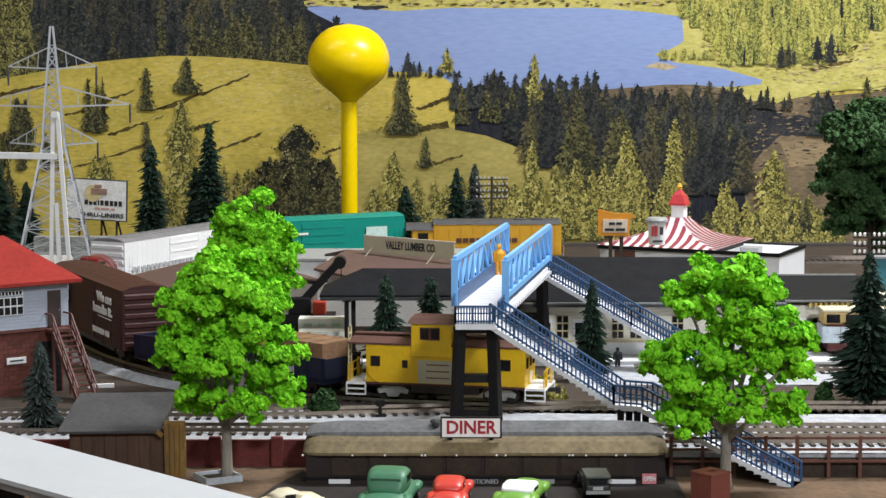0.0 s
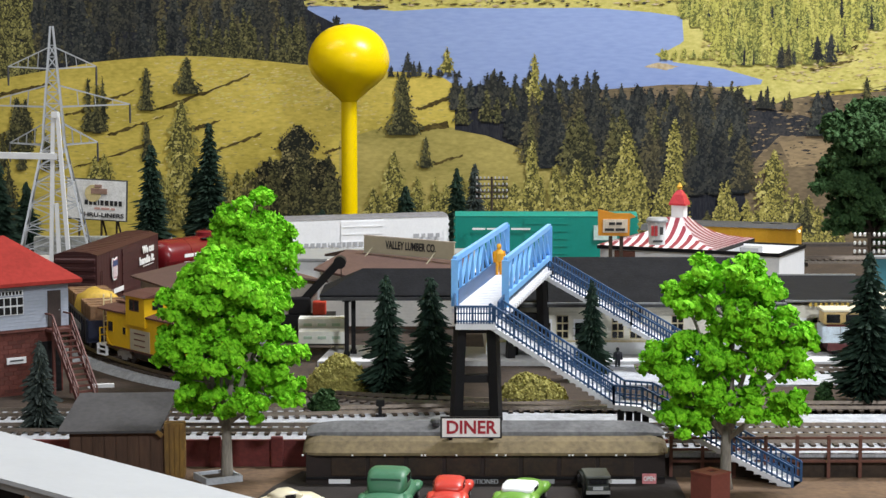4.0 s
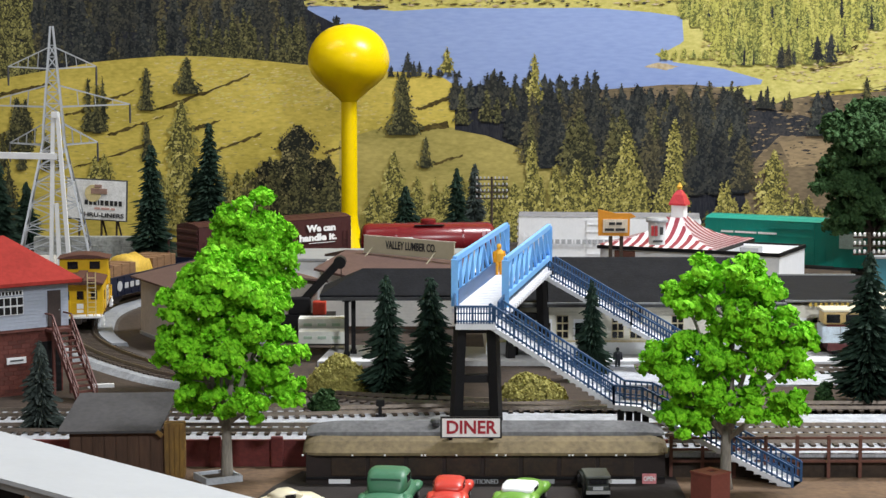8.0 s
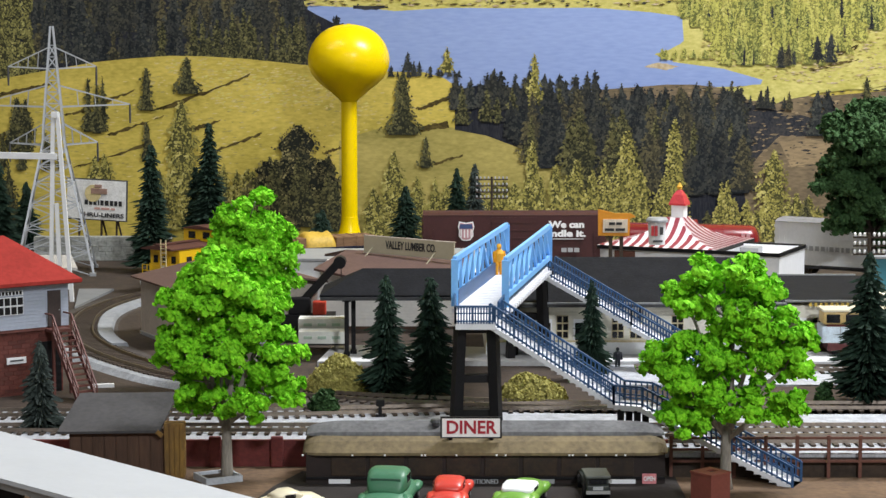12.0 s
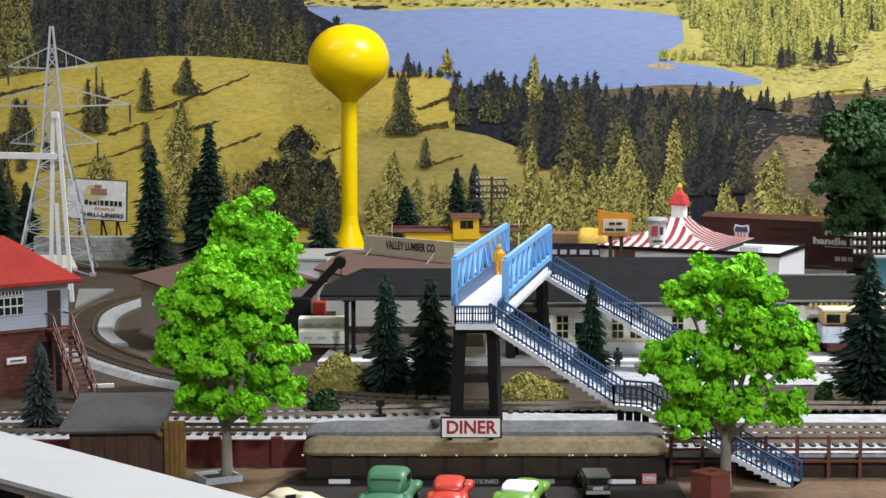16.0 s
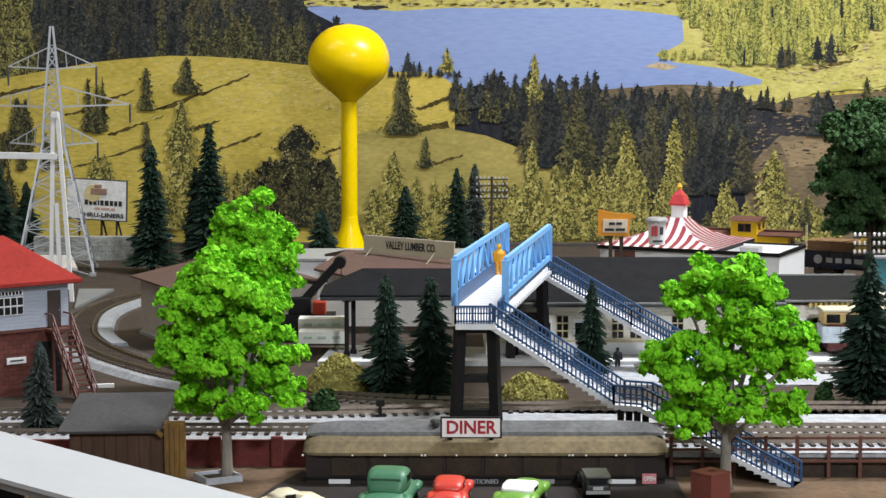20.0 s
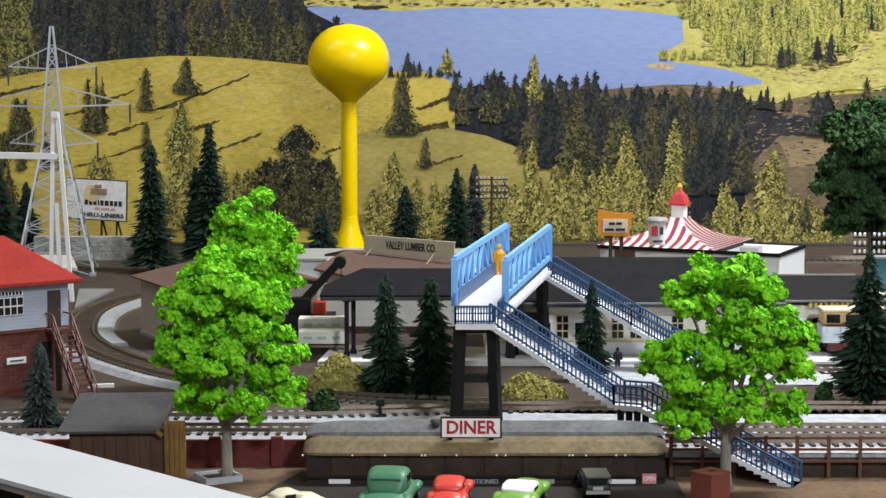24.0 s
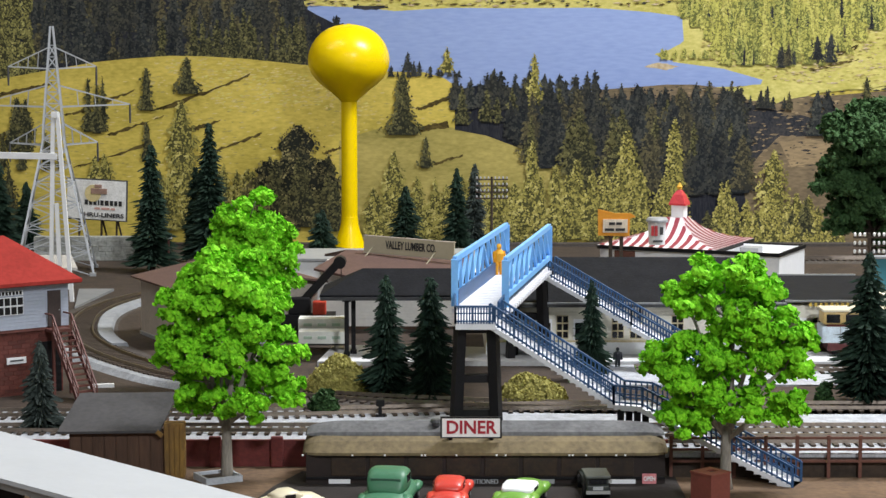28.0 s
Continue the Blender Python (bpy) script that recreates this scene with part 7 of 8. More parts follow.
def retaining_wall():
    w = thing("retaining_wall", pose(0, 0, 0), "dark red retaining wall along the front tracks", "wall", kind="structure")
    x = -0.1474
    part("wall_face", boxes((-1.3, 0.1255, 1.1155, 1.1182, LOW, 0.003)), DARKRED, w)
    for k in range(3):
        xa = (-0.1269, -0.0924, -0.1095)[k]
        if k < 2:
            part("buttress", boxes((xa - 0.0035, xa + 0.0035, 1.1125, 1.116, LOW, 0.0055), bevel=0.0012), DARKRED, w)
    fen = thing("trackside_fence", pose(0, 0, 0), "low rust red fence in front of the tracks", "fence")
    x0, x1 = 0.1238, 0.2779
    n = 9
    for k in range(n + 1):
        xa = x0 + (x1 - x0) * k / n
        part("post", boxes((xa - 0.0009, xa + 0.0009, 1.0855, 1.0873, LOW, 0.0115)), surf("rust_red_paint", (0.13, 0.05, 0.035), 0.7), fen)
    for z in (0.0102, 0.004, -0.0025):
        part("rail", boxes((x0, x1, 1.0852, 1.0858, z - 0.0007, z + 0.0007)), surf("rust_red_paint", (0.13, 0.05, 0.035), 0.7), fen)


def pylon():
    t = thing("power_pylon", pose(-0.3697, 1.9322, 0.0, 0, 0, 8), "grey lattice power pylon with three pairs of arms", "pylon")
    H0, b = 0.234, 0.0355
    levels = [0.0, 0.022, 0.044, 0.066, 0.086, 0.102, 0.116, 0.128, 0.139, 0.15, 0.161, 0.172, 0.183, 0.194, 0.205, 0.216]

    def r(z):
        return 0.0012 + (b - 0.0085) * max(0, 1 - z / 0.125) + 0.0085 * min(1, max(0, (H0 - z) / 0.1))
    for sx in (-1, 1):
        for sy in (-1, 1):
            part("corner_leg", polybar(bmesh.new(), [(sx * r(a), sy * r(a), a) for a in levels + [H0]], 0.0018), STEELGREY, t)
    for a, c in zip(levels, levels[1:]):
        bm = bmesh.new()
        for k in range(4):
            q = [(-1, -1), (1, -1), (1, 1), (-1, 1)]
            p0, p1 = q[k], q[(k + 1) % 4]
            bar(bm, (p0[0] * r(a), p0[1] * r(a), a), (p1[0] * r(c), p1[1] * r(c), c), 0.0009)
            bar(bm, (p1[0] * r(a), p1[1] * r(a), a), (p0[0] * r(c), p0[1] * r(c), c), 0.0009)
            bar(bm, (p0[0] * r(c), p0[1] * r(c), c), (p1[0] * r(c), p1[1] * r(c), c), 0.0008)
        part("lattice_bay", bm, STEELGREY, t)
    for z, reach in ((0.194, 0.041), (0.158, 0.072), (0.122, 0.041)):
        for s in (-1, 1):
            bm = bmesh.new()
            tip = (s * reach, 0, z + 0.002)
            for sy in (-1, 1):
                bar(bm, (s * r(z), sy * r(z), z), tip, 0.0012)
                bar(bm, (s * r(z + 0.02), sy * r(z + 0.02), z + 0.02), tip, 0.001)
                for k in range(1, 4):
                    u = k / 4
                    lo = Vector((s * r(z), sy * r(z), z)).lerp(Vector(tip), u)
                    hi = Vector((s * r(z + 0.02), sy * r(z + 0.02), z + 0.02)).lerp(Vector(tip), u)
                    bar(bm, lo, hi, 0.0004)
            arm = part("cross_arm", bm, STEELGREY, t)
            part("insulator", lathe(bmesh.new(), [(0.0008, z - 0.016), (0.0011, z - 0.008), (0.0008, z + 0.002)], 8, "z", (s * reach, 0, 0)), DARKGREY, arm)
    for sx in (-1, 1):
        for sy in (-1, 1):
            part("footing", boxes((sx * b - 0.003, sx * b + 0.003, sy * b - 0.003, sy * b + 0.003, 0.0, 0.003)), MIDGREY, t)
    # the white mast in front of it
    m = thing("white_mast", pose(-0.3277, 1.72, 0), "white splayed mast with a long horizontal boom", "mast")
    z0, z1 = 0.0349, 0.1607
    for dx0, dx1 in ((-0.0065, -0.0015), (0.0115, 0.002), (0.0022, 0.0)):
        part("mast_leg", bar(bmesh.new(), (dx0, 0, 0.0), (dx1, 0, z1 if dx0 != 0.0022 else 0.0842), 0.0033), WHITE, m)
    part("boom", bar(bmesh.new(), (0.001, 0, 0.124), (-0.08, 0, 0.1254), 0.0052), WHITE, m)
    part("cap", bar(bmesh.new(), (0, 0, z1 - 0.004), (0, 0, z1 + 0.001), 0.0055), WHITE, m)


def water_tower():
    t = thing("water_tower", pose(-0.0959, 2.0797, 0.0), "glossy yellow ball-shaped water tower on a flared stem", "water tower")
    top, bot = 0.2363, 0.1576
    profile = [(0.0083, bot), (0.0098, bot + 0.0022), (0.015, bot + 0.0066), (0.0212, bot + 0.0118), (0.028, bot + 0.017), (0.0337, bot + 0.0224), (0.0383, bot + 0.0288), (0.0409, bot + 0.0353), (0.0417, bot + 0.0431), (0.0406, bot + 0.0505),
               (0.0374, bot + 0.0584), (0.0328, bot + 0.065), (0.0275, bot + 0.0702), (0.021, bot + 0.0744), (0.0142, bot + 0.0769), (0.007, bot + 0.0783), (0.0006, top)]
    part("tank", lathe(bmesh.new(), profile, 56), YELLOW, t, "glossy yellow ball tank", True)
    zb = 0.0299
    part("stem", lathe(bmesh.new(), [(0.0083, zb + 0.003), (0.0083, zb + 0.0034), (0.0083, zb + 0.006), (0.0081, bot - 0.003), (0.0081, bot + 0.0006), (0.0081, bot + 0.001)], 32), YELLOW, t, smooth=True)
    part("flared_base", lathe(bmesh.new(), [(0.0193, 0.0), (0.0192, 0.0004), (0.0178, 0.005), (0.0152, 0.0125), (0.0124, 0.0205), (0.0103, 0.027), (0.009, 0.033), (0.0084, 0.0396), (0.0084, 0.04)], 32), YELLOW, t, smooth=True)
    part("vent", lathe(bmesh.new(), [(0.002, top - 0.0005), (0.002, top + 0.0006)], 12), YELLOW, t)


def billboard():
    t = thing("billboard", pose(-0.3637, 2.12, 0, 0, 2.0, -14), "roadside billboard with pale poster on dark posts", "billboard")
    w, z0, z1 = 0.033, 0.0336, 0.0745
    part("poster_panel", boxes((-w, w, -0.001, 0.001, z0, z1)), surf("poster_paper", (0.86, 0.86, 0.84), 0.7), t)
    part("panel_rim", boxes((-w - 0.001, w + 0.001, -0.0008, 0.0014, z1, z1 + 0.0012), (-w - 0.001, w + 0.001, -0.0008, 0.0014, z0 - 0.0012, z0), (w, w + 0.001, -0.0008, 0.0014, z0, z1)), DARKGREY, t)
    part("poster_sun", lathe(bmesh.new(), [(0.009, -0.0016), (0.009, -0.001)], 20, "y", (-0.004, 0, z0 + 0.027)), surf("poster_yellow", (0.72, 0.6, 0.3), 0.7), t)
    part("poster_coach", boxes((-0.006, 0.012, -0.002, -0.001, z0 + 0.0265, z0 + 0.0325), bevel=0.0004), surf("poster_brown", (0.35, 0.22, 0.17), 0.7), t)
    part("poster_coach", boxes((-0.002, 0.006, -0.002, -0.001, z0 + 0.033, z0 + 0.0365), bevel=0.0004), surf("poster_brown", (0.35, 0.22, 0.17), 0.7), t)
    word_bars(t, -0.013, 0.0285, z0 + 0.0175, 0.0052, PRINTBLACK, 0.001, [1.3, 1.3, 1.3, 0.6, 1.3, 1.6, 1.3, 1.3, 1.3])
    word_bars(t, -0.002, 0.021, z0 + 0.0115, 0.0022, surf("poster_pink", (0.6, 0.35, 0.3), 0.7), 0.001, [2, 3, 1.5])
    lettering("THRU-LINERS", 0.0062, PRINTBLACK, t, Matrix.Translation((0.006, -0.0012, z0 + 0.0045)) @ FACING, 0.05)
    for x in (-0.02, 0.005, 0.022):
        part("post", bar(bar(bmesh.new(), (x, 0.002, 0), (x, 0.002, z0 + 0.004), 0.0018), (x + 0.004, 0.016, 0), (x + 0.001, 0.002, z0), 0.0014), DARKBARK, t)


def telegraph(x, y, top, arms, label, pegs, gap=0.0065, size=0.0009, glaze=PRINTGREY):
    t = thing("telegraph_pole", pose(x, y, 0), label, "telegraph pole", "telegraph poles")
    part("pole", lathe(bmesh.new(), [(0.0016, 0), (0.0012, top + 0.003)], 8), DARKBARK, t)
    span = max(pegs) + 0.0012
    for k in range(arms):
        z = top - k * gap
        a = part("cross_arm", boxes((-span, span, -0.0013, -0.0003, z - 0.0007, z + 0.0007)), DARKBARK, t)
        for xi in pegs:
            for s in (-1, 1):
                part("insulator", lathe(bmesh.new(), [(size * 0.7, z + 0.0007), (size, z + 0.0007 + size), (size, z + 0.0007 + 2 * size), (size * 0.4, z + 0.0007 + 2.8 * size)], 8, "z", (s * xi, -0.0009, 0)), glaze, a)


def crane():
    t = thing("rail_crane", pose(-0.1023, 1.5, 0), "small black crane with a raised boom and red drum", "crane")
    z0 = 0.0205
    part("carriage", boxes((-0.018, 0.022, -0.01, 0.012, 0.002, z0)), BLACKP, t)
    part("cab", boxes((-0.012, 0.004, -0.008, 0.01, z0, 0.0333), bevel=0.0012), BLACKP, t)
    bm = bmesh.new()
    for y in (-0.003, 0.003):
        bar(bm, (-0.004, y, 0.0277), (0.0258, y, 0.0599), 0.0056)
    for k in range(6):
        u = k / 5
        p = Vector((-0.004, 0, 0.0277)).lerp(Vector((0.0258, 0, 0.0599)), u)
        bar(bm, p + Vector((0, -0.003, 0)), p + Vector((0, 0.003, 0)), 0.002)
    part("boom", bm, BLACKP, t)
    part("boom_head", lathe(bmesh.new(), [(0.0046, -0.006), (0.0046, 0.006)], 12, "y", (0.0258, 0, 0.059)), BLACKP, t)
    part("hook_cable", bar(bmesh.new(), (0.0267, 0, 0.059), (0.0267, 0, 0.0472), 0.0006), BLACKP, t)
    d = part("red_drum", boxes((0.0058, 0.0157, -0.0095, -0.001, z0, 0.0308), bevel=0.0012), surf("red_orange_paint", (0.62, 0.06, 0.03), 0.5), t, "red-orange tool box")


def trailer(x, y, z, length, label):
    t = thing("flat_trailer", pose(x, y, z), label, "trailer", "white trailers")
    part("load_panel", boxes((-length / 2, length / 2, -0.008, 0.008, 0.0, 0.0088), bevel=0.0005), surf("white_wrapped_panel", (0.84, 0.85, 0.8), 0.6, 0.06, 60), t)
    part("chassis", boxes((-length / 2, length / 2, -0.007, 0.007, -0.0012, 0.0)), BLACKP, t)
    for k in range(3):
        u = -length * 0.3 + k * length * 0.3
        part("faded_mark", boxes((u - 0.003, u + 0.003, -0.0085, -0.0079, 0.0035, 0.0055)), surf("pale_green_mark", (0.45, 0.58, 0.48), 0.6), t)


def loft(bm, rows, n=16, power=3.0):
    """A rounded body from cross sections along y: y, half width, bottom, top."""
    rings = []
    for y, w, z0, z1 in rows:
        ring = []
        for i in range(n):
            a = 2 * math.pi * i / n
            c, s = math.cos(a), math.sin(a)
            k = (abs(c) ** power + abs(s) ** power) ** (-1 / power)
            ring.append(bm.verts.new((w * c * k, y, (z0 + z1) / 2 + (z1 - z0) / 2 * s * k)))
        rings.append(ring)
    for a, b in zip(rings, rings[1:]):
        for i in range(n):
            bm.faces.new((a[i], a[(i + 1) % n], b[(i + 1) % n], b[i]))
    bm.faces.new(rings[0])
    bm.faces.new(rings[-1])
    return bm


def motor_car(x, y, turn, paint, label, w=0.0105, h=0.0185, length=0.05, roof=None, rounded=2.6, z=LOW, square=3.2, pane=GLASS, tall=0.16, split=True):
    """A 1940s model car: lower body, cabin, windows, wings, bumpers and wheels."""
    t = thing("model_car", pose(x, y, z, 0, 0, turn), label, "car", "parked model cars")
    L = length / 2
    part("lower_body", loft(bmesh.new(), [(-L, w * 0.7, 0.004, 0.008), (-L + 0.003, w * 0.9, 0.003, 0.0105), (-L * 0.4, w, 0.003, 0.0118), (L * 0.35, w, 0.003, 0.0118), (L * 0.7, w * 0.85, 0.003, 0.0112), (L - 0.002, w * 0.7, 0.0035, 0.0095), (L, w * 0.55, 0.004, 0.008)], 20, rounded), paint, t, smooth=True)
    cab = part("cabin", loft(bmesh.new(), [(-L * 0.62, w * 0.62, 0.01, 0.0125), (-L * 0.5, w * 0.78, 0.0095, h * 0.9), (-L * 0.3, w * 0.84, 0.0095, h), (L * 0.02, w * 0.84, 0.0095, h), (L * 0.14, w * 0.8, 0.0095, h * 0.9), (L * 0.26, w * 0.7, 0.01, 0.0125)], 28, square), roof or paint, t, smooth=True)
    for s in (-1, 1):
        part("side_window", boxes((s * w * 0.8 - 0.0006, s * w * 0.8 + 0.0006, -L * 0.36, -L * 0.02, h * 0.7, h * 0.88), bevel=0.0003), GLASS, cab)
        if split:
            part("rear_window", boxes((s * w * 0.25 - w * 0.19, s * w * 0.25 + w * 0.19, -L * 0.535, -L * 0.42, h * 0.84 - h * tall, h * 0.84), bevel=0.0003), pane, cab)
        for yy in (-L * 0.58, L * 0.6):
            wh = part("wheel", lathe(bmesh.new(), [(0.0034, s * (w - 0.002) - 0.0014), (0.0038, s * (w - 0.002) - 0.0008), (0.0038, s * (w - 0.002) + 0.0008), (0.0034, s * (w - 0.002) + 0.0014)], 16, "x", (0, yy, 0.0038)), BLACKP, t)
            part("hub", lathe(bmesh.new(), [(0.0016, s * (w - 0.002) - 0.0017), (0.0016, s * (w - 0.002) + 0.0017)], 12, "x", (0, yy, 0.0038)), TRUCKGREY, wh)
            part("wing", loft(bmesh.new(), [(yy - 0.0075, 0.0008, 0.006, 0.0075), (yy - 0.005, 0.0026, 0.005, 0.0095), (yy, 0.0031, 0.0052, 0.0106), (yy + 0.005, 0.0026, 0.005, 0.0095), (yy + 0.0075, 0.0008, 0.006, 0.0075)], 12, 2.4), paint, t, smooth=True).location = (s * (w - 0.0015), 0, 0)
    if not split:
        part("rear_window", boxes((-w * 0.62, w * 0.62, -L * 0.545, -L * 0.4, h * 0.84 - h * tall, h * 0.84), bevel=0.0004), pane, cab)
    for e in (-1, 1):
        part("bumper", boxes((-w * 0.9, w * 0.9, e * (L + 0.0008) - 0.0006, e * (L + 0.0008) + 0.0006, 0.0038, 0.0056), bevel=0.0004), TRUCKGREY, t)
    part("windscreen", boxes((-w * 0.6, w * 0.6, L * 0.14, L * 0.2, h * 0.7, h * 0.87), bevel=0.0003), GLASS, cab)
    return t


def street_things():
    motor_car(-0.0268, 1.02, -8, surf("dull_green_enamel", (0.05, 0.18, 0.095), 0.45, 0.08, 60, 0.03), "dull green nineteen-forties model coupe parked at the diner", 0.0124, 0.0212, 0.056, square=5.0, pane=surf("deep_green_recess", (0.022, 0.085, 0.05), 0.5), tall=0.24, split=False)
    motor_car(0.0038, 1.022, -6, surf("tomato_red_enamel", (0.6, 0.05, 0.035), 0.35, 0.06, 60, 0.03), "tomato red nineteen-forties model coupe parked at the diner", 0.0092, 0.016, 0.05)
    motor_car(0.0402, 1.02, -14, surf("lime_green_enamel", (0.16, 0.36, 0.05), 0.35, 0.06, 60, 0.03), "lime green model car with a white roof parked at the diner", 0.0102, 0.0137, 0.05, roof=WHITE, square=4.5, tall=0.2, split=False)
    k = thing("model_truck", pose(0.08, 1.03, LOW, 0, 0, 3), "dark grey-green boxy model truck parked at the diner", "truck", "parked model cars")
    drab = surf("dark_drab_enamel", (0.03, 0.036, 0.033), 0.45, 0.1, 60, 0.05)
    part("truck_body", boxes((-0.0058, 0.0058, 0.0, 0.04, 0.0035, 0.0085), bevel=0.0008), drab, k)
    part("truck_cab", boxes((-0.0056, 0.0056, 0.001, 0.018, 0.0085, 0.0124), bevel=0.0005), drab, k)
    part("cab_roof", boxes((-0.0066, 0.0066, -0.0008, 0.019, 0.0122, 0.0138), bevel=0.0006), surf("grey_green_roof", (0.09, 0.1, 0.09), 0.5), k)
    part("rear_window", boxes((-0.0045, 0.0045, 0.0004, 0.0016, 0.0092, 0.0117), bevel=0.0003), GLASS, k)
    part("bumper", boxes((-0.0062, 0.0062, -0.0012, 0.0, 0.0042, 0.0058)), TRUCKGREY, k)
    part("plate_bar", boxes((-0.0026, 0.0026, -0.0006, 0.0, 0.0062, 0.008)), PRINTGREY, k)
    part("side_mirror", boxes((0.0056, 0.0076, 0.004, 0.0048, 0.0088, 0.0106)), TRUCKGREY, k)
    for x in (-0.0058, 0.0058):
        for y in (0.008, 0.032):
            part("wheel", lathe(bmesh.new(), [(0.0034, x - 0.0012), (0.0038, x - 0.0006), (0.0038, x + 0.0006), (0.0034, x + 0.0012)], 16, "x", (0, y, 0.0038)), BLACKP, k)
    motor_car(-0.076, 0.998, -60, surf("cream_enamel", (0.72, 0.65, 0.48), 0.35, 0.05, 60, 0.03), "cream coloured model car parked near the diner", 0.0075, 0.0145, 0.034)
    # the brick box below the tree
    b = thing("brick_box", pose(0.1379, 1.03, LOW, 0, 0, 40), "square brick red model chimney box with a capped top", "brick box")
    part("box_body", boxes((-0.0072, 0.0072, -0.0072, 0.0072, 0.0, 0.0152), bevel=0.0003), surf("terracotta_red_plastic", (0.2, 0.055, 0.04), 0.6, 0.12, 90, 0.1), b)
    part("box_cap", boxes((-0.0075, 0.0075, -0.0075, -0.0016, 0.0152, 0.0162), (-0.0075, 0.0075, 0.0024, 0.0075, 0.0152, 0.0162), (-0.0075, -0.0012, -0.0016, 0.0024, 0.0152, 0.0162), (0.0042, 0.0075, -0.0016, 0.0024, 0.0152, 0.0162)), surf("terracotta_red_plastic", (0.2, 0.055, 0.04)), b)
    part("flue", boxes((-0.0012, 0.0042, -0.0016, 0.0024, 0.0152, 0.0155)), BLACKP, b)
    # planter round the near tree
    p = thing("planter", pose(-0.1217, 1.0811, LOW, 0, 0, 28), "grey square planter tray at the tree's foot", "planter")
    part("planter_rim", boxes((-0.0105, 0.0105, -0.0095, -0.0082, 0, 0.0035), (-0.0105, 0.0105, 0.0082, 0.0095, 0, 0.0035), (-0.0105, -0.0092, -0.0082, 0.0082, 0, 0.0035), (0.0092, 0.0105, -0.0082, 0.0082, 0, 0.0035)), surf("pale_blue_grey_tray", (0.46, 0.49, 0.54), 0.6), p)
    part("planter_soil", boxes((-0.0092, 0.0092, -0.0082, 0.0082, 0, 0.0018)), DARKBARK, p)
    # traffic beside the east wing
    v = thing("panel_van", pose(0.2655, 1.41, 0.0035), "cream and pale blue model van with maroon lower body", "van")
    L = 0.06
    part("lower_body", boxes((0.004, L, 0.0, 0.02, 0.003, 0.0088), bevel=0.0008), surf("dark_maroon_enamel", (0.09, 0.016, 0.016), 0.35), v)
    part("side_panel", boxes((0.0, L, -0.0006, 0.0206, 0.0088, 0.0205), bevel=0.0008), surf("pale_blue_white_enamel", (0.6, 0.7, 0.78), 0.35), v)
    part("trim_line", boxes((0.003, L, -0.001, 0.021, 0.0205, 0.0216)), surf("dark_maroon_enamel", (0.09, 0.016, 0.016)), v)
    part("cabin", boxes((0.001, L - 0.004, 0.0005, 0.0195, 0.0216, 0.0305), bevel=0.001), surf("amber_window_band", (0.6, 0.42, 0.16), 0.4), v)
    part("roof", boxes((0.0, L - 0.003, -0.0006, 0.0206, 0.0305, 0.0325), bevel=0.0008), surf("cream_enamel", (0.72, 0.65, 0.48)), v)
    for k in range(4):
        part("window", boxes((0.003 + k * 0.0135, 0.0125 + k * 0.0135, -0.0001, 0.001, 0.0228, 0.0288), bevel=0.0003), GLASS, v)
    part("door_seam", boxes((0.0125, 0.0129, -0.001, 0.0, 0.009, 0.0203)), MIDGREY, v)
    part("wheel_arch", lathe(bmesh.new(), [(0.0082, -0.0012), (0.0082, 0.002)], 20, "y", (0.0325, 0, 0.0065)), BLACKP, v)
    for x in (0.0325,):
        for y in (0.0, 0.0165):
            w = part("wheel", lathe(bmesh.new(), [(0.005, y - 0.0018), (0.0058, y - 0.001), (0.0058, y + 0.003), (0.005, y + 0.0036)], 18, "y", (x, 0, 0.0058)), BLACKP, v)
            part("hub", lathe(bmesh.new(), [(0.002, y - 0.0022), (0.002, y + 0.0038)], 12, "y", (x, 0, 0.0058)), TRUCKGREY, w)
    for k in range(4):
        part("landing_leg", boxes((0.008 + (k % 2) * 0.044, 0.010 + (k % 2) * 0.044, 0.003 + (k // 2) * 0.012, 0.005 + (k // 2) * 0.012, 0.0, 0.003)), BLACKP, v)
    stand = thing("switch_stand", pose(-0.0374, 1.1944, 0.0012), "black track switch stand between the front tracks", "switch stand")
    part("stand_post", boxes((-0.001, 0.001, -0.001, 0.001, 0.0, 0.0065)), BLACKP, stand)
    part("stand_head", boxes((-0.0024, 0.0026, -0.0016, 0.0016, 0.0062, 0.0102), bevel=0.0006), BLACKP, stand)
    part("stand_foot", boxes((-0.0026, 0.003, -0.002, 0.002, 0.0, 0.0012)), BLACKP, stand)
    q = thing("teal_shed", pose(0.3941, 1.75, 0), "teal painted storage shed beside the back track", "shed")
    part("wall", boxes((-0.024, 0.06, -0.02, 0.02, 0.0, 0.0358)), surf("blue_teal_wall", (0.05, 0.22, 0.28), 0.6, 0.1, 60), q)
    part("roof", boxes((-0.026, 0.062, -0.022, 0.022, 0.0358, 0.0377)), MIDGREY, q)


def marker_post():
    t = thing("marker_post", pose(-0.262, 1.93, 0), "dark red trackside post with a small white plate", "marker post")
    part("post", boxes((-0.0006, 0.0012, -0.0008, 0.0008, 0.0, 0.0325)), MAROON, t)
    part("plate", boxes((-0.0045, 0.0035, -0.0016, 0.0016, 0.0325, 0.0338)), WHITE, t)


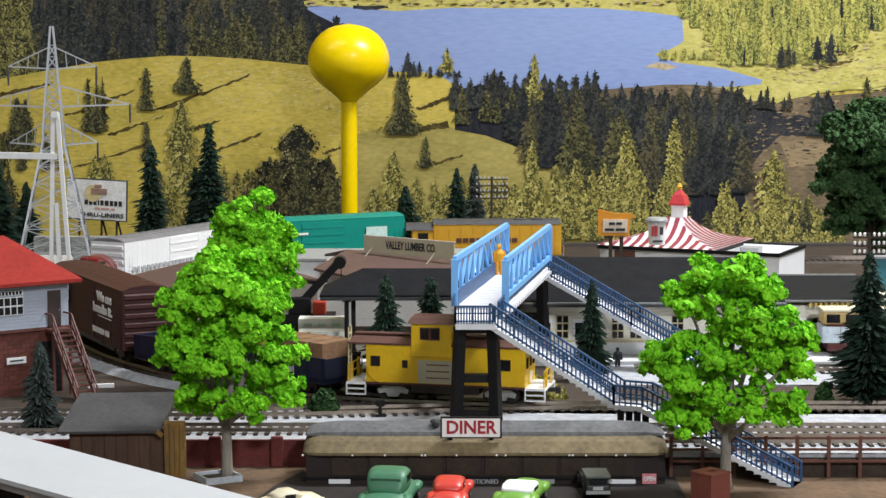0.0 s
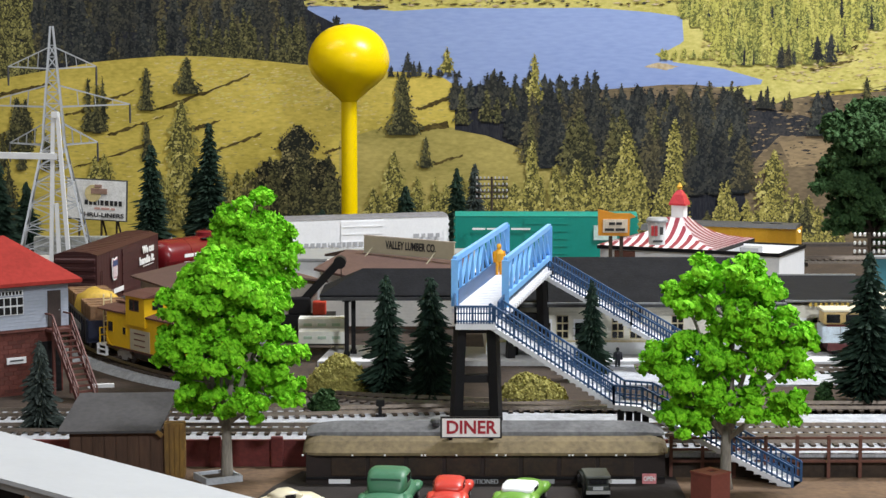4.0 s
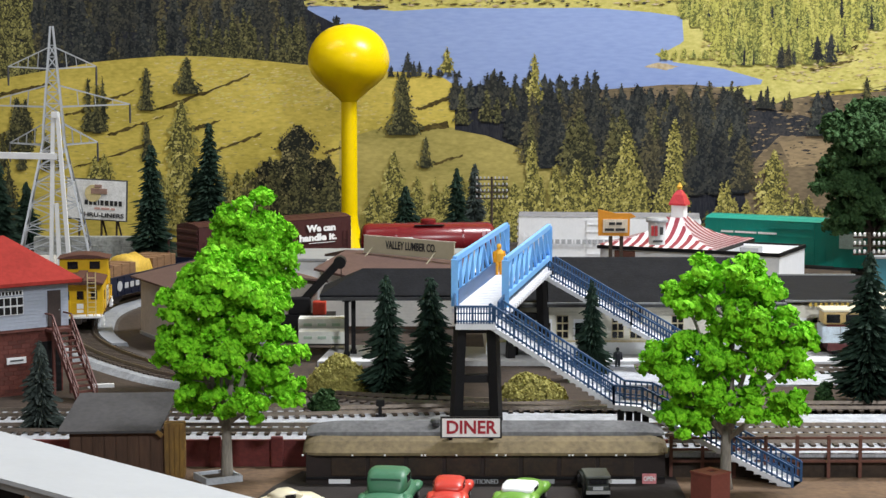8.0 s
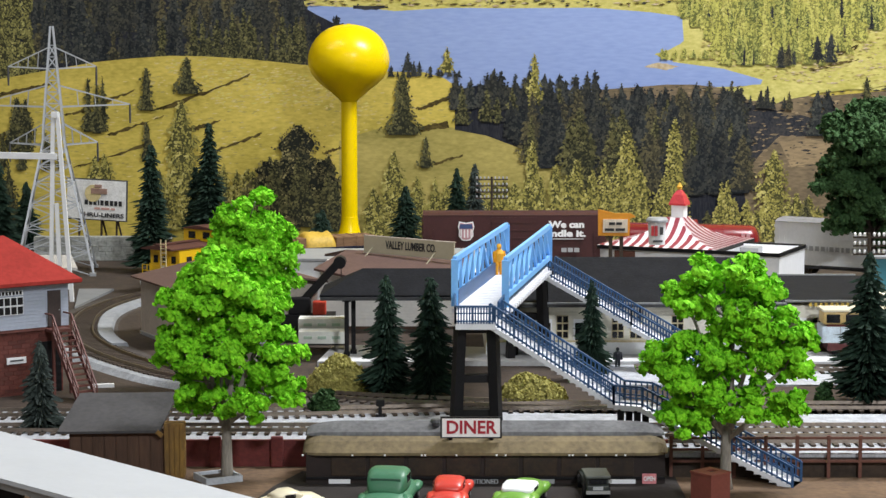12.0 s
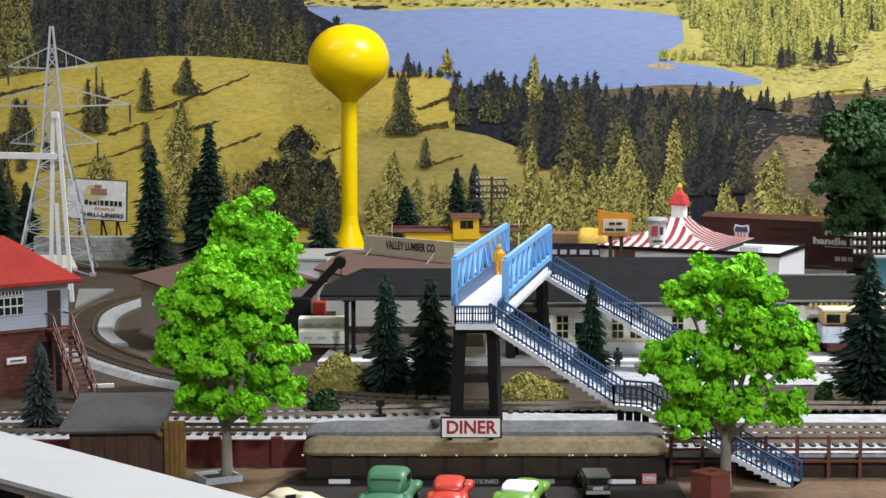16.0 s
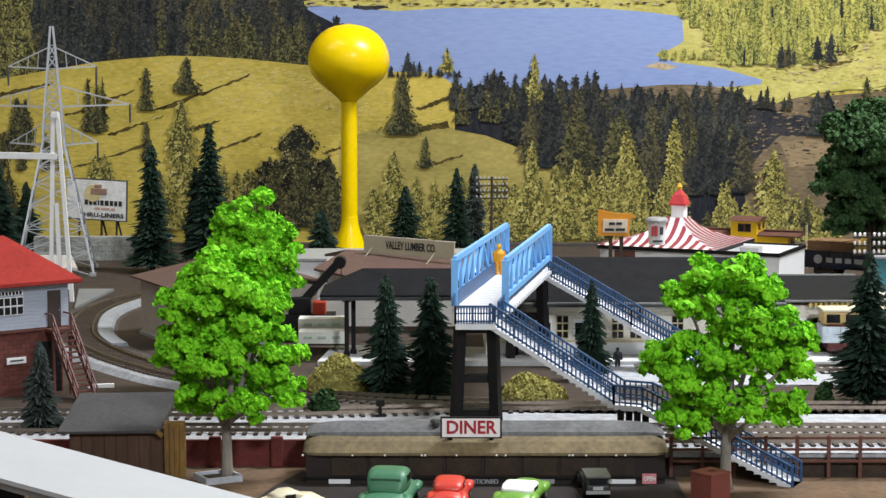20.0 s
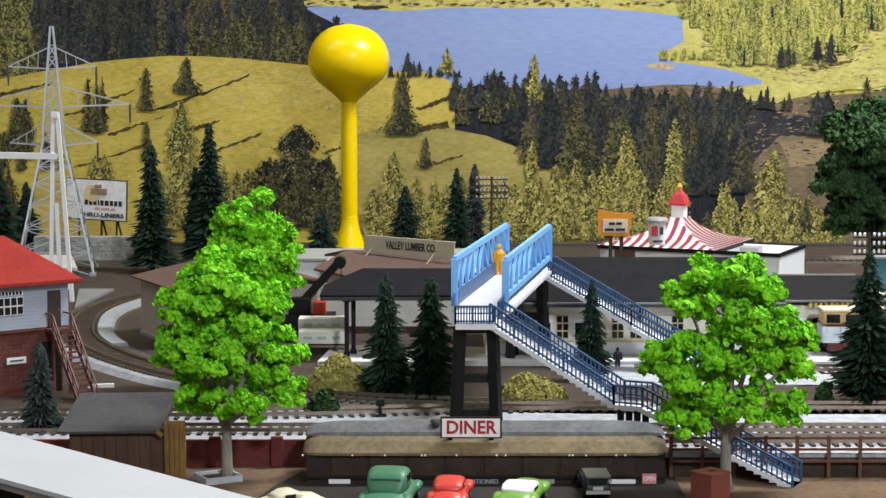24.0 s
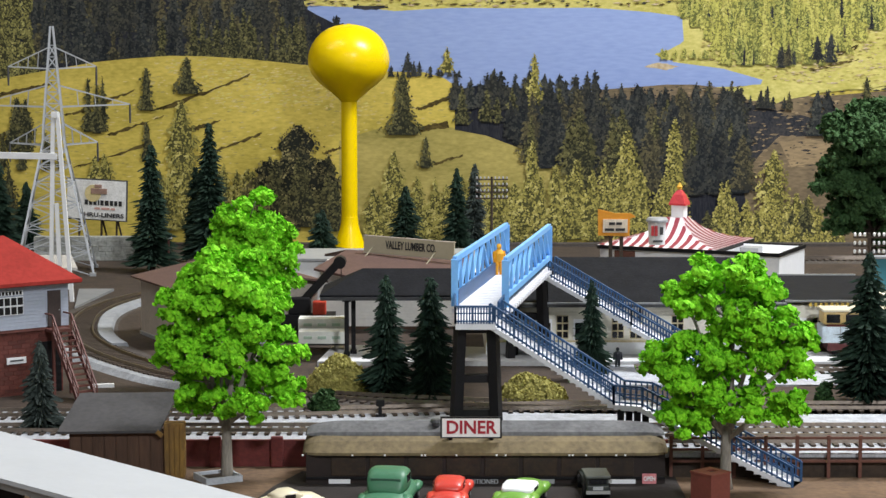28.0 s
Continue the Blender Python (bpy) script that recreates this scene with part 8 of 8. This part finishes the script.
def stone_walls():
    w = thing("stone_wall", pose(0, 0, 0), "low grey stone wall behind the bend", "wall", kind="structure")
    part("wall_core", boxes((-0.4106, -0.3074, 2.03, 2.042, 0.0, 0.024)), STONE, w)
    rng = random.Random(9)
    x0, x1 = -0.4106, -0.3074
    for row in range(5):
        x = x0
        while x < x1 - 0.004:
            wd = 0.008 + 0.009 * rng.random()
            xe = min(x1, x + wd)
            part("stone", boxes((x + 0.0001, xe - 0.0001, 2.0292 - 0.0004 * rng.random(), 2.03, row * 0.0048 + 0.0001, row * 0.0048 + 0.0047), bevel=0.0002), STONE, w)
            x = xe
    tagged(part("back_ledge", boxes((-0.3331, 1.6, 2.165, 2.18, 0.0, 0.003)), ROADBED), "grey ballast ledge along the foot of the mural", "ledge", kind="structure")


def near_roof():
    t = thing("white_card_roof", pose(0, 0, 0), "large plain white card roof close to the layout edge", "roof")
    def w(x, z, y):
        return (x, y, z)
    a, b, c = w(-0.238, 0.0357, 1.0), w(-0.1728, 0.031, 0.95), w(-0.2061, 0.0398, 0.87)
    d, e = w(-0.0724, 0.0247, 0.87), w(-0.1472, 0.0377, 0.82)
    part("rear_slope", slab(bmesh.new(), [a, b, c], 0.002), CARD, t)
    part("front_slope", slab(bmesh.new(), [b, d, e, c], 0.002), CARD, t)
    low = Vector((0, 0.004, -0.0035))
    part("fascia", bar(bmesh.new(), Vector(c) + low, Vector(e) + low, 0.002, 0.004), MIDGREY, t)
    # black panel added to fill the dark under the roof; no wall seen
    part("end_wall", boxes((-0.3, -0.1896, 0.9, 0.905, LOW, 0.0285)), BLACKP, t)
    motor_car(-0.1751, 0.93, 40, surf("tomato_red_enamel", (0.6, 0.05, 0.035), 0.35), "red model car under the white card roof", 0.0105, 0.0175, 0.05)


room()
build_mural()
tracks()
train()
plants()
footbridge()
station()
lumber_store()
tan_house()
signal_tower()
small_canopy()
restaurant()
diner()
parking_lot()
shed()
retaining_wall()
pylon()
water_tower()
billboard()
telegraph(0.0505, 2.1, 0.0766, 4, "dark wooden telegraph pole with four cross arms", (0.0035, 0.0075, 0.0115, 0.0155))
telegraph(0.3054, 1.45, 0.0827, 3, "dark telegraph pole with rows of white insulators", (0.0034, 0.0069, 0.0104), 0.0061, 0.001, PRINTWHITE)
crane()
trailer(-0.0873, 1.46, 0.0145, 0.0341, "white wrapped flat trailer load beside the station porch")
trailer(-0.0861, 1.44, 0.0081, 0.0336, "white wrapped flat trailer load beside the station porch")
street_things()
marker_post()
stone_walls()
near_roof()
motions()
